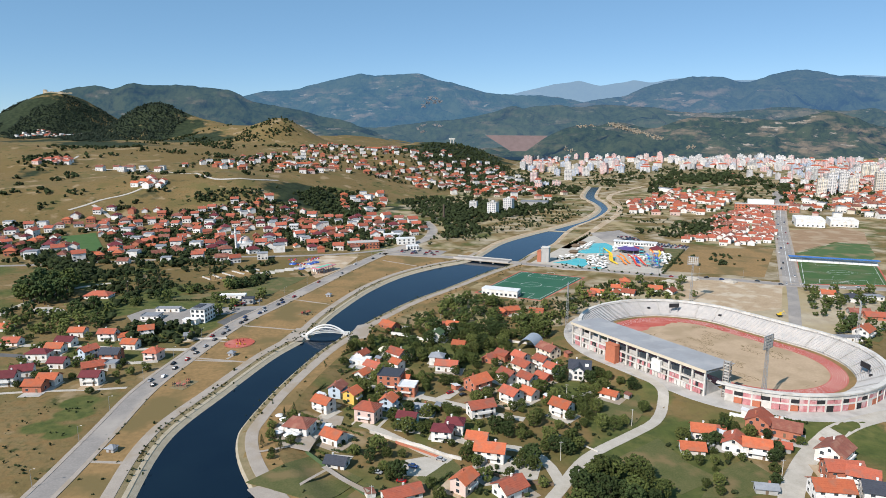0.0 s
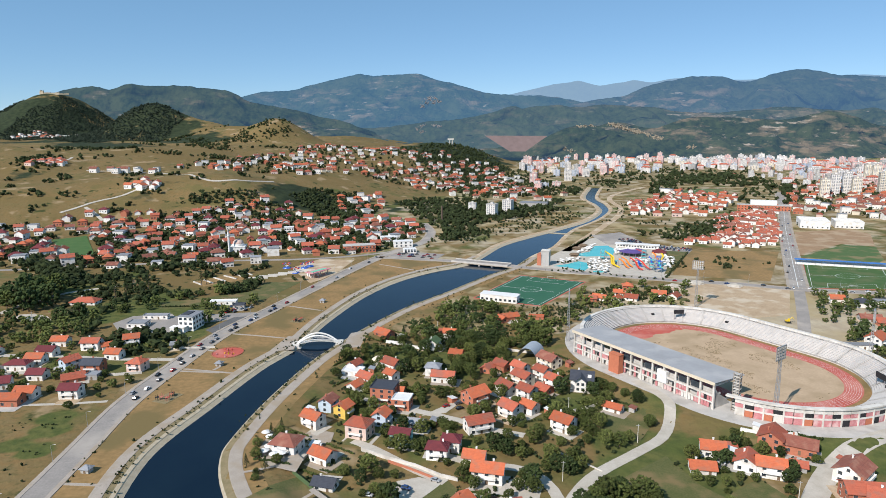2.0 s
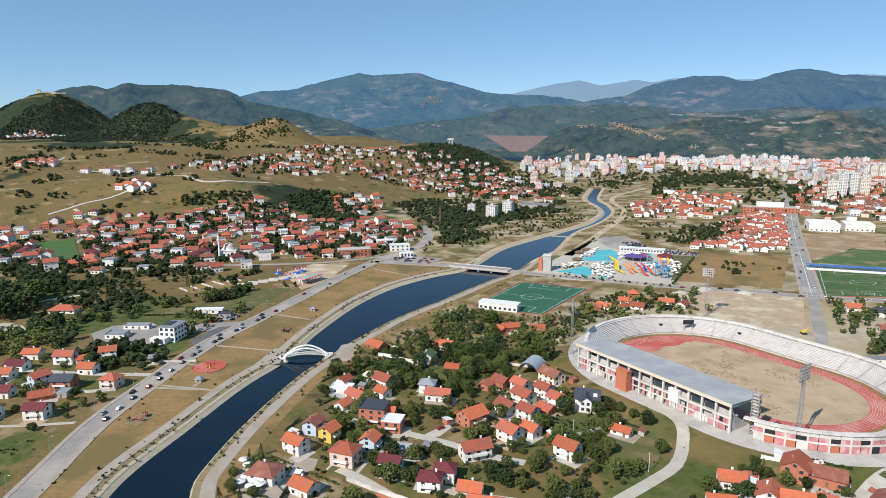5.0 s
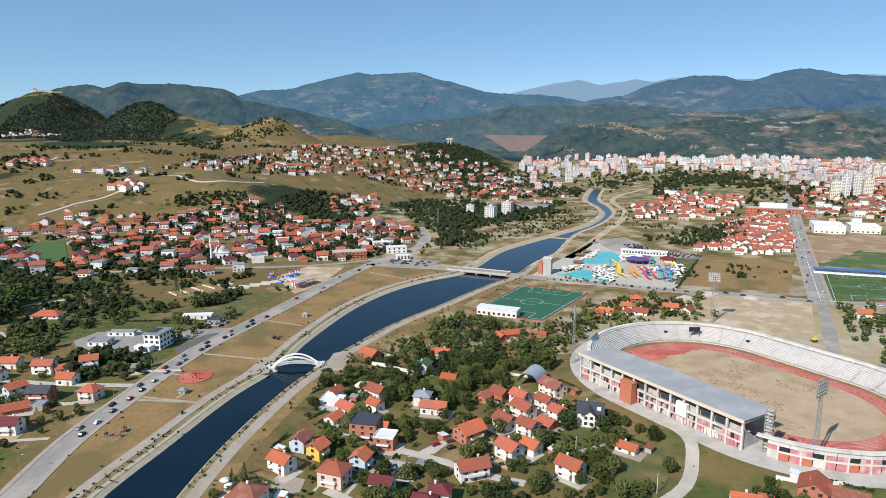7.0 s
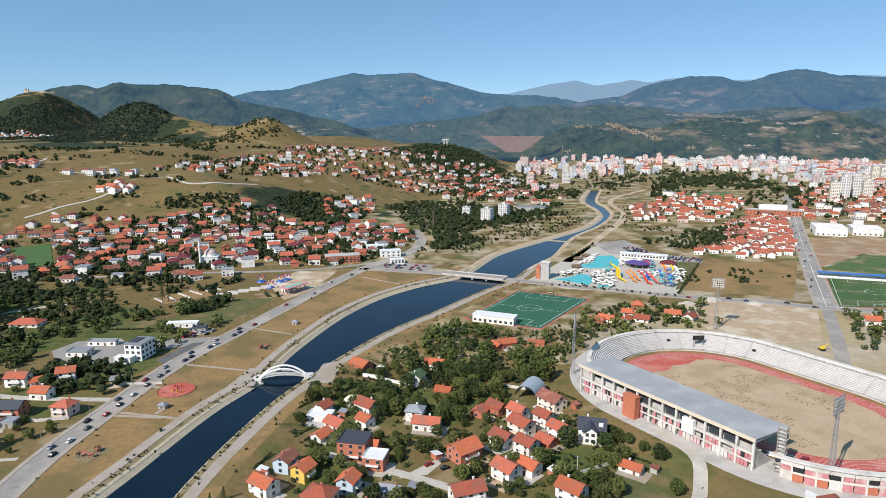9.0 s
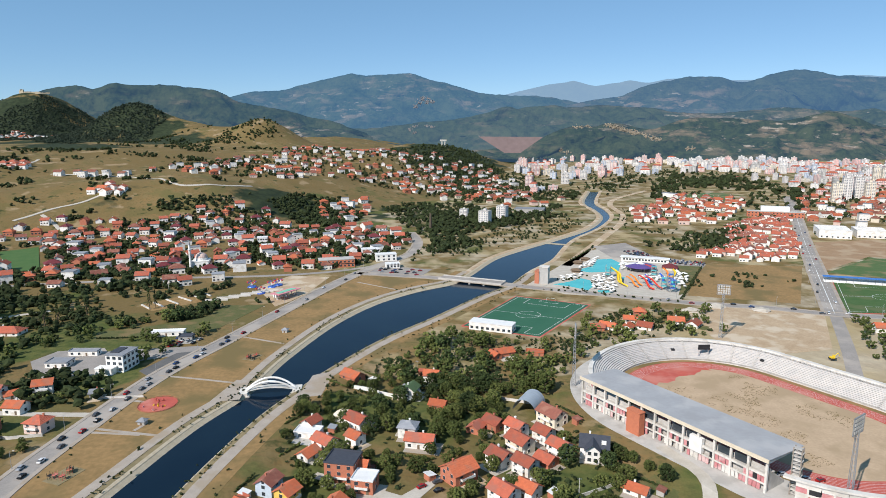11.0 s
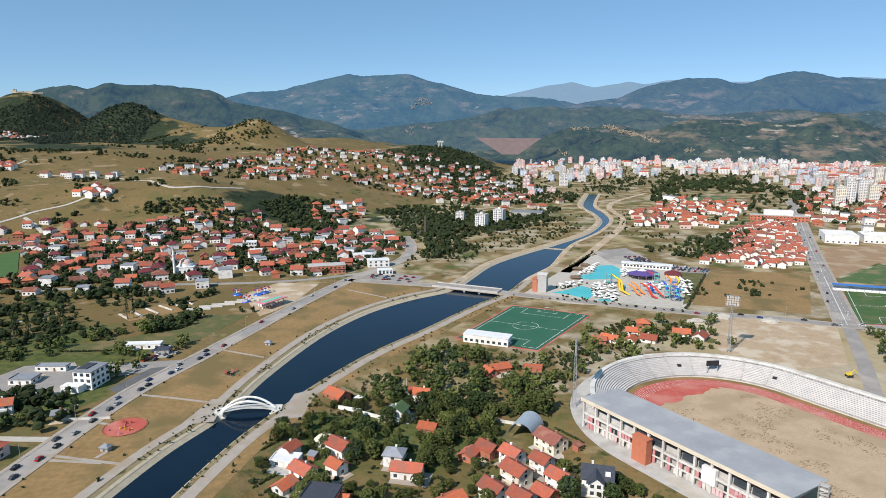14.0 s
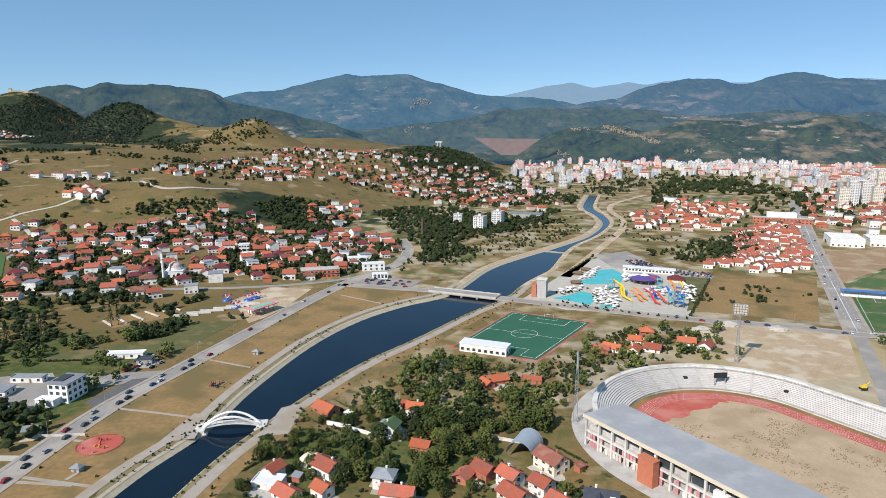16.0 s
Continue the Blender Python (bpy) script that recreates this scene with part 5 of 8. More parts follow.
def clump_mesh(name, centres, radii, material, rng, flat=0.8, rag=0.35, sprays=0):
    """Many ragged leafy clumps in one mesh, each with loose sprays of leaves standing off it."""
    n, radii, centres = len(centres), np.asarray(radii, float), np.asarray(centres, float)
    core = 0.82 if sprays else 1.0
    v = ICO_V[None] * (1 + rag * (rng.rand(n, len(ICO_V), 1) * 2 - 1))
    v = v * (core * radii[:, None, None] * np.array([1, 1, flat])) + centres[:, None, :]
    f = ICO_F[None] + (np.arange(n) * len(ICO_V))[:, None, None]
    verts, faces = v.reshape(-1, 3).tolist(), f.reshape(-1, 3).tolist()
    if sprays:
        m = n * sprays
        out = rng.randn(m, 3)
        out[:, 2] = np.abs(out[:, 2]) * 0.9 - 0.25
        out /= np.linalg.norm(out, axis=1)[:, None]
        r = np.repeat(radii, sprays)[:, None]
        c0 = np.repeat(centres, sprays, 0) + out * np.array([1, 1, flat]) * r * (0.8 + 0.4 * rng.rand(m, 1))
        a = np.cross(out, rng.randn(m, 3))
        a /= np.linalg.norm(a, axis=1)[:, None] + 1e-9
        b = np.cross(out, a) + 0.7 * out * (rng.rand(m, 1) - 0.3)
        w = r * (0.22 + 0.2 * rng.rand(m, 1))
        q = np.stack([c0 - a * w, c0 + b * w * 0.6, c0 + a * w, c0 - b * w], 1)
        verts += q.reshape(-1, 3).tolist()
        faces += (np.arange(m * 4).reshape(-1, 4) + n * len(ICO_V)).tolist()
    me = bpy.data.meshes.new(name)
    me.from_pydata(verts, [], faces)
    me.materials.append(material)
    return me


def tree_meshes(seed, height, spread, material, pointed=False, n=190):
    """Trunk with limbs, and a crown of many small ragged clumps with gaps between them."""
    rng = np.random.RandomState(seed)
    bm = bmesh.new()
    beam(bm, (0, 0, -0.5), (0, 0, height * 0.45), 0.05 * height * 0.6, 7, 0.03 * height * 0.6)
    for k in range(5):
        a = k * 1.26 + rng.rand()
        beam(bm, (0, 0, height * (0.25 + 0.04 * k)), (spread * 0.6 * math.cos(a), spread * 0.6 * math.sin(a), height * (0.5 + 0.07 * k)), 0.016 * height, 5, 0.006 * height)
    trunk = as_mesh("tree", bm, BARK)
    lobes = rng.rand(6, 3) * np.array([math.tau, 1, 1])
    pts, rad = [], []
    for k in range(n):
        u = rng.rand()
        z = 0.2 + 0.8 * u
        if pointed:
            r = spread * (1.02 - u) * (0.6 + 0.4 * rng.rand())
        else:
            r = spread * math.sqrt(max(0.02, 1 - ((z - 0.58) / 0.45) ** 2)) * (0.45 + 0.6 * rng.rand() ** 0.5)
        a = rng.rand() * math.tau
        lob = 1 + 0.22 * math.sin(3 * a + lobes[0, 0]) + 0.15 * math.sin(5 * a + lobes[1, 0] + 4 * z)
        pts.append((r * lob * math.cos(a), r * lob * math.sin(a), z * height))
        rad.append(spread * (0.11 + 0.12 * rng.rand()) * (0.7 if pointed else 1) * (150 / n) ** 0.4)
    return trunk, clump_mesh("crown", pts, rad, material, rng, 0.8, 0.5, 7 if n > 100 else 3)


def hedge(x, y, rot, length):
    rng = np.random.RandomState(int(abs(x) * 13 + abs(y)))
    n = int(length / 0.55)
    c0 = [(k * 0.55, rng.randn() * 0.16, 0.35 + 0.7 * rng.rand()) for k in range(n)]
    h = new("hedge", clump_mesh("hedge", c0, 0.42 + 0.3 * rng.rand(n), LEAF[int(abs(x)) % 3], rng, 1.0, 0.4, 4))
    h.matrix_basis = pose(x, y, float(land(x + 0.5 * length * math.cos(radians(rot)), y + 0.5 * length * math.sin(radians(rot)))), 0, 0, rot)
    tagged(h, "low uneven green hedge between garden plots", "hedge", "garden hedges")


for row in HEDGES:
    hedge(*row)

KINDS = [tree_meshes(11, 7.5, 3.4, LEAF[0]), tree_meshes(12, 9.0, 4.0, LEAF[1]), tree_meshes(13, 6.0, 3.0, LEAF[2]), tree_meshes(14, 5.0, 2.6, LEAF[0]), tree_meshes(15, 10.0, 4.8, LEAF[0]), tree_meshes(16, 9.5, 2.2, LEAF[1], True), tree_meshes(17, 8.0, 3.8, LEAF[2])]
TREE_WORD = ["olive-green garden fruit tree with open crown", "dark green broadleaf tree with dense crown", "light green young tree with loose crown", "small round olive-green garden tree", "large spreading olive-green broadleaf tree", "slim dark green conifer", "light green broadleaf tree with uneven crown"]
ALL_HOUSES = [VILLA] + GARDEN_A + GARDEN_B + GARDEN_C + GARDEN_D + EAST_A + EAST_B + EAST_C + WEST_A + WEST_B + WEST_C
HOUSE_AT = np.array([(r[0], r[1], max(r[3], r[4]) / 2) for r in ALL_HOUSES])
WAYS = [LANE_D, ROAD_L, CROSS, ROAD_R, ROAD_S, LANE, LANE_NE, STREET, STREET_B, STREET_C, LANE_W, LANE_S, LANE_V]
KEEP_OUT = [[(-26, 261), (-17, 264), (-6, 257), (-12, 250), (-16, 245), (-28, 244)], [(-18, 316), (-9, 332), (7, 343), (2, 325), (-6, 316)], [(-76, 294), (-69, 305), (-57, 298), (-59, 288), (-66, 285)], [(-65, 287), (-44, 289), (-43, 280), (-56, 278)], [(60, 618), (127, 590), (72, 497), (10, 530)], [(350, 665), (440, 652), (390, 545), (303, 552)], [(168, 826), (230, 760), (250, 666), (192, 582), (104, 600), (74, 652)], [(-272, 486), (-197, 502), (-175, 442), (-249, 442)], [(-232, 500), (-158, 524), (-140, 588), (-172, 588), (-178, 553), (-209, 533), (-238, 520)], [(37, 384), (60, 386), (62, 414), (34, 412)], [(-262, 578), (-224, 562), (-176, 592), (-190, 640), (-230, 640)], [(63, 257), (91, 278), (97, 255), (105, 244), (85, 232), (83, 242)], [(109, 249), (122, 257), (126, 244), (118, 234), (106, 232)], [(66, 319), (86, 332), (96, 315), (82, 292), (72, 297)]]
STAD_C = Vector((155, 383))
AX, AY = Vector((0.5417, -0.8406)), Vector((0.8406, 0.5417))


def free(x, y, gap=2.0):
    """Where plants may stand: off roads, buildings, water, pitches and the stadium."""
    x, y = np.asarray(x, float), np.asarray(y, float)
    ok = np.all(np.hypot(HOUSE_AT[:, 0] - x[:, None], HOUSE_AT[:, 1] - y[:, None]) > HOUSE_AT[:, 2] + gap, 1)
    u = np.abs((x - STAD_C.x) * AX.x + (y - STAD_C.y) * AX.y)
    v = (x - STAD_C.x) * AY.x + (y - STAD_C.y) * AY.y - 9
    ok &= np.hypot(np.maximum(0, u - 27), v) > 80
    for w in WAYS:
        ok &= line_distance(x, y, w) > 5.5
    ok &= (line_distance(x, y, RIVER_L) > 14) & (line_distance(x, y, RIVER_R) > 13) & ~inside(x, y, BASIN)
    for k in KEEP_OUT:
        ok &= ~inside(x, y, k)
    return ok


def scatter(poly, count, gap, rng, test=None):
    """Up to count random spots inside an outline, at least gap apart."""
    poly = np.array(poly, float)
    lo, hi = poly.min(0), poly.max(0)
    c0 = lo + (hi - lo) * rng.rand(count * 16, 2)
    c0 = c0[inside(c0[:, 0], c0[:, 1], poly)]
    if test and len(c0):
        c0 = c0[test(c0[:, 0], c0[:, 1])]
    got, cells = [], {}
    for x, y in c0:
        i, j = int(x // gap), int(y // gap)
        if any(math.hypot(x - p, y - q) < gap for a in (-1, 0, 1) for b in (-1, 0, 1) for p, q in cells.get((i + a, j + b), ())):
            continue
        cells.setdefault((i, j), []).append((x, y))
        got.append((x, y))
        if len(got) >= count:
            break
    return got


GARDENS = [
    ([(-29, 452), (-10, 483), (13, 515), (39, 478), (64, 455), (56, 400), (38, 385), (14, 395), (-13, 425)], 58, 5.2, (1, 1, 4, 0, 6), (0.7, 1.15), "wood between the gardens"),
    ([(-69, 400), (-21, 462), (45, 411), (62, 360), (97, 351), (96, 294), (54, 261), (37, 230), (5, 222), (-27, 222), (-42, 238), (-56, 271), (-32, 282), (-73, 369)], 215, 3.9, (0, 2, 3, 3, 0, 6, 1), (0.55, 1.0), "trees in the gardens"),
    ([(47, 247), (67, 254), (82, 234), (77, 219), (39, 219)], 20, 4.5, (1, 4, 1), (0.65, 1.0), "trees beside the gravel lane"),
    ([(95, 279), (134, 297), (171, 294), (155, 261), (124, 234), (94, 230), (87, 242)], 26, 4.5, (0, 3, 1, 6), (0.45, 0.85), "trees in the eastern gardens"),
    ([(-31, 455), (25, 518), (67, 485), (93, 527), (132, 573), (210, 566), (196, 509), (112, 484), (75, 429), (39, 462)], 80, 5, (0, 3, 2, 6), (0.5, 1.0), "trees beside the football pitch"),
    ([(301, 536), (370, 535), (258, 369), (260, 399), (266, 461)], 40, 5, (0, 1, 3), (0.6, 1.1), "trees behind the stadium"),
    ([(-346, 490), (-325, 493), (-319, 512), (-340, 551), (-369, 552), (-360, 509)], 20, 6, (1, 1, 4), (1.3, 1.9), "tall dark trees across the river"),
    ([(-304, 486), (-231, 529), (-166, 596), (-146, 558), (-179, 463), (-211, 449), (-287, 412), (-281, 370), (-346, 464)], 62, 6, (0, 1, 6, 3), (0.6, 1.1), "trees across the river"),
    ([(-318, 424), (-204, 423), (-177, 370), (-192, 320), (-251, 327)], 45, 5, (0, 3, 2), (0.45, 0.85), "garden trees across the river"),
    ([(-88, 246), (-93, 282), (-86, 306), (-69, 282), (-75, 261)], 14, 4, (3, 5, 2), (0.5, 0.8), "trees by the riverside restaurant"),
]
rng = np.random.RandomState(5)
spots = []
for poly, count, gap, kinds, size, group in GARDENS:
    for x, y in scatter(poly, count, gap, rng, free):
        spots.append((math.hypot(x, y - 70), x, y, kinds[rng.randint(len(kinds))], size[0] + (size[1] - size[0]) * rng.rand(), rng.rand() * 360, 0.9 + 0.25 * rng.rand(), group))
spots.sort(key=lambda q: q[0])
for _, x, y, k, s, turn, tall, group in spots[:300]:
    t = new("tree", KINDS[k][0])
    t.matrix_basis = pose(x, y, float(land(x, y)), 0, 0, turn) @ Matrix.Diagonal((s, s, s * tall, 1))
    tagged(t, TREE_WORD[k], "tree", group)
    part("crown", KINDS[k][1], None, t)


def joined(name, items, label, category):
    """Many far things as one mesh: items are (meshes, pose)."""
    slots, v, f, mi, base, cache = [], [], [], [], 0, {}
    for meshes, m in items:
        for me, local in meshes:
            if me.name not in cache:
                co = np.empty(len(me.vertices) * 3)
                me.vertices.foreach_get("co", co)
                ids = []
                for q in me.materials:
                    if q not in slots:
                        slots.append(q)
                    ids.append(slots.index(q))
                cache[me.name] = (co.reshape(-1, 3), [list(p.vertices) for p in me.polygons], [ids[p.material_index] for p in me.polygons])
            co, fs, ms = cache[me.name]
            w = np.array(m @ local)
            v.append(co @ w[:3, :3].T + w[:3, 3])
            f += [[k + base for k in q] for q in fs]
            mi += ms
            base += len(co)
    me = bpy.data.meshes.new(name)
    me.from_pydata(np.concatenate(v).tolist(), [], f)
    for q in slots:
        me.materials.append(q)
    me.polygons.foreach_set("material_index", mi)
    return tagged(new(name, me), label, category, kind="stuff")


FAR_KINDS = [tree_meshes(21, 7.5, 3.4, LEAF[0], n=46), tree_meshes(22, 9.0, 4.0, LEAF[1], n=46), tree_meshes(23, 6.0, 3.0, LEAF[2], n=46), tree_meshes(24, 5.0, 2.6, LEAF[0], n=46), tree_meshes(25, 10.0, 4.8, LEAF[0], n=80), tree_meshes(26, 9.5, 2.2, LEAF[1], True, n=46), tree_meshes(27, 8.0, 3.8, LEAF[2], n=46)]
joined("garden_trees", [([(FAR_KINDS[k][0], Matrix()), (FAR_KINDS[k][1], Matrix())], pose(x, y, float(land(x, y)), 0, 0, turn) @ Matrix.Diagonal((s, s, s * tall, 1))) for _, x, y, k, s, turn, tall, group in spots[300:]], "green broadleaf trees farther off", "tree")


def woods(name, spots, label, lo=1.6, hi=3.4, each=3, sprays=2, leaf=None):
    """Many far trees or bushes as one mesh of ragged clumps."""
    rng = np.random.RandomState(len(spots) + 3)
    c0, r0 = [], []
    heights = land(np.array(spots)[:, 0], np.array(spots)[:, 1])
    for (x, y), z in zip(spots, heights):
        s = lo + (hi - lo) * rng.rand()
        for k in range(each):
            c0.append((x + s * 0.6 * (rng.rand() - 0.5) * 2, y + s * 0.6 * (rng.rand() - 0.5) * 2, z + s * (0.55 + 0.75 * rng.rand() * (k > 0))))
            r0.append(s * (0.55 + 0.4 * rng.rand()))
    tagged(new(name, clump_mesh(name, c0, r0, leaf or FAR_LEAF, rng, 0.85, 0.42, sprays)), label, "woodland", kind="stuff")


def cluster(poly, seeds, each, spread, rng, test=None):
    out = []
    for x, y in scatter(poly, seeds, 3, rng):
        for _ in range(1 + rng.randint(each)):
            out.append((x + rng.randn() * spread, y + rng.randn() * spread))
    out = np.array(out)
    return [tuple(p) for p in (out[test(out[:, 0], out[:, 1])] if test else out)]


# ---- hillside villages and the town ----
def simple_house(w, d, floors, roof, wall, kind, windows):
    """A house seen from afar: body on top, with roof, chimney and the windows of its sunlit front as parts."""
    eave, rise = floors * 2.9, 0 if kind == "f" else d * 0.29
    bm = bmesh.new()
    box(bm, -w / 2, -d / 2, -4, w / 2, d / 2, eave)
    if kind == "g":
        for s in (-1, 1):
            a = [bm.verts.new((s * w / 2, q, h)) for q, h in ((-d / 2, eave), (d / 2, eave), (0, eave + rise - 0.15))]
            bm.faces.new(a if s > 0 else a[::-1])
    t = new("house", as_mesh("house", bm, WALLS[wall]))
    if kind == "f":
        part("roof", boxes((-w / 2 - 0.2, -d / 2 - 0.2, eave, w / 2 + 0.2, d / 2 + 0.2, eave + 0.5)), ROOFS[roof], t)
    else:
        r = part("roof", roof_bm(w, d, eave, rise, kind), ROOFS[roof], t)
        part("chimney", boxes((w * 0.15, 0.8, eave + rise * 0.4, w * 0.15 + 0.8, 1.5, eave + rise + 0.9)), WALLS["grey"], r)
    for k in range(windows):
        part("window", window_mesh(1.6, 1.4), None, t, m=pose(-w / 2 + (k % 3 + 0.5) * w / 3, -d / 2, 1.0 + 2.9 * (k // 3)))
    shape = dict(g="gabled", h="hipped", f="flat-roofed")[kind]
    return tagged(t, f"{WALL_WORD[wall]} {shape} house with {ROOF_WORD[roof]} roof", "house")


PROTO = [simple_house(*q) for q in ((11, 9, 2, "red", "white", "g", 4), (13, 10, 2, "brown", "white", "h", 4), (10, 9, 2, "red", "white", "g", 4), (12, 9, 1.5, "brown", "white", "g", 3), (11, 9, 2, "orange", "brick", "h", 4),
                                    (13, 10, 2, "wine", "white", "h", 4), (12, 10, 3, "red", "white", "g", 4), (10, 8, 1, "orange", "white", "g", 2), (12, 11, 2.5, "grey", "white", "f", 4), (11, 9, 2, "red", "brick", "g", 3))]
FAR_PROTO = [simple_house(*q) for q in ((12, 10, 2, "orange", "white", "g", 2), (13, 10, 2, "red", "pink", "h", 2), (11, 9, 2, "red", "white", "g", 2), (13, 10, 2.5, "brown", "white", "g", 2), (12, 10, 3, "grey", "white", "f", 3), (14, 10, 2, "orange", "brick", "h", 2), (12, 9, 2, "brown", "cream", "h", 2))]


def settle(poly, count, gap, protos, group, rng, turn=0.0, wander=12, low=0.85, high=1.15, test=None, single=0):
    """Buildings strewn over a slope, each turned with its street: the nearest ones as things, the rest as one mesh."""
    spots = sorted(scatter(poly, count, gap, rng, test), key=lambda p: math.hypot(p[0], p[1] - 70))
    rest = []
    for k, (x, y) in enumerate(spots):
        s = low + (high - low) * rng.rand()
        p = protos[rng.randint(len(protos))]
        m = pose(x, y, float(land(x, y)), 0, 0, turn + rng.choice([0, 0, 90]) + rng.randn() * wander) @ Matrix.Diagonal((s, s, s, 1))
        if k < single:
            copy_thing(p, m)["group"] = group
        else:
            rest.append(([(o.data, o.matrix_basis) for o in (p, *p.children_recursive)], m))
    if rest:
        joined(group.replace(" ", "_"), rest, group + " seen far off", protos[0]["category"])


VILLAGE = [(-631, 839), (-548, 893), (-520, 950), (-391, 967), (-332, 1031), (-265, 1059), (-210, 974), (-52, 960), (-29, 894), (-76, 741), (-183, 664), (-268, 648), (-386, 648), (-538, 710)]
UPPER = [(-553, 1224), (-475, 1348), (-451, 1612), (-283, 2054), (-130, 1924), (138, 1876), (161, 1376), (47, 1268), (-47, 1386), (-193, 1377), (-311, 1255), (-428, 1211)]
rng = np.random.RandomState(21)
def off_roads(x, y, road_gap=11, bank_gap=40):
    ok = (line_distance(x, y, RIVER_R) > bank_gap) & (line_distance(x, y, RIVER_L) > bank_gap) & ~inside(x, y, BASIN)
    for w in (ROAD_L, LANE_V, CROSS, ROAD_R):
        ok &= line_distance(x, y, w) > road_gap
    return ok



CROPS = [(-520, 816), (-482, 852), (-400, 726), (-405, 690), (-465, 749)]
settle(VILLAGE, 255, 15.5, PROTO, "houses of the hillside village", rng, 15, test=lambda x, y: off_roads(x, y) & ~inside(x, y, CROPS), single=185)
settle(UPPER, 230, 17, FAR_PROTO, "houses of the upper village", rng, 20, test=off_roads)
settle([(-206, 1159), (-132, 1250), (-101, 1134), (-130, 1036), (-190, 1062)], 22, 15, FAR_PROTO, "houses of the upper village", rng, 20, test=off_roads)
settle([(-135, 1558), (5, 1792), (158, 1917), (192, 1576), (248, 1315), (173, 1206), (57, 1248), (-23, 1408)], 75, 17, FAR_PROTO, "houses above the river bend", rng, 10, test=off_roads)
settle([(-518, 1031), (-506, 1058), (-468, 1043), (-466, 1024)], 9, 11, [FAR_PROTO[0], FAR_PROTO[2]], "red-roofed houses on the pasture", rng, 0, 4)
settle([(-664, 1179), (-619, 1226), (-560, 1241), (-535, 1184), (-604, 1195), (-655, 1162)], 9, 14, [FAR_PROTO[1], FAR_PROTO[4], FAR_PROTO[3]], "white houses on the pasture", rng, 0, 4)
settle([(-778, 1173), (-729, 1210), (-738, 1255), (-753, 1233), (-787, 1192)], 9, 13, FAR_PROTO[1:3], "houses on the ridge", rng, 0, 6)
settle([(-1690, 2470), (-1480, 2480), (-1460, 2560), (-1660, 2570)], 34, 17, FAR_PROTO[4:5] + FAR_PROTO[:1], "houses under the castle hill", rng)
settle([(407, 982), (569, 1120), (387, 757), (332, 743), (273, 774), (340, 826)], 140, 10, [FAR_PROTO[1], FAR_PROTO[2], FAR_PROTO[2], FAR_PROTO[3]], "terraced houses of the red quarter", rng, -25, 3, 0.65, 0.9, test=off_roads)
settle([(323, 1167), (496, 1390), (582, 1307), (458, 1048), (351, 982), (294, 1029)], 85, 14, [FAR_PROTO[0], FAR_PROTO[1], FAR_PROTO[2]], "houses of the red quarter", rng, -25, test=off_roads)
settle([(559, 1045), (924, 1355), (863, 1156), (669, 893), (642, 937), (545, 986)], 55, 16, FAR_PROTO, "houses by the avenue", rng, -25, test=off_roads)
settle([(680, 1317), (1054, 1559), (1072, 1417), (810, 1071), (557, 1052)], 110, 17, FAR_PROTO, "houses of the town", rng, -25, test=off_roads)
settle([(1295, 2367), (1510, 2236), (1672, 2116), (1674, 2114), (1343, 2339)], 40, 20, FAR_PROTO, "houses on the far edge of town", rng)
for q in PROTO + FAR_PROTO:
    for o in (*q.children_recursive, q):
        bpy.data.objects.remove(o)

# Window colour paled to grey-blue to paint in haze over the far town.
HAZY_GLASS = mat("pale_block_glass", (0.17, 0.19, 0.22), (0.24, 0.26, 0.29), 3, 0.25, spec=0.5)
BLOCK_PAINT = dict(blue=mat("blue_block_render", (0.42, 0.48, 0.58), (0.38, 0.43, 0.52), 6, 0.9), white=mat("white_block_render", (0.66, 0.63, 0.6), (0.58, 0.55, 0.53), 9, 0.9, vary=0.14), pink=mat("rose_block_render", (0.66, 0.42, 0.38), (0.58, 0.37, 0.34), 6, 0.9, vary=0.12), cream=WALLS["cream"], grey=WALLS["grey"], ochre=mat("ochre_block_render", (0.62, 0.4, 0.2), (0.55, 0.36, 0.18), 6, 0.9, vary=0.1))


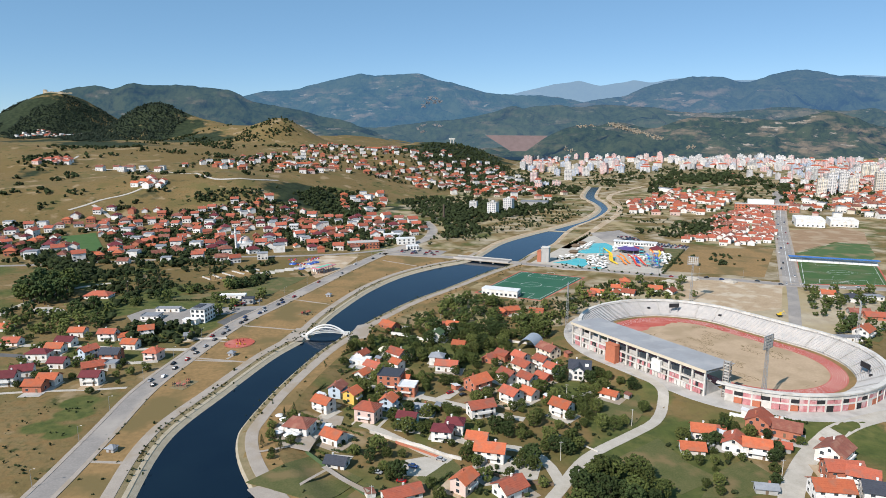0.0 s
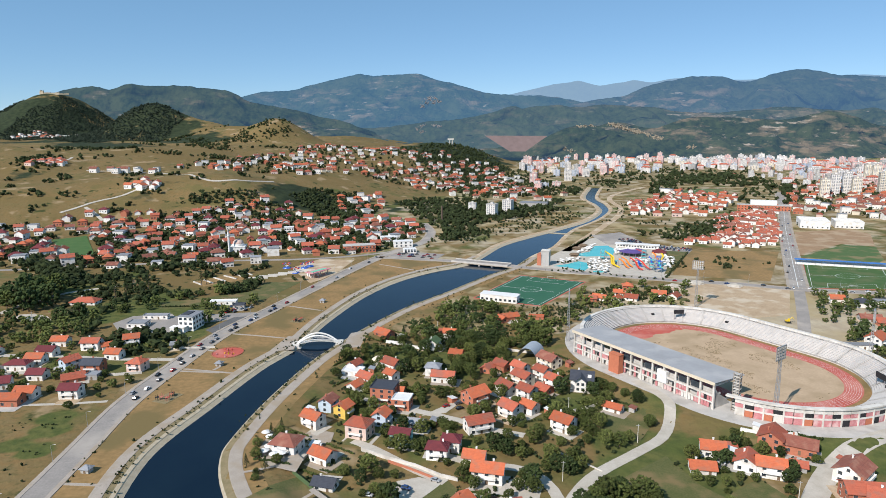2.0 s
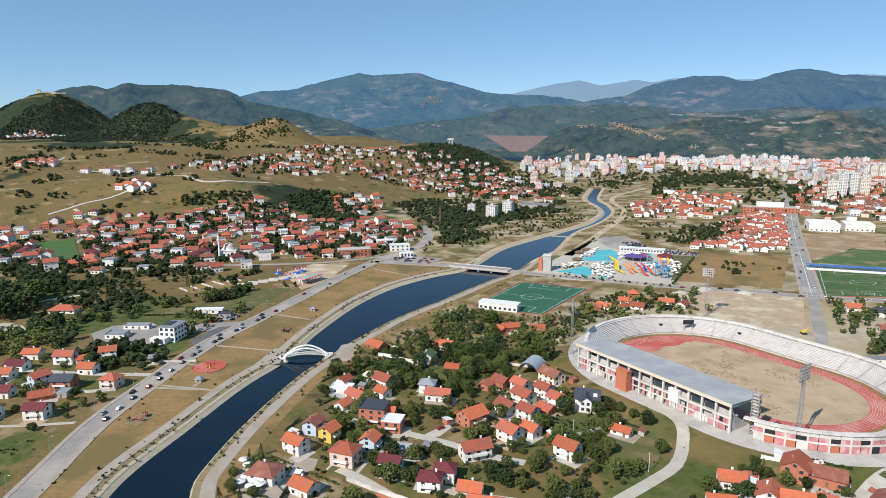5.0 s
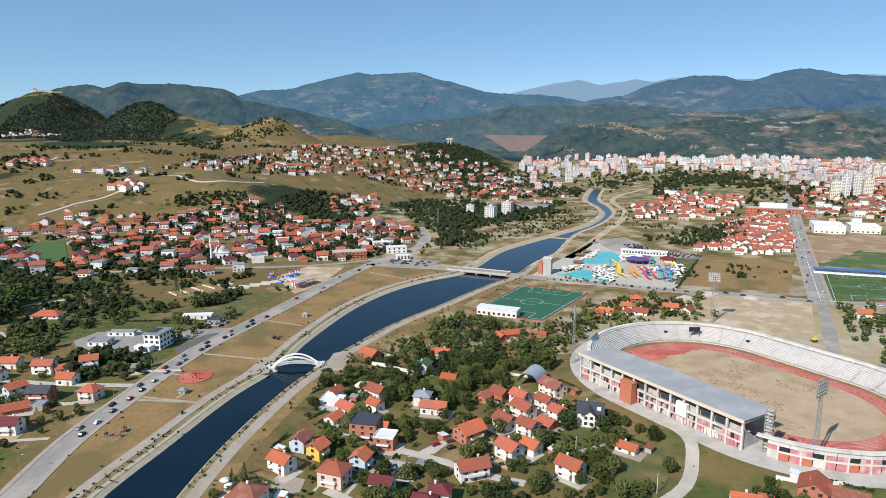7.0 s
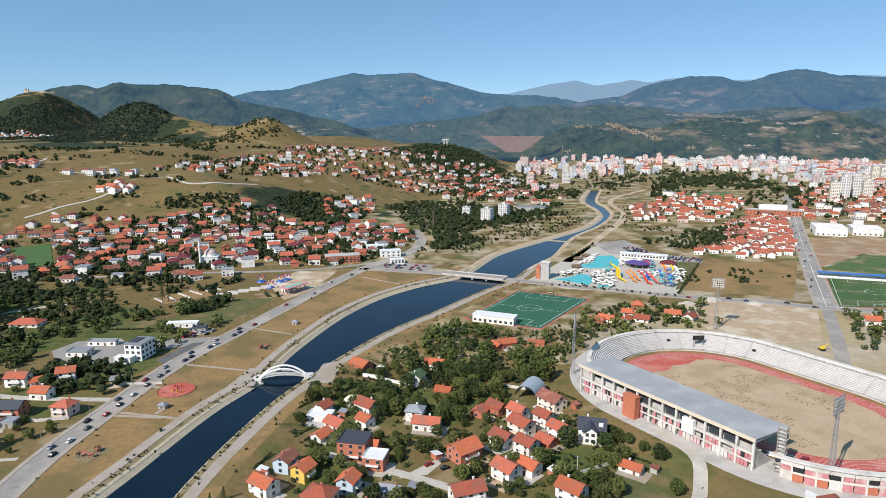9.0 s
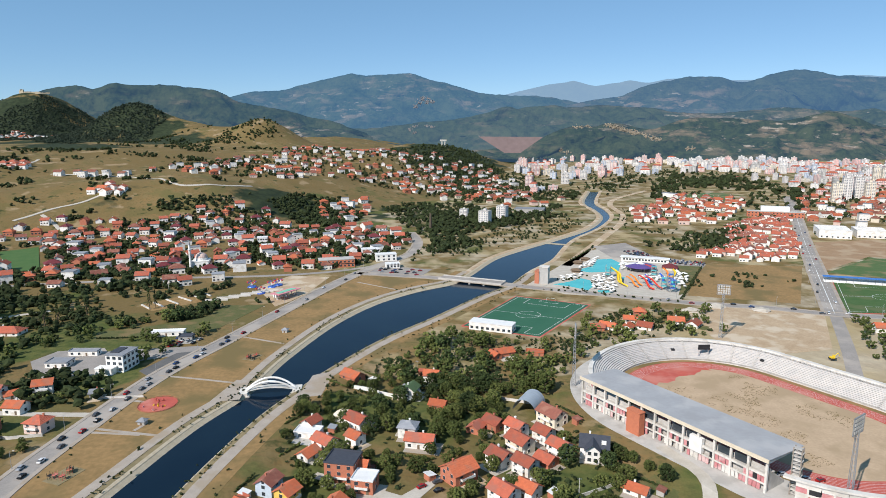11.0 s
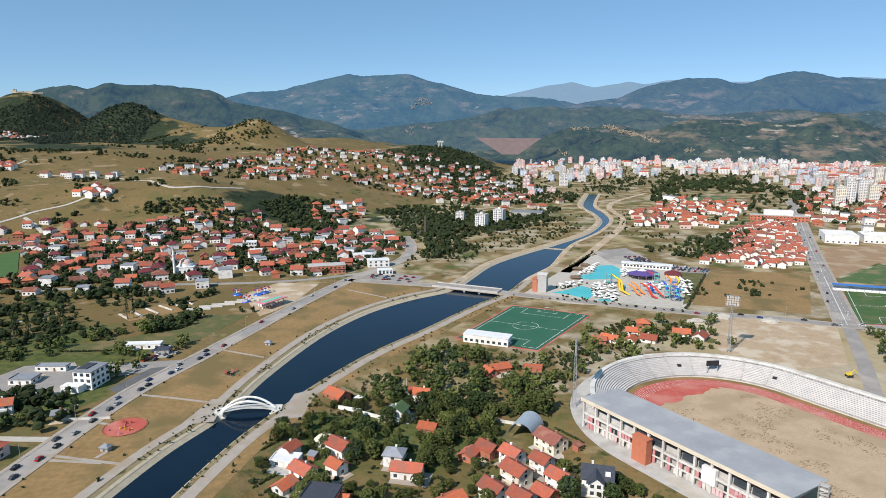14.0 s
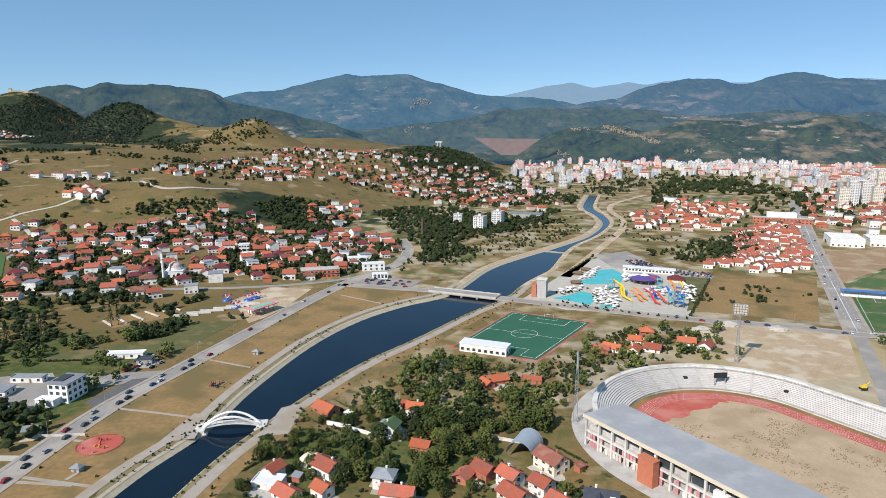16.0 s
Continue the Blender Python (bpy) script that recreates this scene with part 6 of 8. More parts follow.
def block(w, d, floors, paint, tiled):
    """A block of flats: body, proud floor slabs with balconies, rows of windows, and a flat or tiled roof."""
    h = floors * 3.0
    t = new("apartment_block", as_mesh("apartment_block", boxes((-w / 2, -d / 2, -3, w / 2, d / 2, h)), BLOCK_PAINT[paint]))
    bm = bmesh.new()
    for f in range(floors):
        n = max(3, int(w / 3.4))
        for k in range(n):
            x = -w / 2 + (k + 0.5) * w / n
            box(bm, x - 0.85, -d / 2 - 0.05, f * 3 + 1, x + 0.85, -d / 2 + 0.02, f * 3 + 2.5)
        m0 = max(2, int(d / 3.6))
        for k in range(m0):
            y = -d / 2 + (k + 0.5) * d / m0
            box(bm, -w / 2 - 0.05, y - 0.75, f * 3 + 1, -w / 2 + 0.02, y + 0.75, f * 3 + 2.5)
    part("window", bm, HAZY_GLASS, t)["kind"] = "stuff"
    bm = bmesh.new()
    for f in range(1, floors):
        for x0 in (-w * 0.38, w * 0.12):
            box(bm, x0, -d / 2 - 1.2, f * 3 - 0.15, x0 + w * 0.26, -d / 2 - 0.01, f * 3 + 0.85)
    part("balcony", bm, WALLS["white"], t)["kind"] = "stuff"
    if tiled:
        part("roof", roof_bm(w, d, h, d * 0.25, "h"), ROOFS["red"], t)
    else:
        r = part("roof", boxes((-w / 2 - 0.3, -d / 2 - 0.3, h, w / 2 + 0.3, d / 2 + 0.3, h + 0.8)), CONCRETE, t)
        part("lift_house", boxes((-2, -2, h + 0.8, 2, 2, h + 3.4)), BLOCK_PAINT[paint], r)
    word = dict(white="white", pink="rose-coloured", cream="cream", grey="grey", ochre="ochre", blue="pale blue")[paint]
    return tagged(t, f"{word} apartment block with rows of windows and {'red tiled' if tiled else 'flat'} roof", "apartment block")


BLOCKS = [block(*q) for q in ((22, 13, 5, "white", False), (26, 13, 5, "white", True), (18, 15, 8, "white", False), (22, 13, 4, "pink", True), (26, 13, 4, "cream", False), (17, 15, 8, "pink", False), (22, 13, 6, "grey", False), (20, 13, 5, "blue", False), (20, 13, 4, "pink", False), (18, 13, 7, "white", False), (15, 14, 3, "ochre", True), (22, 13, 3, "white", True), (18, 14, 6, "blue", False))]
TOWERS = [block(18, 18, 13, "cream", False), block(20, 16, 12, "pink", False), block(16, 16, 14, "white", False)]
rng = np.random.RandomState(33)
settle([(299, 2617), (513, 2838), (697, 2596), (879, 2465), (1058, 2380), (887, 1995), (679, 2004), (430, 1843), (297, 1576), (178, 1317), (201, 1648)], 110, 24, BLOCKS, "blocks of the old town", rng, -20, 8, 0.9, 1.15, off_roads, 60)
settle([(811, 2393), (1226, 2653), (1513, 2231), (1730, 2066), (1301, 1546), (1029, 1510), (952, 1674), (1017, 1941), (887, 1995)], 270, 25, BLOCKS, "blocks of the town", rng, -25, 8, 0.9, 1.25, off_roads, 120)
settle([(604, 2689), (984, 2761), (1265, 2381), (1555, 2203), (1555, 2202), (557, 2482)], 60, 32, BLOCKS, "far blocks of the town", rng, -25, 8, 0.9, 1.2, off_roads)
settle([(783, 1804), (1018, 1921), (1318, 1949), (1462, 1847), (1120, 1415), (970, 1434), (819, 1367), (752, 1419), (836, 1618)], 110, 22, BLOCKS, "blocks by the town park", rng, -25, 8, 0.6, 0.9, off_roads, 40)
for px, s in ([(776, 1303)], 1.0), ([(812, 1323)], 1.0), ([(813, 1292)], 0.9), ([(738, 1272)], 0.9), ([(888, 1322)], 1.1), ([(1080, 1635)], 1.0), ([(1080, 1668)], 1.0), ([(871, 1248)], 1.1):
    x, y = px[0]
    copy_thing(TOWERS[int(x) % 3], pose(x, y, 0, 0, 0, -22) @ Matrix.Diagonal((s, s, s, 1)))["group"] = "towers of the town"
for px, k, s in ([(222, 1680)], 5, 0.8), ([(219, 1475)], 7, 0.8), ([(250, 1503)], 8, 1.0), ([(272, 1943)], 5, 1.0), ([(378, 2047)], 2, 1.0), ([(215, 1892)], 2, 0.9), ([(37, 1077)], 9, 0.7):
    x, y = px[0]
    copy_thing(BLOCKS[k], pose(x, y, float(land(x, y)), 0, 0, -15) @ Matrix.Diagonal((s, s, s, 1)))["group"] = "blocks by the river"
TWIN = block(15, 14, 7, "white", False)
for px in [(65, 1006), (95, 1060)]:
    copy_thing(TWIN, pose(*px, 0, 0, 0, -25))["group"] = "twin white blocks"
for q in BLOCKS + TOWERS + [TWIN]:
    for o in (*q.children_recursive, q):
        bpy.data.objects.remove(o)

# ---- woods, scrub and shrubs ----
rng = np.random.RandomState(44)
clear = lambda x, y: off_roads(x, y, 7, 16)
woods("village_trees", scatter(VILLAGE, 1500, 4, rng, lambda x, y: clear(x, y) & ~inside(x, y, CROPS) & (fractal(x, y, 60, 51) > 0.44)) + cluster([(-564, 774), (-426, 719), (-314, 686), (-195, 664), (-169, 610), (-348, 581), (-454, 618)], 90, 5, 7, rng, clear), "dark green trees between the village houses", 2.2, 4.4)
woods("hill_wood", scatter([(-275, 1101), (-252, 1182), (-172, 1211), (-117, 1095), (-143, 992), (-187, 991)], 320, 4, rng, clear) + scatter([(-108, 1221), (-44, 1269), (57, 1248), (91, 1019), (49, 929), (-25, 904), (-54, 990)], 330, 4.5, rng, clear), "dense dark wood on the lower slope", 2.6, 5.0)
woods("upper_trees", scatter(UPPER, 800, 6, rng, clear) + scatter([(-167, 1965), (7, 2066), (133, 2044), (170, 1861), (87, 1574), (-55, 1661)], 520, 6, rng, clear), "dark trees between the upper houses", 2.4, 5.0)
woods("pasture_scrub", cluster([(-936, 1326), (-930, 2133), (-411, 1976), (-272, 1972), (-451, 1345), (-603, 1238), (-819, 1153)], 52, 34, 17, rng) + cluster([(-796, 1119), (-320, 1203), (-275, 1101), (-397, 985), (-570, 904), (-670, 933)], 20, 10, 8, rng) + scatter([(-419, 1019), (-324, 1070), (-308, 1046), (-400, 991)], 60, 5, rng), "dark bushes strewn over the dry pasture", 2.0, 4.6)
castle_slope = lambda x, y: (fractal(x, y, 130, 41) > 0.36 + 0.1 * np.exp(-(np.hypot(x + 1735, (y - 2900) * 0.8) / 170) ** 4))
woods("castle_wood", scatter([(-2100, 2480), (-1700, 2440), (-1450, 2380), (-1330, 2180), (-1040, 1900), (-900, 1950), (-960, 2250), (-900, 2440), (-1200, 2560), (-1330, 2620), (-1420, 2950), (-1735, 2990), (-2100, 2980)], 6000, 5.5, rng, castle_slope), "dark wood on and below the castle hill", 2.4, 5.6, 2, leaf=HAZED_HILL_LEAF)
woods("town_trees", scatter([(433, 1312), (832, 2392), (976, 2071), (686, 1306), (665, 1493)], 150, 6, rng, clear) + scatter([(291, 1086), (1395, 2051), (1078, 1351), (690, 1009), (541, 1011)], 330, 9, rng, clear) + cluster([(255, 840), (438, 981), (367, 838), (274, 806)], 20, 5, 6, rng, clear), "green trees in the town", 2.6, 5.5)
woods("town_park", scatter([(413, 1327), (538, 1702), (699, 1967), (662, 1696), (783, 1804), (818, 1618), (738, 1445), (653, 1475), (634, 1549), (536, 1510), (436, 1326)], 150, 6, rng, clear) + scatter([(632, 1736), (820, 1889), (764, 1727), (597, 1566)], 120, 5, rng, clear) + scatter([(638, 1246), (787, 1497), (699, 1316), (579, 1109)], 50, 5, rng, clear), "tall dark trees of the town park", 4.0, 7.5)
woods("quarter_scrub", scatter([(265, 858), (319, 903), (389, 956), (398, 901), (361, 836), (306, 789), (270, 805)], 110, 5, rng, clear), "dark scrub on waste ground beside the red quarter", 1.6, 3.4)
woods("slope_trees", scatter([(-8, 1722), (144, 1926), (220, 1853), (273, 1521), (304, 1415), (249, 1323), (151, 1284), (82, 1268), (-7, 1392)], 700, 5, rng, clear) + scatter([(-16, 1198), (16, 997), (39, 850), (20, 800), (-13, 800)], 150, 5, rng, clear) + scatter([(-26, 2400), (102, 2400), (130, 1700), (100, 1440), (30, 1500)], 350, 7, rng, clear) + scatter([(-13, 1098), (55, 1175), (168, 1172), (195, 1092), (126, 1005), (45, 966), (-11, 922)], 300, 5, rng, clear), "dark trees on the slope above the river bend", 2.6, 5.0)
woods("block_trees", scatter([(227, 1913), (649, 2420), (745, 2094), (457, 1706), (287, 1453), (181, 1337)], 160, 9, rng, clear) + scatter([(846, 1651), (1204, 1779), (1258, 1663), (794, 1050), (549, 1038)], 260, 9, rng, clear), "green trees between the blocks", 2.4, 4.6)
woods("west_belt", cluster([(-285, 490), (-248, 498), (-204, 447), (-178, 412), (-183, 395), (-207, 384)], 50, 4, 4, rng, lambda x, y: free(x, y, 1)) + scatter([(-369, 605), (-318, 609), (-274, 592), (-243, 532), (-257, 512), (-306, 519)], 70, 5, rng, lambda x, y: free(x, y, 1)) + scatter([(-225, 588), (-205, 597), (-176, 582), (-166, 549), (-196, 547)], 60, 4.5, rng, lambda x, y: free(x, y, 1)) + scatter([(-436, 695), (-337, 717), (-261, 731), (-240, 693), (-302, 663), (-392, 635)], 60, 6, rng, lambda x, y: free(x, y, 1)), "dark belt of trees across the river road", 2.0, 4.0)
woods("river_bend_trees", scatter([(388, 1240), (678, 2083), (783, 2195), (468, 1310)], 70, 5, rng, clear) + cluster([(112, 1246), (236, 1315), (371, 1657), (652, 2085), (563, 1802), (306, 1315)], 60, 5, 9, rng, clear) + scatter([(49, 929), (119, 1020), (218, 1214), (201, 1244), (77, 1077)], 90, 5, rng, clear), "dark trees by the river bend", 2.4, 5.0)
woods("far_field_scrub", cluster([(230, 960), (326, 1183), (407, 1274), (477, 1251), (432, 1085), (333, 941), (260, 891)], 60, 5, 8, rng, clear) + cluster([(468, 884), (669, 990), (684, 904), (747, 987), (727, 1075), (512, 952)], 40, 5, 7, rng, clear) + cluster([(1, 827), (130, 1036), (214, 1090), (205, 1002), (76, 847), (14, 778)], 50, 5, 8, rng, clear), "low green scrub on dry ground", 0.9, 2.2)
woods("field_bushes", cluster([(222, 638), (320, 637), (341, 679), (255, 695)], 12, 7, 4, rng, clear) + cluster([(-22, 731), (194, 985), (240, 1168), (70, 987), (-23, 808)], 60, 5, 8, rng, clear), "bushes in the dry fields", 1.0, 2.4)
woods("west_hedge", cluster([(-287, 412), (-208, 442), (-187, 529), (-143, 591), (-171, 615), (-289, 569), (-368, 495)], 70, 5, 5, rng, lambda x, y: free(x, y, 1)), "thick hedges and bushes across the river", 1.2, 2.6)
woods("garden_shrubs", cluster([(-73, 411), (48, 435), (94, 294), (38, 226), (-27, 222), (-65, 261)], 380, 4, 3, rng, lambda x, y: free(x, y, 0.5)) + cluster([(95, 279), (170, 291), (124, 234), (84, 234)], 40, 4, 3, rng, lambda x, y: free(x, y, 0.5)) + cluster([(-66, 417), (-31, 463), (50, 496), (83, 600), (84, 496), (26, 381)], 170, 5, 4, rng, lambda x, y: free(x, y, 0.5)), "low garden shrubs and hedges", 0.5, 1.5, 2)
woods("pitch_scrub", cluster([(72, 436), (84, 470), (112, 490), (150, 512), (188, 520), (176, 556), (140, 572), (112, 540), (88, 505), (62, 478)], 110, 5, 4, rng, lambda x, y: free(x, y, 0.5)), "dense green scrub between pitch and stadium", 0.8, 2.0, 2)
strip = []
for line, s, w in ((RIVER_L, 1, 4.2), (RIVER_R, -1, 4.4)):
    q = (line + normals(line) * s * w)[(line[:, 1] < 720)]
    for p in q:
        for _ in range(4):
            if value_noise(p[0], p[1], 18, 2) > 0.42:
                strip.append((p[0] + rng.randn() * 1.6, p[1] + rng.randn() * 1.6))
woods("promenade_shrubs", strip, "low dark shrubs along the promenade", 0.35, 0.75, 2)

pitch("pitch_town", *[(456, 1292), (493, 1270), (580, 1401), (534, 1428)], TURF_B, "small worn grass pitch among town trees")

# ---- bridges ----
def tube(bm, pts, r, n=8):
    """A round bar along a bent line."""
    pts = [Vector(p) for p in pts]
    rings = []
    for k, p in enumerate(pts):
        q = (pts[min(k + 1, len(pts) - 1)] - pts[max(k - 1, 0)]).to_track_quat("Z", "Y")
        rings.append([bm.verts.new(p + q @ Vector((r * math.cos(a * math.tau / n), r * math.sin(a * math.tau / n), 0))) for a in range(n)])
    for a, b in zip(rings, rings[1:]):
        for k in range(n):
            bm.faces.new((a[k], a[(k + 1) % n], b[(k + 1) % n], b[k]))


arch = thing("footbridge", "white steel arch footbridge with a curved deck over the river", "bridge", pose(-91, 420.5, 0, 0, 0, 7))
span = 12.8
for s in (-1, 1):
    bm = bmesh.new()
    q = np.linspace(-1, 1, 25)
    p = [(span * a, s * (1.6 + 1.2 * (1 - a * a)), 0.3 + 5.6 * (1 - a * a)) for a in q]
    tube(bm, p, 0.58)
    part("arch", bm, WHITE, arch)
    bm = bmesh.new()
    for a in np.linspace(-0.75, 0.75, 7):
        beam(bm, (span * a, s * (1.6 + 1.2 * (1 - a * a)), 0.3 + 5.6 * (1 - a * a)), (span * a, s * 2.0, 0.8 + 1.6 * (1 - a * a)), 0.06, 4)
    part("hanger", bm, STEEL, arch)["kind"] = "stuff"
    bm = bmesh.new()
    tube(bm, [(span * a, s * 2.0, 1.4 + 1.6 * (1 - a * a)) for a in q], 0.07, 5)
    part("railing", bm, WHITE, arch)
bm = bmesh.new()
q = np.linspace(-1.08, 1.08, 28)
rows = [[bm.verts.new((span * a, py, pz + 0.1 + 1.6 * max(0, 1 - a * a))) for py, pz in ((-2.1, 0), (2.1, 0), (2.1, 0.45), (-2.1, 0.45))] for a in q]
for a, b in zip(rows, rows[1:]):
    for k in range(4):
        bm.faces.new((a[k], a[(k + 1) % 4], b[(k + 1) % 4], b[k]))
part("deck", bm, PALE_CONCRETE, arch)
for s in (-1, 1):
    part("abutment", boxes((s * 14.2 - 2.4, -4.5, -3.2, s * 14.2 + 2.4, 4.5, 0.2)), PALE_CONCRETE, arch)
    bm = bmesh.new()
    beam(bm, (s * 11.6, -5, -2.4), (s * 11.6, -2, -2.4), 1.4, 12)
    part("outfall", bm, PALE_CONCRETE, arch)
structure("plaza_bridge", sheet([(-104, 408), (-106, 432), (-114, 434), (-119, 404)], 0.16), PAVING, "pale paving at the footbridge landing", "pavement")
structure("plaza_bridge_east", sheet([(-74, 410), (-72, 440), (-60, 448), (-62, 412)], 0.16), PAVING, "pale paving at the footbridge landing", "pavement")

rb = thing("road_bridge", "low concrete road bridge with dark piers over the river", "bridge", pose(30, 667, 0, 0, 0, -24))
part("deck", boxes((-31, -6.5, 0.2, 31, 6.5, 1.2)), CONCRETE, rb)
part("carriageway", boxes((-31, -4.6, 1.2, 31, 4.6, 1.3)), ASPHALT, rb)
for s in (-1, 1):
    part("parapet", boxes((-31, s * 6.3 - 0.12, 1.2, 31, s * 6.3 + 0.12, 1.9)), CONCRETE, rb)
for x in (-14, 0, 14):
    part("pier", boxes((x - 0.8, -6, -4, x + 0.8, 6, 0.2)), CONCRETE, rb)
structure("weir", sheet([(128, 866), (156, 852), (160, 857), (132, 872)], -1.4), STONE, "low stone weir across the river", "weir")


# ---- vehicles ----
CAR_PAINT = [mat("car_" + k, v, v, 2, 0.25, 0.2, spec=0.6) for k, v in (("white", (0.75, 0.75, 0.75)), ("black", (0.015, 0.015, 0.018)), ("silver", (0.4, 0.41, 0.43)), ("red", (0.4, 0.02, 0.02)), ("blue", (0.03, 0.07, 0.2)), ("grey", (0.1, 0.1, 0.11)))]
CAR_NAME = ["white", "black", "silver", "red", "blue", "grey"]
RUBBER = mat("tyre_rubber", (0.02, 0.02, 0.02), (0.03, 0.03, 0.03), 1)


def car_proto(k):
    bm = bmesh.new()
    v = box(bm, -2.15, -0.86, 0.3, 2.15, 0.86, 0.95)
    bmesh.ops.bevel(bm, geom=list(bm.edges), offset=0.16, segments=2, affect="EDGES")
    t = new("car", as_mesh("car", bm, CAR_PAINT[k]))
    bm = bmesh.new()
    v = box(bm, -1.5, -0.78, 0.93, 1.0, 0.78, 1.5)
    for q in v[4:]:
        q.co.x *= 0.72
        q.co.y *= 0.86
    part("cabin", bm, GLASS, t)
    part("roof", boxes((-1.05, -0.66, 1.49, 0.7, 0.66, 1.54)), CAR_PAINT[k], t)
    for x in (-1.35, 1.35):
        for y in (-0.84, 0.84):
            bm = bmesh.new()
            beam(bm, (x, y - 0.1, 0.33), (x, y + 0.1, 0.33), 0.33, 12)
            part("wheel", bm, RUBBER, t)
    return tagged(t, f"{CAR_NAME[k]} passenger car on the asphalt", "car")


CARS = [car_proto(k) for k in range(6)]
rng = np.random.RandomState(8)


def cars_on(line, n, y0, y1, side, group, h=0.16):
    nn = normals(line)
    ok = np.where((line[:, 1] > y0) & (line[:, 1] < y1))[0]
    for k in range(n):
        i = ok[min(len(ok) - 1, int((k + 0.6 * rng.rand()) * len(ok) / n))]
        j = min(i + 1, len(line) - 1)
        d = line[j] - line[j - 1]
        s = side[k % len(side)]
        p = line[i] + nn[i] * s
        copy_thing(CARS[rng.randint(6)], pose(p[0], p[1], h + float(land(*p)), 0, 0, math.degrees(math.atan2(d[1], d[0])) + (180 if s > 0 else 0)))["group"] = group


cars_on(ROAD_L, 24, 330, 520, (-2.4, 2.4, -2.4), "cars on the river road")
cars_on(ROAD_L, 5, 560, 720, (2.4, -2.4), "cars on the river road")
cars_on(ROAD_R, 16, 480, 1000, (4, -4, 6.5), "cars on the avenue", 0.18)
cars_on(CROSS, 12, 530, 600, (2.4, -2.4), "cars on the cross road")


def car_park(poly, n, gap, turn, group):
    for x, y in scatter(poly, n, gap, rng):
        copy_thing(CARS[rng.randint(6)], pose(x, y, 0.16 + float(land(x, y)), 0, 0, turn + rng.randn() * 4))["group"] = group


# ---- water park ----
POOL = mat("pool_water", (0.05, 0.42, 0.42), (0.08, 0.5, 0.48), 12, 0.08, spec=0.6)
SLIDE = {k: mat(k + "_slide", v, tuple(q * 0.85 for q in v), 3, 0.35, spec=0.5) for k, v in (("yellow", (0.8, 0.55, 0.03)), ("red", (0.62, 0.05, 0.03)), ("orange", (0.8, 0.22, 0.03)), ("blue", (0.04, 0.12, 0.5)), ("turquoise", (0.1, 0.5, 0.5)), ("purple", (0.12, 0.07, 0.25)))}
PARK = [(166, 805), (205, 836), (224, 750), (257, 707), (199, 597), (108, 618), (78, 649), (124, 731)]
structure("water_park_paving", sheet(PARK, 0.1), GRAVEL, "pale paving of the water park", "pavement")
structure("pool_upper", sheet([(135, 710), (156, 726), (169, 760), (185, 763), (189, 740), (176, 703), (147, 699)], 0.22), POOL, "turquoise swimming pool in pale paving", "swimming pool")
structure("pool_lower", sheet([(103, 652), (119, 661), (133, 675), (140, 667), (138, 645), (130, 630), (116, 645)], 0.22), POOL, "turquoise lagoon pool in pale paving", "swimming pool")
for pts in ([(169, 676), (176, 680), (172, 669)], [(212, 659), (223, 668), (219, 655)], [(138, 630), (149, 631), (148, 623), (137, 621)]):
    structure("pool_small", sheet(pts, 0.24), POOL, "small shallow turquoise pool", "swimming pool")
structure("park_green", sheet([(242, 730), (266, 723), (215, 623), (202, 612), (230, 676)], 0.18), LAWN, "grass plot inside the water park", "lawn")
structure("car_park", sheet([(182, 836), (227, 859), (234, 782), (276, 735), (259, 707), (224, 750), (187, 771)], 0.13), ASPHALT, "asphalt car park of the water park", "pavement")
car_park([(208, 805), (230, 804), (232, 773), (213, 771)], 26, 3.2, 40, "cars parked at the water park")
car_park([(247, 760), (277, 740), (266, 723), (237, 740)], 34, 3.2, 60, "cars parked at the water park")


def chute(points, color, r=0.95):
    t = thing("water_slide", f"{color} plastic water slide on steel posts", "water slide", group="water slides")
    line = smooth_line([p[:2] for p in points], 2.0)
    z = np.interp(np.linspace(0, 1, len(line)), np.linspace(0, 1, len(points)), [p[2] for p in points])
    bm = bmesh.new()
    n = normals(line)
    rows = []
    for a in np.linspace(math.pi, math.tau, 7):
        rows.append([bm.verts.new((x + nx * r * math.cos(a), y + ny * r * math.cos(a), h + r * (1 + math.sin(a)))) for (x, y), (nx, ny), h in zip(line, n, z)])
    for a, b in zip(rows, rows[1:]):
        for k in range(len(line) - 1):
            bm.faces.new((a[k], a[k + 1], b[k + 1], b[k]))
    part("chute", bm, SLIDE[color], t)
    for k in range(0, len(line), 5):
        if z[k] > 1:
            bm = bmesh.new()
            beam(bm, (*line[k], 0.1), (*line[k], z[k]), 0.18, 6)
            part("post", bm, STEEL, t)


for (a, b), color, top in (([(162, 682), (166, 645)], "yellow", 9), ([(163, 678), (167, 640)], "yellow", 8.5), ([(169, 652), (176, 638)], "orange", 7), ([(173, 656), (181, 643)], "orange", 8), ([(180, 652), (187, 629)], "red", 8), ([(184, 645), (195, 631)], "red", 9), ([(189, 663), (191, 646)], "blue", 6), ([(215, 690), (217, 670)], "orange", 6), ([(223, 686), (216, 659)], "yellow", 6), ([(205, 648), (208, 634)], "turquoise", 7), ([(204, 667), (205, 652)], "blue", 6)):
    dx, dy = b[0] - a[0], b[1] - a[1]
    wav = 0.07
    chute([(a[0], a[1], top), (a[0] + 0.3 * dx - wav * dy, a[1] + 0.3 * dy + wav * dx, top * 0.75), (a[0] + 0.55 * dx, a[1] + 0.55 * dy, top * 0.5), (a[0] + 0.8 * dx + wav * dy, a[1] + 0.8 * dy - wav * dx, top * 0.25), (b[0], b[1], 0.6)], color)
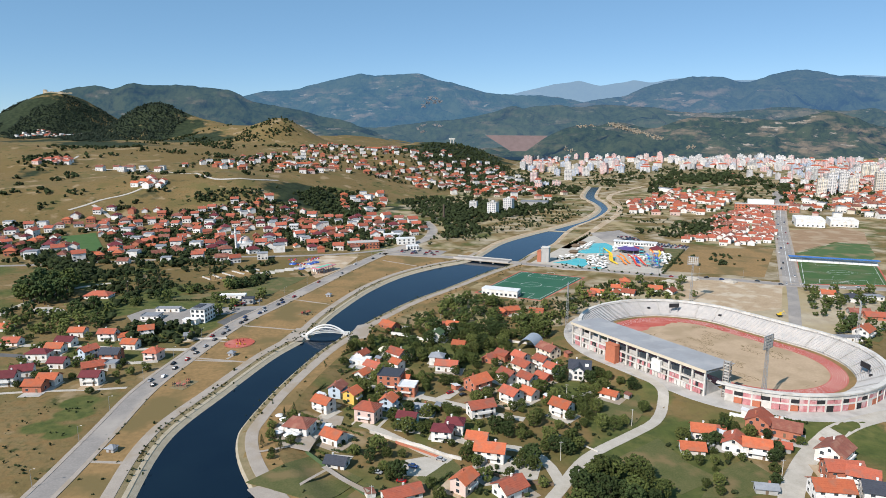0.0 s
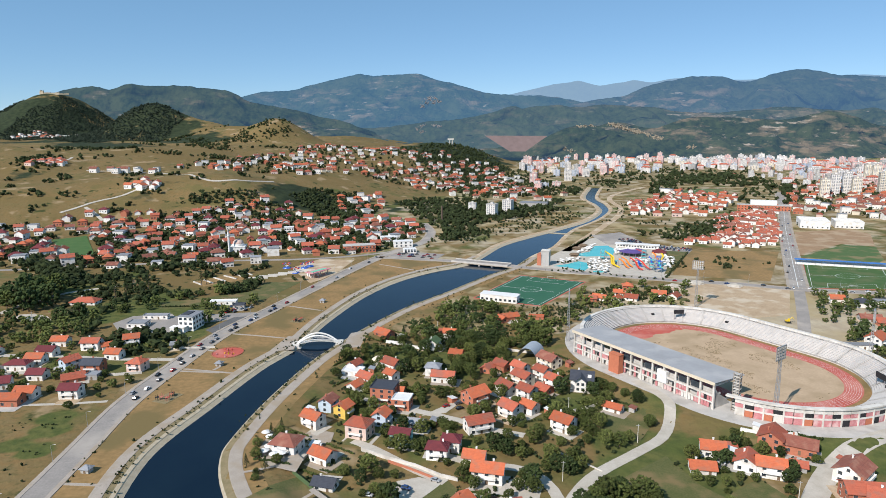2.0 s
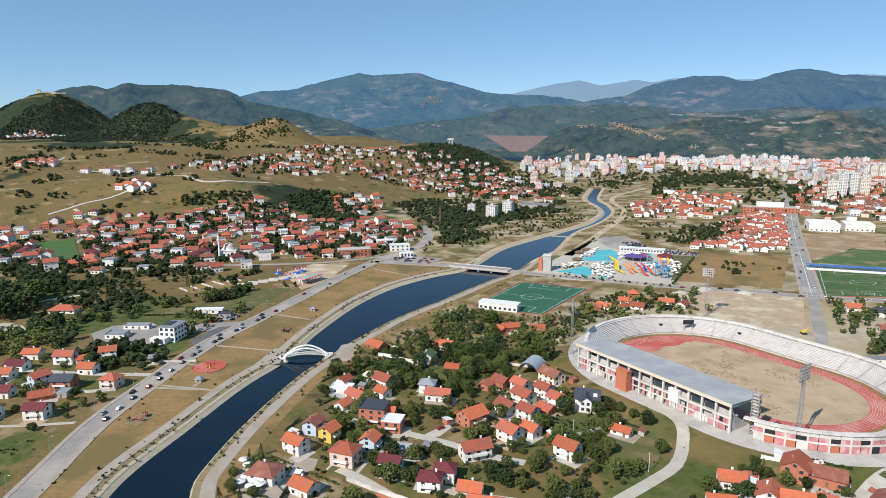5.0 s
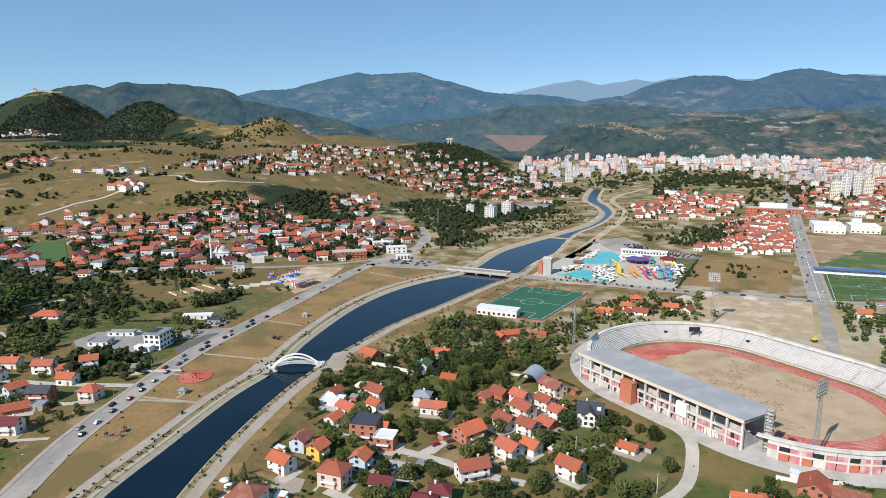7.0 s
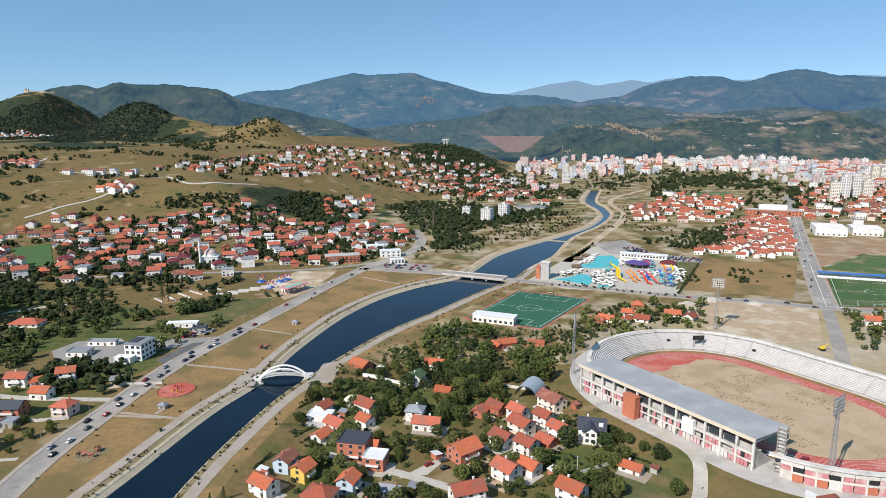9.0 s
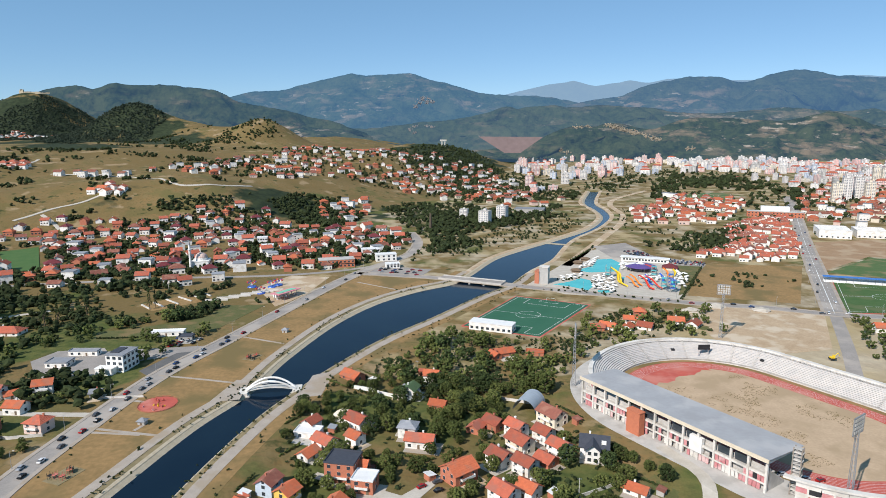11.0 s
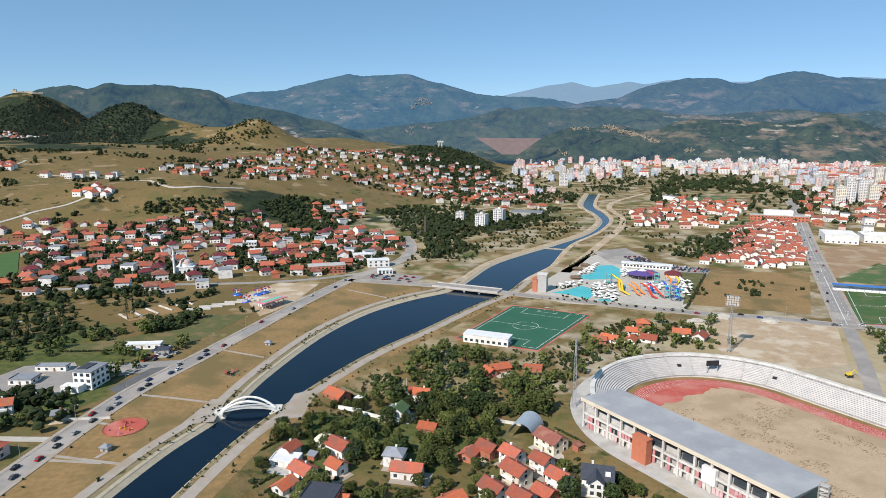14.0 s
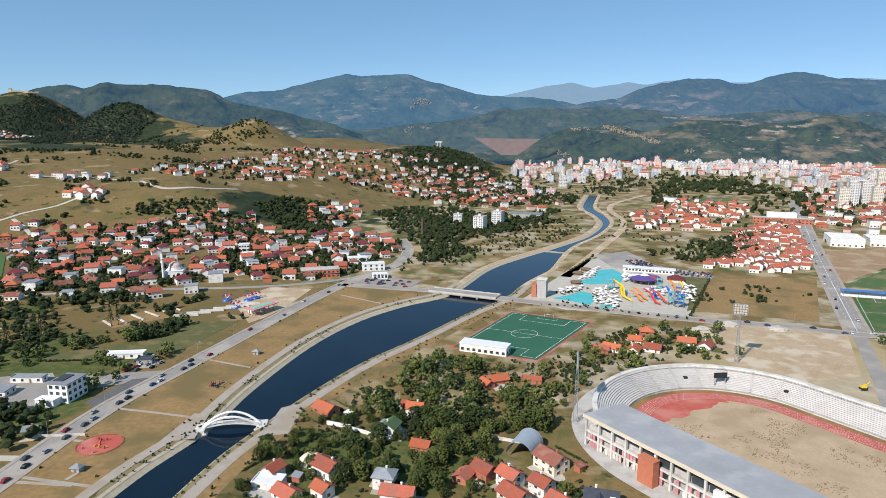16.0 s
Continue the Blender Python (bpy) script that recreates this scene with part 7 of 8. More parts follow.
for k, (x, y) in enumerate([(196, 631), (201, 623), (202, 676), (207, 645), (159, 677)]):
    t = thing("slide_tower", "steel slide tower with platforms and stairs", "tower", pose(x, y, 0.1, 0, 0, -25), "slide towers")
    for sx in (-2, 2):
        for sy in (-2, 2):
            bm = bmesh.new()
            beam(bm, (sx, sy, 0), (sx, sy, 12), 0.2, 6)
            part("post", bm, STEEL, t)
    for z in (3.5, 7, 10.5):
        part("platform", boxes((-2.4, -2.4, z, 2.4, 2.4, z + 0.25)), SLIDE["blue" if k % 2 else "turquoise"], t)
    part("stair", boxes(*[(-2.4 - 0.4 * i, -1, 0.35 * i, -2.0 - 0.4 * i, 1, 0.35 * i + 0.2) for i in range(10)]), STEEL, t)
x, y = [(199, 708)][0]
t = thing("round_pavilion", "round open pavilion with blue, white and red roof", "pavilion", pose(x, y, 0.1), "")
for k in range(12):
    a0, a1 = k * math.tau / 12, (k + 1) * math.tau / 12
    bm = bmesh.new()
    p = [(15 * math.cos(a0), 15 * math.sin(a0), 5), (15 * math.cos(a1), 15 * math.sin(a1), 5), (5 * math.cos(a1), 5 * math.sin(a1), 7), (5 * math.cos(a0), 5 * math.sin(a0), 7)]
    q = [bm.verts.new(v) for v in p] + [bm.verts.new((v[0], v[1], v[2] - 0.8)) for v in p]
    for f in ((0, 1, 2, 3), (7, 6, 5, 4), (0, 4, 5, 1), (1, 5, 6, 2), (2, 6, 7, 3), (3, 7, 4, 0)):
        bm.faces.new([q[i] for i in f])
    part("roof_segment", bm, SLIDE["purple"] if k not in (4, 5, 10) else SLIDE["red"] if k == 10 else WHITE, t)
    bm = bmesh.new()
    beam(bm, (13 * math.cos(a0), 13 * math.sin(a0), 0), (13 * math.cos(a0), 13 * math.sin(a0), 4.4), 0.25)
    part("post", bm, STEEL, t)
bm = bmesh.new()
bmesh.ops.create_cone(bm, cap_ends=True, segments=20, radius1=5.2, radius2=1, depth=2.2)
part("cap", bm, WHITE, t, m=pose(0, 0, 7.2))
x, y = [(96, 658)][0]
t = thing("climbing_tower", "grey round tower with a red-brown base building", "tower", pose(x, y, 0.1, 0, 0, -20))
part("shaft", boxes((-4, -4, 0, 4, 4, 15)), WALLS["grey"], t)
part("annex", boxes((-8, -5, 0, -4.05, 5, 11), (-8.3, -5.3, 11, -4.05, 5.3, 11.5)), WALLS["brick"], t)
part("cornice", boxes((-4.4, -4.4, 15, 4.4, 4.4, 15.7)), PALE_CONCRETE, t)
x, y = [(217, 750)][0]
t = thing("changing_hall", "long low white changing hall with flat roof", "hall", pose(x, y, 0.1, 0, 0, -22))
part("wall", boxes((-24, -4, 0, 24, 4, 4)), WHITE, t)
part("roof", boxes((-25, -5, 4, 25, 5, 4.5)), ROOFS["white"], t)
for k in range(14):
    part("window", window_mesh(1.8, 1.6), None, t, m=pose(-21 + k * 3.2, -4, 1.2))
x, y = [(230, 712)][0]
house(x, y, -20, 14, 12, 1, "wine", "cream", "h", "pavilions of the water park", 1, "in the water park")
for x, y in [(144, 738), (134, 701), (155, 755)]:
    t = thing("pool_bar", "wooden pool bar with brown shingle roof", "kiosk", pose(x, y, 0.1, 0, 0, -20), "pool bars")
    part("counter", boxes((-4, -2.5, 0, 4, 2.5, 2.6)), WOOD, t)
    part("roof", roof_bm(9, 6, 2.6, 1.4, "h"), WOOD, t)
CANVAS = mat("white_canvas", (0.78, 0.77, 0.74), (0.68, 0.67, 0.64), 1, 0.9, vary=0.1)
bm = bmesh.new()
beam(bm, (0, 0, 0), (0, 0, 2.6), 0.05, 6)
POLE = as_mesh("pole", bm, STEEL)
bm = bmesh.new()
bmesh.ops.create_cone(bm, cap_ends=True, segments=10, radius1=1.7, radius2=0.05, depth=0.7)
CANOPY = as_mesh("canopy", bm, CANVAS)
dry_spot = lambda x, y: ~np.any([inside(x, y, p) for p in POOLS], 0)
POOLS = [[(135, 710), (156, 726), (169, 760), (185, 763), (189, 740), (176, 703), (147, 699)], [(103, 652), (119, 661), (133, 675), (140, 667), (138, 645), (130, 630), (116, 645)]]
for poly, n in (([(144, 677), (166, 691), (161, 648), (148, 618), (134, 631)], 55), ([(159, 750), (172, 768), (157, 726), (136, 710)], 22), ([(232, 697), (237, 682), (214, 631), (215, 666)], 34), ([(190, 760), (194, 726), (179, 703)], 14), ([(112, 677), (138, 691), (133, 677), (111, 658)], 14), ([(189, 676), (219, 697), (210, 667), (185, 648)], 28)):
    for x, y in scatter(poly, n, 2.6, rng, dry_spot):
        t = thing("parasol", "white canvas parasol on the pool terrace", "parasol", pose(x, y, 0.1), "parasols of the water park")
        part("pole", POLE, None, t)
        part("canopy", CANOPY, None, t, m=pose(0, 0, 2.4))
woods("water_park_hedge", [tuple(p) for p in np.concatenate([smooth_line([(264, 718), (231, 657), (200, 600)], 2.2), smooth_line([(140, 755), (175, 817), (182, 836)], 2.4), smooth_line([(92, 632), (127, 622), (162, 606), (194, 591)], 6)])] + cluster([(110, 663), (143, 691), (154, 623), (143, 615), (110, 631)], 26, 3, 2, rng, dry_spot), "clipped green hedges and palms of the water park", 0.9, 1.6, 2)


# ---- landmarks across the river ----
def hall(name, label, category, x, y, rot, w, d, h, wall, roof, windows=0, storeys=1, group="", base=0.1):
    """A plain rectangular building with parapet roof and a row of windows per storey."""
    t = thing(name, label, category, pose(x, y, base + float(land(x, y)), 0, 0, rot), group)
    part("wall", boxes((-w / 2, -d / 2, -1, w / 2, d / 2, h)), wall, t)
    part("roof", boxes((-w / 2 - 0.3, -d / 2 - 0.3, h, w / 2 + 0.3, d / 2 + 0.3, h + 0.4)), roof, t)
    for f in range(storeys):
        for k in range(windows):
            part("window", window_mesh(1.8, 1.6), None, t, m=pose(-w / 2 + (k + 0.5) * w / windows, -d / 2, f * h / storeys + 1.1))
        for k in range(max(1, int(windows * d / w))):
            n = max(1, int(windows * d / w))
            part("window", window_mesh(1.8, 1.6), None, t, m=pose(0, 0, 0, 0, 0, 90) @ pose(-d / 2 + (k + 0.5) * d / n, -w / 2, f * h / storeys + 1.1))
    return t


x, y = [(-188, 454)][0]
t = hall("office_building", "white three-storey office building with dark windows", "building", x, y, -8, 11, 15, 10, WHITE, ROOFS["grey"], 3, 3)
part("annex", boxes((-9, -13, -0.5, 1.5, -7.6, 3.6), (-9.2, -13.2, 3.6, 1.7, -7.6, 3.9)), WHITE, t, "single-storey white annex")
part("roof_terrace", boxes((-5, -4, 10.4, 0.5, 5, 10.8)), ROOFS["dark"], t, "dark roof terrace")
structure("office_yard", sheet([(-176, 448), (-166, 478), (-156, 481), (-160, 460), (-168, 441)], 0.12), DARK_ASPHALT, "dark paved yard beside the office", "pavement")
structure("gravel_yard", sheet([(-222, 478), (-203, 484), (-151, 492), (-154, 478), (-185, 464), (-208, 456)], 0.09), ASPHALT, "worn grey asphalt yard", "ground")
structure("works_yard", sheet([(-250, 464), (-244, 482), (-217, 488), (-198, 464), (-199, 442), (-216, 418)], 0.08), ASPHALT, "worn grey asphalt works yard", "ground")
car_park([(-182, 497), (-160, 506), (-162, 490), (-173, 486)], 9, 4, 70, "cars parked beside the road")
car_park([(-178, 506), (-169, 514), (-169, 506)], 6, 3.5, 70, "cars parked beside the road")

t = thing("playground", "round red rubber playground with a low dark rim", "playground", pose(-144.5, 402, 0.08))
bm = bmesh.new()
bmesh.ops.create_cone(bm, cap_ends=True, segments=48, radius1=9.5, radius2=9.5, depth=0.3)
part("rubber_floor", bm, TRACK, t)
bm = bmesh.new()
for k in range(48):
    a, b = k * math.tau / 48, (k + 1) * math.tau / 48
    beam(bm, (9.7 * math.cos(a), 9.7 * math.sin(a), 0.5), (9.7 * math.cos(b), 9.7 * math.sin(b), 0.5), 0.1, 5)
    beam(bm, (9.7 * math.cos(a), 9.7 * math.sin(a), 0), (9.7 * math.cos(a), 9.7 * math.sin(a), 0.9), 0.06, 5)
part("fence", bm, WALLS["brick"], t)
rng = np.random.RandomState(61)
for k in range(12):
    a, r = rng.rand() * math.tau, 8 * math.sqrt(rng.rand())
    part("play_post", boxes((-0.25, -0.25, 0, 0.25, 0.25, 0.8 + 0.9 * rng.rand()), (-0.7, -0.12, 0.5, 0.7, 0.12, 0.65)), (SLIDE["yellow"], TRACK, PINK, TRACK)[k % 4], t, m=pose(r * math.cos(a), r * math.sin(a), 0.15, 0, 0, rng.rand() * 90))


def play_yard(x, y, rot, w, d):
    t = thing("play_yard", "dark rubber play yard with coloured climbing frames", "playground", pose(x, y, 0.08, 0, 0, rot), "play yards")
    part("rubber_floor", boxes((-w / 2, -d / 2, 0, w / 2, d / 2, 0.12)), BED, t)
    for k in range(6):
        px, py, h = (rng.rand() - 0.5) * w * 0.8, (rng.rand() - 0.5) * d * 0.7, 1.8 + rng.rand() * 1.8
        bm = bmesh.new()
        for sx in (-0.7, 0.7):
            for sy in (-0.7, 0.7):
                beam(bm, (px + sx, py + sy, 0.1), (px + sx, py + sy, h), 0.09, 6)
        box(bm, px - 0.9, py - 0.9, h * 0.55, px + 0.9, py + 0.9, h * 0.55 + 0.15)
        part("climbing_frame", bm, (DARK, TRACK, WALLS["brick"], DARK)[k % 4], t)


play_yard(-115.5, 470, 70, 11, 8)
x, y = [(-153, 334)][0]
play_yard(x, y, 70, 13, 9)
for x, y in [(-142, 380), (-107, 519)] + [(-155, 261)]:
    t = thing("park_kiosk", "small grey park kiosk with pitched roof", "kiosk", pose(x, y, 0.1, 0, 0, -10), "park kiosks")
    part("wall", boxes((-1.8, -1.5, 0, 1.8, 1.5, 2.3)), WALLS["grey"], t)
    part("roof", roof_bm(3.8, 3.2, 2.3, 1.0, "h", 0.5), ROOFS["grey"], t)
    part("door", boxes((-0.5, -1.56, 0, 0.5, -1.5, 2.0)), WOOD, t)
for k, pts in enumerate(([(-161, 441), (-138, 436), (-115, 430)], [(-165, 408), (-153, 405)], [(-166, 376), (-148, 372), (-129, 368)], [(-142, 513), (-102, 495)], [(-76, 664), (-30, 630)], [(-143, 373), (-141, 379)], [(-160, 252), (-144, 251)], [(-168, 372), (-138, 369)])):
    structure("park_path_" + "abcdefgh"[k], loft(smooth_line(pts, 4), [(-0.9, -0.2), (-0.9, 0.15 + 0.004 * k), (0.9, 0.15 + 0.004 * k), (0.9, -0.2)]), PAVING, "narrow pale paved path across the park", "path")

x, y = [(-129, 612)][0]
t = thing("petrol_station", "open petrol station canopy with pink and green fascia", "petrol station", pose(x, y, 0.1, 0, 0, 60))
part("canopy", boxes((-13, -5, 5, 13, 5, 5.5)), mat("pink_sheet", (0.62, 0.25, 0.28), (0.55, 0.22, 0.25), 3), t)
part("canopy_top", boxes((-10, -2.5, 5.51, 10, 2.5, 5.7)), mat("green_sheet", (0.2, 0.5, 0.35), (0.18, 0.45, 0.3), 3), t)
for sx in (-10, 0, 10):
    for sy in (-3, 3):
        part("column", boxes((sx - 0.25, sy - 0.25, 0, sx + 0.25, sy + 0.25, 5)), STEEL, t)
    part("pump", boxes((sx - 0.5, -0.4, 0, sx + 0.5, 0.4, 1.7)), WHITE, t)
part("shop", boxes((-6, 5.2, 0, 6, 9, 3.6)), WHITE, t)
structure("sand_lot", sheet([(-164, 647), (-143, 692), (-105, 684), (-114, 624), (-123, 598), (-131, 584)], 0.07), EARTH, "pale sandy lot beside the road", "ground")
for x, y in [(-168, 647), (-150, 647), (-146, 654), (-154, 625)]:
    t = thing("fairground_ride", "small fairground ride with white arms and blue base", "ride", pose(x, y, 0.1, 0, 0, rng.rand() * 90), "fairground rides")
    bm = bmesh.new()
    bmesh.ops.create_cone(bm, cap_ends=True, segments=16, radius1=4, radius2=3.6, depth=0.8)
    part("base", bm, SLIDE["blue"], t, m=pose(0, 0, 0.4))
    for k in range(6):
        bm = bmesh.new()
        a = k * math.tau / 6
        beam(bm, (0, 0, 1), (3.6 * math.cos(a), 3.6 * math.sin(a), 5), 0.18, 6)
        part("arm", bm, WHITE, t)
        part("gondola", boxes((3.6 * math.cos(a) - 0.7, 3.6 * math.sin(a) - 0.7, 4.2, 3.6 * math.cos(a) + 0.7, 3.6 * math.sin(a) + 0.7, 5.2)), SLIDE["red" if k % 2 else "purple"], t)
x, y = [(-106, 732)][0]
t = hall("shop_building", "two-storey brick-brown shop building with flat roof", "building", x, y, 14, 36, 14, 8, BRICK, CONCRETE, 9, 2)
part("panel", boxes((-18.1, -7.1, 3.4, -2, -7.02, 4.2), (2, -7.1, 3.4, 18.1, -7.02, 4.2)), DARK, t)
structure("street_car_park", sheet([(-73, 709), (-55, 732), (-8, 715), (-20, 678), (-45, 684)], 0.17), ASPHALT, "asphalt car park at the junction", "pavement")
car_park([(-69, 709), (-54, 725), (-14, 709), (-23, 686)], 16, 4.5, 20, "cars parked at the junction")
for x, y, w, h in ((*[(-58, 762)][0], 22, 7), (*[(-78, 792)][0], 20, 7), (*[(-48, 727)][0], 14, 4), (*[(-197, 807)][0], 13, 9), (*[(-219, 865)][0], 12, 8)):
    hall("white_shop", "white flat-roofed shop building by the junction", "building", x, y, 12, w, 11, h, WHITE, ROOFS["white"], 4, 2, "shops by the junction")
for k, (x, y) in enumerate([(-184, 602), (-177, 609), (-169, 615), (-161, 622), (-153, 628), (-146, 634)]):
    tagged(part("retaining_wall", boxes((-9, -0.6, -0.5, 9, 0.6, 1.6)), PALE_CONCRETE, m=pose(x, y, 0, 0, 0, 8)), "low pale concrete wall on a terraced plot", "wall", "terrace walls")

# mosque
x, y = [(-243, 728)][0]
t = thing("mosque", "white mosque with pink dome beside its minaret", "mosque", pose(x, y, 0, 0, 0, 10))
part("prayer_hall", boxes((-8, -8, -1, 8, 8, 8), (-8.4, -8.4, 8, 8.4, 8.4, 8.6)), WHITE, t)
bm = bmesh.new()
bmesh.ops.create_cone(bm, cap_ends=True, segments=16, radius1=6.4, radius2=6.4, depth=2.4)
part("drum", bm, WHITE, t, m=pose(0, 0, 9.8))
bm = bmesh.new()
bmesh.ops.create_uvsphere(bm, u_segments=20, v_segments=12, radius=6.0)
bmesh.ops.delete(bm, geom=[v for v in bm.verts if v.co.z < -0.1], context="VERTS")
part("dome", bm, WALLS["pink"], t, m=pose(0, 0, 11) @ Matrix.Diagonal((1, 1, 0.85, 1)))
for s in range(4):
    for k in (-4.5, 0, 4.5):
        part("window", window_mesh(1.6, 3), None, t, m=pose(0, 0, 0, 0, 0, 90 * s) @ pose(k, -8, 2))
x, y = [(-250, 717)][0]
t = thing("minaret", "slim white minaret with balcony and pointed cap", "minaret", pose(x, y, 0))
bm = bmesh.new()
beam(bm, (0, 0, -1), (0, 0, 26), 1.25, 14, 1.05)
part("shaft", bm, WHITE, t)
bm = bmesh.new()
beam(bm, (0, 0, 20), (0, 0, 21.4), 1.3, 14, 1.9)
part("balcony", bm, WHITE, t)
bm = bmesh.new()
beam(bm, (0, 0, 26), (0, 0, 31), 1.15, 14, 0.05)
part("cap", bm, ROOFS["grey"], t)

# ---- landmarks on the stadium side ----
x, y = [(38, 523)][0]
t = hall("club_house", "long white two-storey club house beside the pitch", "building", x, y, -22, 31, 10, 5.4, WHITE, ROOFS["white"], 8, 1)
x, y = [(47, 398)][0]
t = thing("hangar", "half-round corrugated grey metal hangar", "hangar", pose(x, y, 0, 0, 0, 62))
CORR = mat("corrugated_zinc", (0.42, 0.46, 0.5), (0.36, 0.4, 0.44), 3, 0.5, 0.3)
for k in range(16):
    a0, a1 = k * math.pi / 16, (k + 1) * math.pi / 16
    bm = bmesh.new()
    for j in range(15):
        x0, x1, r0, r1 = -7.5 + j, -6.5 + j, 6.0 + 0.1 * (j % 2), 6.0 + 0.1 * ((j + 1) % 2)
        bm.faces.new([bm.verts.new(v) for v in ((x0, r0 * math.cos(a0), r0 * math.sin(a0) * 1.05), (x1, r1 * math.cos(a0), r1 * math.sin(a0) * 1.05), (x1, r1 * math.cos(a1), r1 * math.sin(a1) * 1.05), (x0, r0 * math.cos(a1), r0 * math.sin(a1) * 1.05))])
    bmesh.ops.remove_doubles(bm, verts=bm.verts, dist=0.01)
    part("sheet", bm, CORR, t)
bm = bmesh.new()
bm.faces.new([bm.verts.new((7.0, 5.9 * math.cos(a), 6.1 * math.sin(a))) for a in np.linspace(0, math.pi, 16)])
part("end_wall", bm, WALLS["grey"], t)
bx = [(359, 658), (422, 636)]
t = thing("pitch_stand", "long low stand with blue roof beside the pitch", "grandstand", pose((bx[0][0] + bx[1][0]) / 2, (bx[0][1] + bx[1][1]) / 2, 0.1, 0, 0, math.degrees(math.atan2(bx[1][1] - bx[0][1], bx[1][0] - bx[0][0]))))
part("back_wall", boxes((-40, 1.5, 0, 40, 2, 5)), WHITE, t)
part("roof", boxes((-41, -4, 5, 41, 2.6, 5.3)), mat("blue_sheet", (0.05, 0.16, 0.48), (0.06, 0.2, 0.52), 6, 0.5), t)
for k in range(4):
    part("bench_step", boxes((-40, -3 + k, 0, 40, -2 + k, 0.5 + 0.5 * k)), WHITE, t)
for k in range(15):
    part("post", boxes((-39.5 + k * 5.6, -3.8, 0, -39.3 + k * 5.6, -3.6, 5)), STEEL, t)
for (x, y), w, d, h in (([(508, 889)][0], 36, 46, 10), ([(553, 884)][0], 34, 36, 9)):
    t = hall("factory_hall", "white sheet-clad factory hall with pale roof", "hall", x, y + 15, -22, w, d, h, WALLS["white"], ROOFS["white"], 6, 1, "factory halls", 0.1)
    for k in range(6):
        part("roof_rib", boxes((-w / 2, -d / 2 + k * d / 6, h + 0.4, w / 2, -d / 2 + k * d / 6 + 0.4, h + 0.8)), PALE_CONCRETE, t)
structure("brown_field", sheet([(378, 701), (457, 856), (546, 874), (545, 836), (497, 755), (468, 770)], 0.07), PLOUGH, "bare brown ploughed field", "field")
structure("grass_field", sheet([(376, 694), (464, 762), (493, 747), (456, 678), (436, 658)], 0.08), TURF_B, "mown grass field", "field")
structure("crop_terrace", sheet([(-512, 816), (-482, 843), (-408, 726), (-412, 699), (-459, 749)], 0.5, drape=True, curb=1), CROP, "green vegetable field above the village", "field")
structure("river_dirt", loft(smooth_line([(130, 730), (206, 889), (265, 1016), (295, 1117), (308, 1240), (349, 1346), (455, 1497)]), [(-5, 0.1), (5, 0.1)]), EARTH, "pale dirt road along the river bend", "path")
structure("town_pitch", sheet([(462, 1310), (538, 1454), (616, 1426), (530, 1278)], 0.1), TURF_B, "green football ground among the town's trees", "sports pitch")
x, y = [(462, 1368)][0]
hall("town_stand", "small grandstand with blue-grey roof", "grandstand", x, y, -60, 40, 12, 8, WALLS["white"], ROOFS["grey"], 0)
x, y = [(526, 1082)][0]
t = hall("school", "long red school building with white upper hall", "school", x, y, -22, 80, 18, 8, BRICK, CONCRETE, 16, 2)
part("upper_hall", boxes((-20, 0, 8.4, 20, 16, 15)), WHITE, t)
x, y = [(148, 1136)][0]
hall("warehouse", "grey flat-roofed warehouse by the river", "warehouse", x, y, -15, 48, 24, 8, WALLS["grey"], ROOFS["grey"], 8, 1)
x, y = [(-13, 946)][0]
t = thing("chimney_stack", "tall dark brick chimney stack among trees", "chimney", pose(x, y, 0))
bm = bmesh.new()
beam(bm, (0, 0, -1), (0, 0, 26), 2.0, 14, 1.3)
part("shaft", bm, BARK, t)

# ---- hilltops and far slopes ----
x, y, z = -1735, 2880, float(land(-1735, 2890))
t = thing("castle_ruin", "ruined pale stone castle walls on the hilltop", "castle", pose(x, y, z - 7))
for a, b, h in (((-60, -10), (-38, -18), 18), ((-38, -18), (-5, -12), 11), ((-5, -12), (30, -16), 9), ((30, -16), (62, 0), 7), ((-60, -10), (-55, 25), 12)):
    ln = math.hypot(b[0] - a[0], b[1] - a[1])
    bm = bmesh.new()
    steps = [h * (0.65 + 0.5 * rng.rand()) for _ in range(9)]
    face = bm.faces.new([bm.verts.new(q) for q in [(0, -2, 0), (ln, -2, 0)] + [(ln * (8 - k + e) / 9, -2, steps[8 - k]) for k in range(9) for e in (1, 0)]])
    for v in [q for q in bmesh.ops.extrude_face_region(bm, geom=[face])["geom"] if isinstance(q, bmesh.types.BMVert)]:
        v.co.y += 4
    bmesh.ops.recalc_face_normals(bm, faces=bm.faces)
    part("curtain_wall", bm, STONE, t, m=pose(a[0], a[1], 0, 0, 0, math.degrees(math.atan2(b[1] - a[1], b[0] - a[0]))))
x, y = [(7, 2112)][0]
t = thing("hill_monument", "pale concrete monument of two pillars and a lintel", "monument", pose(x, y, float(land(x, y)), 0, 0, 10))
for s in (-4.5, 4.5):
    part("pillar", boxes((s - 1.6, -2, -2, s + 1.6, 2, 15)), PALE_CONCRETE, t)
part("lintel", boxes((-10, -3, 15, 10, 3, 20)), PALE_CONCRETE, t)


def on_range(grid, az, el):
    """The place on a range that lies in a given direction."""
    gx0, gy0, gz0 = grid
    k = np.argmin(((gx0 / gy0 - az) * 1.0) ** 2 + ((gz0 - 140) / gy0 - el) ** 2)
    return Vector((gx0.flat[k], gy0.flat[k], gz0.flat[k]))


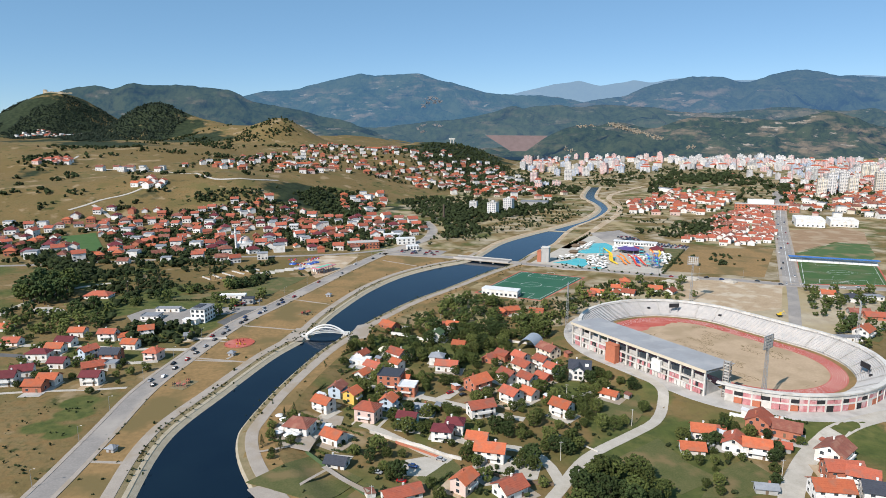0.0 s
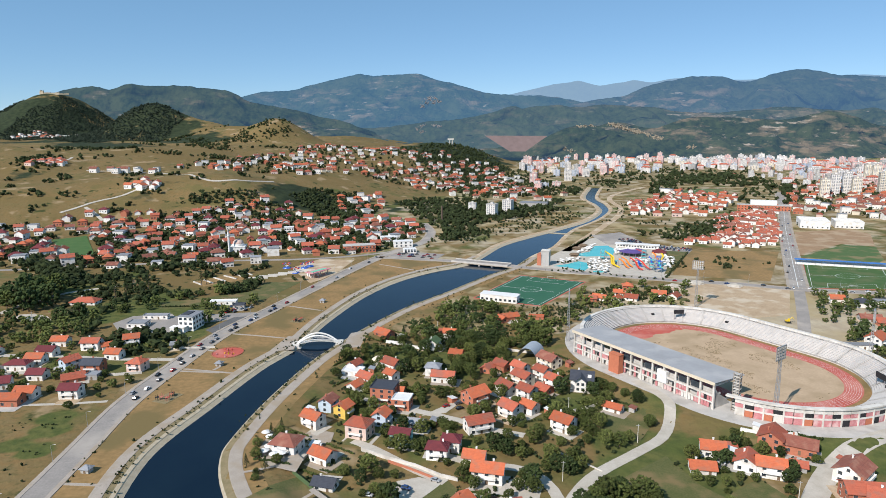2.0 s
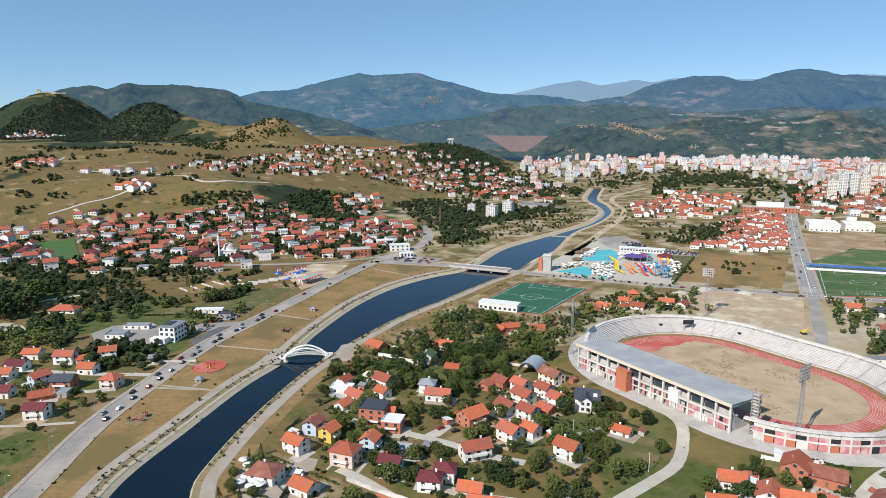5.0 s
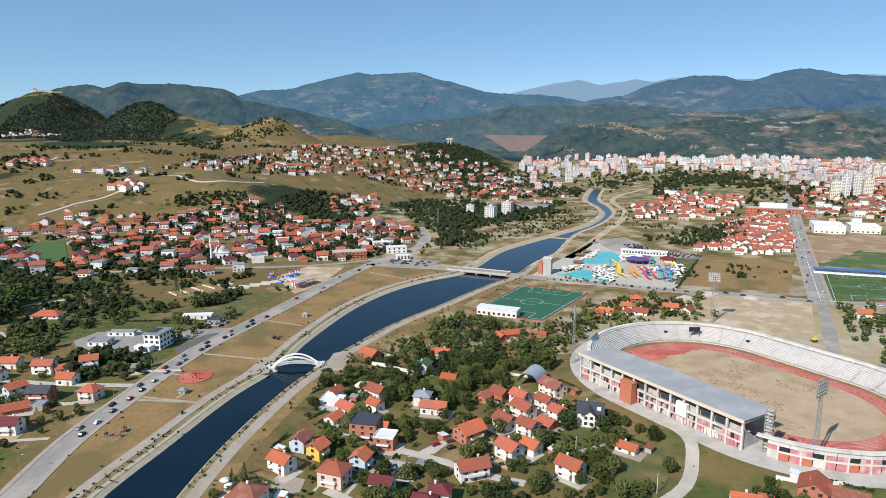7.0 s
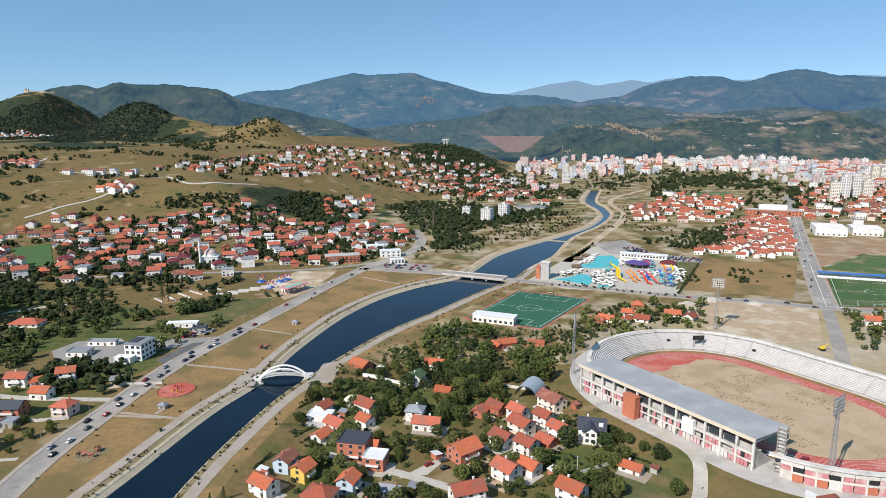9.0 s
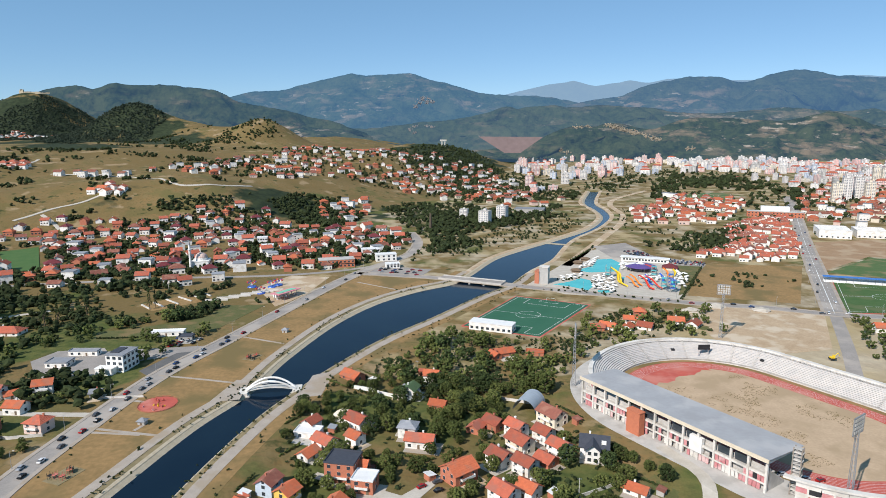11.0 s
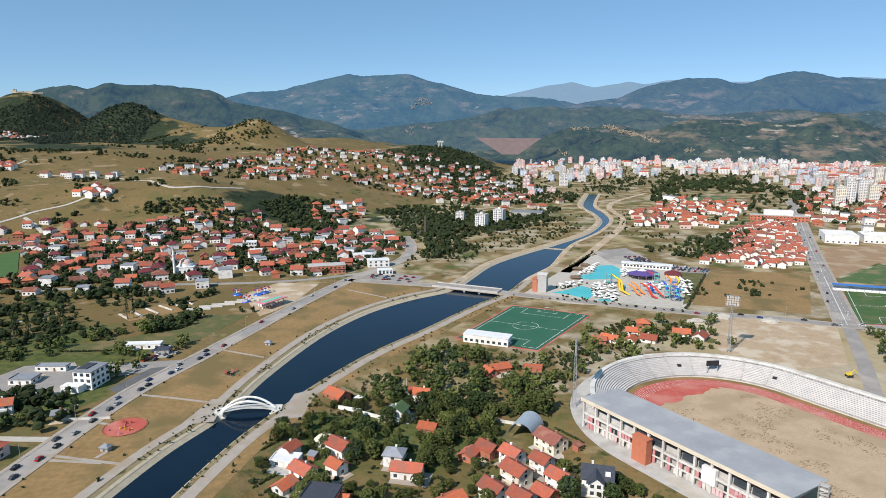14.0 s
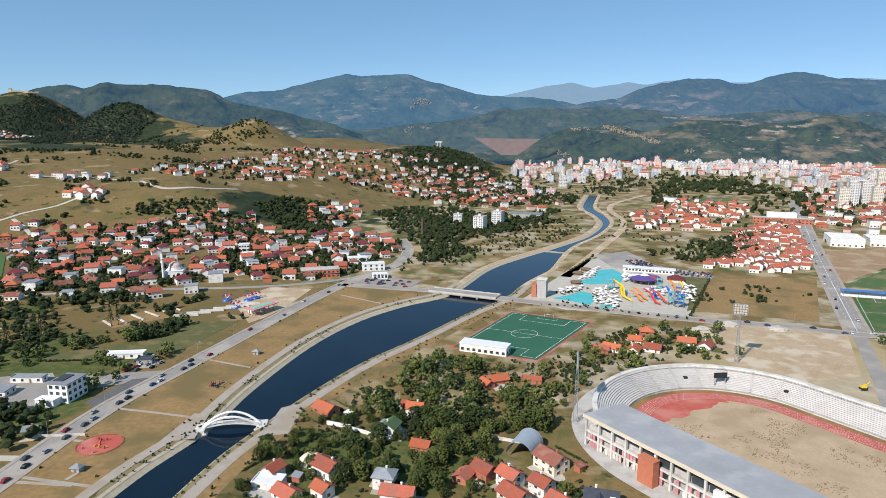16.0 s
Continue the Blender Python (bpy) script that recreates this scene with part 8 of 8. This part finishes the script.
# Greyed copy of the cliff rock, with distance haze put into its colour.
HAZED_ROCK = mat("far_cliff_rock", (0.25, 0.235, 0.23), (0.2, 0.19, 0.19), 12, 0.95, bump=0.6)
ROCK = mat("pale_cliff_rock", (0.34, 0.29, 0.22), (0.24, 0.2, 0.15), 8, 0.95, bump=0.6)
DAM_ROCK = mat("red_rockfill", (0.185, 0.135, 0.13), (0.15, 0.11, 0.105), 18, 0.95, bump=0.5)
for grid, spots, size in ((NEAR_GRID, [(0.202, -0.001), (0.2105, -0.001), (0.219, -0.0005), (0.186, -0.0366), (0.18, -0.0332), (0.191, -0.0401), (0.372, -0.0332), (0.379, -0.034)]
                           + [(0.249 + 0.0042 * k, 0.0007 - 0.00114 * k) for k in range(20)] + [(0.256 + 0.0042 * k, 0.0006 - 0.0013 * k) for k in range(16)], 1.0),
                          (MIDDLE_GRID, [(-0.0454, -0.0035), (-0.0392, -0.0001), (-0.041, -0.0087), (-0.0199, 0.0016), (-0.0147, -0.0002)], 1.2),
                          (CENTRE_GRID, [(-0.0341, 0.0357), (-0.0271, 0.0442), (-0.0193, 0.0408), (-0.0228, 0.034), (-0.0141, 0.0357), (-0.0403, 0.0324), (-0.027, 0.038), (-0.031, 0.04), (-0.023, 0.0375)], 1.2)):
    for az, el in spots:
        p = on_range(grid, az, el)
        c0 = [p + Vector((rng.randn() * 6, rng.randn() * 3, rng.randn() * 4.5)) * size for _ in range(40)]
        me = clump_mesh("cliff", [tuple(q) for q in c0], (0.9 + 1.8 * rng.rand(40)) * size, ROCK if grid is NEAR_GRID else HAZED_ROCK, rng, 1.5, 0.55)
        tagged(new("cliff", me), "pale bare rock cliff in the wooded slope", "cliff", "cliffs", "structure")
D0 = 2630
az = [(0.056, -0.0140), (0.153, -0.0149), (0.107, -0.0384)]
bm = bmesh.new()
top = [bm.verts.new((a * D0, D0, 140 + e * D0)) for a, e in (az[0], az[1])]
foot = [bm.verts.new(((az[2][0] + s) * (D0 - 70), D0 - 70, 140 + az[2][1] * (D0 - 70))) for s in (0.012, -0.012)]
back = [bm.verts.new((a * (D0 + 15), D0 + 15, 140 + e * D0)) for a, e in (az[0], az[1])]
bm.faces.new((foot[1], foot[0], top[1], top[0]))
bm.faces.new((top[0], top[1], back[1], back[0]))
bm.faces.new((back[0], back[1], foot[0], foot[1]))
bm.faces.new((top[0], back[0], foot[1]))
bm.faces.new((top[1], foot[0], back[1]))
tagged(part("dam", bm, DAM_ROCK), "reddish rockfill dam across a side valley", "dam", kind="structure")

# ---- small things near the camera ----
def wall_run(points, h, material, label, thick=0.25):
    for a, b in zip(points, points[1:]):
        ln = math.hypot(b[0] - a[0], b[1] - a[1])
        tagged(part("garden_wall", boxes((0, -thick / 2, -0.3, ln, thick / 2, h), (0, -thick / 2 - 0.06, h, ln, thick / 2 + 0.06, h + 0.1)), material, m=pose(a[0], a[1], float(land(*a)), 0, 0, math.degrees(math.atan2(b[1] - a[1], b[0] - a[0])))), label, "wall", "garden walls")


wall_run([(-47, 426), (-34, 421), (-14, 410)], 1.8, WHITE, "white rendered garden wall")
wall_run([(-70, 263), (-59, 251), (-49, 241), (-40, 231)], 1.5, ROOFS["green"], "green garden fence panels")
wall_run([(-44, 283), (-31, 275), (-19, 269), (-8, 261), (-1, 258)], 1.6, PALE_CONCRETE, "pale concrete garden wall")
wall_run([(6, 250), (16, 243), (25, 240), (36, 238)], 1.4, WOOD, "weathered board fence")
wall_run([(-31, 273), (-20, 266), (-10, 259)], 1.2, WALLS["brick"], "low red block garden wall")
wall_run([(44, 281), (52, 274), (60, 265)], 0.5, PALE_CONCRETE, "low pale garden kerb wall")
wall_run([(55, 320), (69, 327), (81, 335)], 1.3, PALE_CONCRETE, "pale concrete garden wall")
wall_run([(132, 297), (141, 292), (157, 292)], 1.6, WHITE, "white rendered wall round the stadium road")
wall_run([(23, 423), (36, 411), (52, 405)], 1.5, PALE_CONCRETE, "pale concrete garden wall")
wall_run([(-222, 370), (-197, 365), (-183, 368)], 1.4, PALE_CONCRETE, "pale garden wall by the meadow")
for a, b in (((-240, 589), (-228, 577)), ((-233, 596), (-220, 583)), ((-227, 605), (-211, 591)), ((-220, 613), (-204, 600)), ((-213, 621), (-200, 608)), ((-205, 627), (-194, 616))):
    wall_run([a, b], 0.8, PALE_CONCRETE, "low pale concrete wall footing", 1.2)
for x, y, s, tall in ((-228, 577, 1.0, 2.0), (-225, 581, 0.8, 1.7), (-284, 534, 1.6, 1.9), (-276, 537, 1.4, 1.8), (-268, 560, 1.2, 1.6)):
    t = new("poplar", KINDS[5][0])
    t.matrix_basis = pose(x, y, float(land(x, y)), 0, 0, x * 7) @ Matrix.Diagonal((s, s, tall, 1))
    tagged(t, "tall slim dark poplar across the river", "tree", "poplars across the river")
    part("crown", KINDS[5][1], None, t)
woods("village_edge_wood", scatter([(-479, 684), (-445, 700), (-385, 650), (-330, 567), (-352, 560), (-394, 615)], 130, 5, rng, lambda x, y: free(x, y, 1)), "dark wood below the village", 2.6, 5.0)
structure("oval_yard", sheet([(-331, 475), (-334, 487), (-324, 489), (-309, 482), (-301, 473), (-302, 466), (-317, 466)], 0.12), GRAVEL, "oval pale gravel yard among trees", "ground")
road("lane_trees", smooth_line([(-348, 452), (-351, 502), (-340, 544), (-324, 561), (-300, 576)]), 5.0, GRAVEL, "pale lane past the tall trees", 0.12)
woods("meadow_hedge", [(-232 + 0.7 * k, 506 + 0.05 * k) for k in range(50)], "clipped dark hedge along the meadow", 0.7, 1.0, 2)
wall_run([(-182, 409), (-156, 411)], 1.2, PALE_CONCRETE, "pale garden wall by the meadow")
for x, y in [(-89, 292), (-86, 288), (-83, 283), (-84, 279), (-85, 275), (-80, 276), (-77, 273), (-76, 277), (-80, 272), (-79, 280)]:
    t = thing("parasol", "large white canvas parasol on the restaurant terrace", "parasol", pose(x, y, 0.2), "parasols of the restaurant")
    part("pole", POLE, None, t)
    part("canopy", CANOPY, None, t, m=pose(0, 0, 2.4) @ Matrix.Diagonal((1.3, 1.3, 1.2, 1)))
structure("terrace_restaurant", sheet([(-89, 277), (-88, 297), (-67, 271), (-68, 261), (-81, 266)], 0.16), PAVING, "paved restaurant terrace", "pavement")
structure("garden_paths", loft(smooth_line([(-91, 260), (-85, 262), (-76, 266)], 3), [(-0.8, 0.26), (0.8, 0.26)]), PAVING, "narrow paved path", "path")
structure("garden_path_south", loft(smooth_line([(-67, 233), (-61, 241), (-57, 246)], 3), [(-0.8, 0.27), (0.8, 0.27)]), PAVING, "narrow paved path", "path")
structure("garden_path_edge", loft(smooth_line([(-59, 248), (-49, 238), (-38, 229)], 3), [(-1.2, 0.28), (1.2, 0.28)]), PAVING, "paved edge path", "path")
structure("river_stairs", sheet([(-86, 231), (-80, 235), (-71, 226), (-78, 222)], 0.2), PAVING, "paved landing above the river", "pavement")

bm = bmesh.new()
beam(bm, (0, 0, 0), (0, 0, 8), 0.11, 6, 0.06)
LAMP_POST = as_mesh("street_lamp", bm, STEEL)
bm = bmesh.new()
beam(bm, (0, 0, 8), (0, 1.6, 8.4), 0.05, 5)
LAMP_ARM = as_mesh("arm", bm, STEEL)
LAMP_HEAD = as_mesh("lamp_head", boxes((-0.15, 1.4, 8.3, 0.15, 2.2, 8.45)), PALE_CONCRETE)


def lamps(line, off, every, y0, y1, group):
    n = normals(line)
    d = 0.0
    for k in range(1, len(line)):
        d += float(np.hypot(*(line[k] - line[k - 1])))
        if d > every and y0 < line[k, 1] < y1:
            d = 0
            p = line[k] + n[k] * off
            t = new("street_lamp", LAMP_POST)
            t.matrix_basis = pose(p[0], p[1], 0.1, 0, 0, math.degrees(math.atan2(n[k][1], n[k][0])) + (90 if off > 0 else -90))
            tagged(t, "slim grey steel street lamp with single arm", "street lamp", group)
            part("arm", LAMP_ARM, None, t)
            part("lamp_head", LAMP_HEAD, None, t)


lamps(ROAD_L, 6.3, 32, 190, 720, "lamps on the river road")
lamps(CROSS, 6.0, 34, 500, 640, "lamps on the cross road")
lamps(ROAD_R, 10.5, 36, 470, 900, "lamps on the avenue")
for x, y in [(82, 290), (56, 320), (42, 258), (-309, 464), (-36, 224), (130, 243)] + [(-119, 1444), (-12, 445), (-233, 625)]:
    t = thing("utility_pole", "pale concrete utility pole with crossarm", "utility pole", pose(x, y, float(land(x, y))), "utility poles")
    bm = bmesh.new()
    beam(bm, (0, 0, -0.3), (0, 0, 9), 0.16, 8, 0.1)
    part("pole", bm, PALE_CONCRETE, t)
    part("crossarm", boxes((-0.9, -0.06, 8.4, 0.9, 0.06, 8.55)), STEEL, t)
# stadium fittings
for u, v, rot in ((-68, 52, 60), (80, 40, -30)):
    t = thing("scoreboard", "dark scoreboard on two posts above the terrace", "scoreboard", STADIUM @ pose(u * 0.92, 9 + (v - 9) * 0.92, 6.0, 0, 0, rot), "scoreboards")
    part("panel", boxes((-3.6, -0.3, 0.8, 3.6, 0.3, 3.8)), DARK, t)
    for s in (-3, 3):
        part("post", boxes((s - 0.15, -0.15, -3, s + 0.15, 0.15, 0.8)), STEEL, t)
# Solid near-black boxes paint the shade of stair openings on the terrace.
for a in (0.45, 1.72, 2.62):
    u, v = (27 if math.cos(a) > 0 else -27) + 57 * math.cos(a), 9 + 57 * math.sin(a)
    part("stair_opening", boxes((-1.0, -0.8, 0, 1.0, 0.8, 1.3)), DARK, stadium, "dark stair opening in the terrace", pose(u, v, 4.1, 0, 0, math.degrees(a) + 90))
def aisle_bm():
    bm = bmesh.new()
    prof = []
    for k in range(STEPS):
        prof += [(51.0 + 13 * k / STEPS, 1.75 + 7.6 * k / STEPS), (51.0 + 13 * (k + 1) / STEPS, 1.75 + 7.6 * k / STEPS)]
    a, b = ([bm.verts.new((r, s, z)) for r, z in prof] for s in (-0.5, 0.5))
    for k in range(len(prof) - 1):
        bm.faces.new((a[k], a[k + 1], b[k + 1], b[k]))
    return bm


for a in np.linspace(-0.6, math.pi * 1.02, 17):
    u, v = (27 if math.cos(a) > 0 else -27), 9
    part("aisle", aisle_bm(), CONCRETE, stadium, "", pose(u, v, 0, 0, 0, math.degrees(a)))
for (x, y), rot in zip([(179, 459), (241, 462)], (60, 0)):
    t = thing("digger", "small yellow excavator with raised arm", "excavator", pose(x, y, 0.25, 0, 0, rot), "site machines")
    part("track_frame", boxes((-1.8, -1.3, 0, 1.8, -0.7, 0.8), (-1.8, 0.7, 0, 1.8, 1.3, 0.8)), RUBBER, t)
    part("cab", boxes((-1.5, -1.1, 0.8, 1.0, 1.1, 1.7), (-0.2, -1.0, 1.7, 0.9, 0.1, 2.9)), SLIDE["yellow"], t)
    bm = bmesh.new()
    beam(bm, (1, 0.3, 1.5), (3.2, 0.3, 3.8), 0.2, 6)
    beam(bm, (3.2, 0.3, 3.8), (4.6, 0.3, 1.6), 0.16, 6)
    part("arm", bm, SLIDE["yellow"], t)
for x, y in [(220, 577), (195, 566), (249, 566)]:
    bm = bmesh.new()
    bmesh.ops.create_icosphere(bm, subdivisions=3, radius=1)
    for v in bm.verts:
        k = 1 + 0.3 * noise.noise(v.co * 2.5 + Vector((x, y, 0)))
        v.co = Vector((v.co.x * 7 * k, v.co.y * 5 * k, v.co.z * 2.6 * k))
    tagged(part("spoil_mound", bm, GRAVEL, m=pose(x, y, 0)), "heap of pale gravel on the site", "gravel heap", "gravel heaps")
car_park([(133, 327), (154, 320), (155, 329), (140, 335)], 6, 5, 20, "vans inside the stadium")
car_park([(-8, 327), (-2, 333), (6, 335), (1, 324)], 4, 6, 30, "cars in the yards")
car_park([(-43, 247), (-28, 238), (-15, 254), (-5, 261)], 4, 8, -20, "cars in the yards")
for q in CARS:
    for o in (*q.children_recursive, q):
        bpy.data.objects.remove(o)
rng = np.random.RandomState(77)
edge_spots = []
for line, off in ((ROAD_L, -8.0), (RIVER_L, 12.5), (RIVER_R, -14.0), (RIVER_R, -17.0)):
    q = line + normals(line) * off
    for p in q[(q[:, 1] > 180) & (q[:, 1] < 690)]:
        if rng.rand() < 0.4:
            edge_spots.append((p[0] + rng.randn() * 1.2, p[1] + rng.randn() * 1.2))
woods("park_saplings", edge_spots, "small saplings and bushes along paths and kerbs", 0.35, 0.95, 2)
woods("meadow_scrub", cluster([(-264, 320), (-193, 316), (-167, 226), (-193, 226)], 30, 4, 4, rng, lambda x, y: free(x, y, 1)) + cluster([(-65, 411), (-24, 568), (32, 639), (86, 613), (6, 510)], 60, 4, 4, rng, lambda x, y: free(x, y, 1)), "low scrub in the dry grass", 0.3, 0.9, 2)
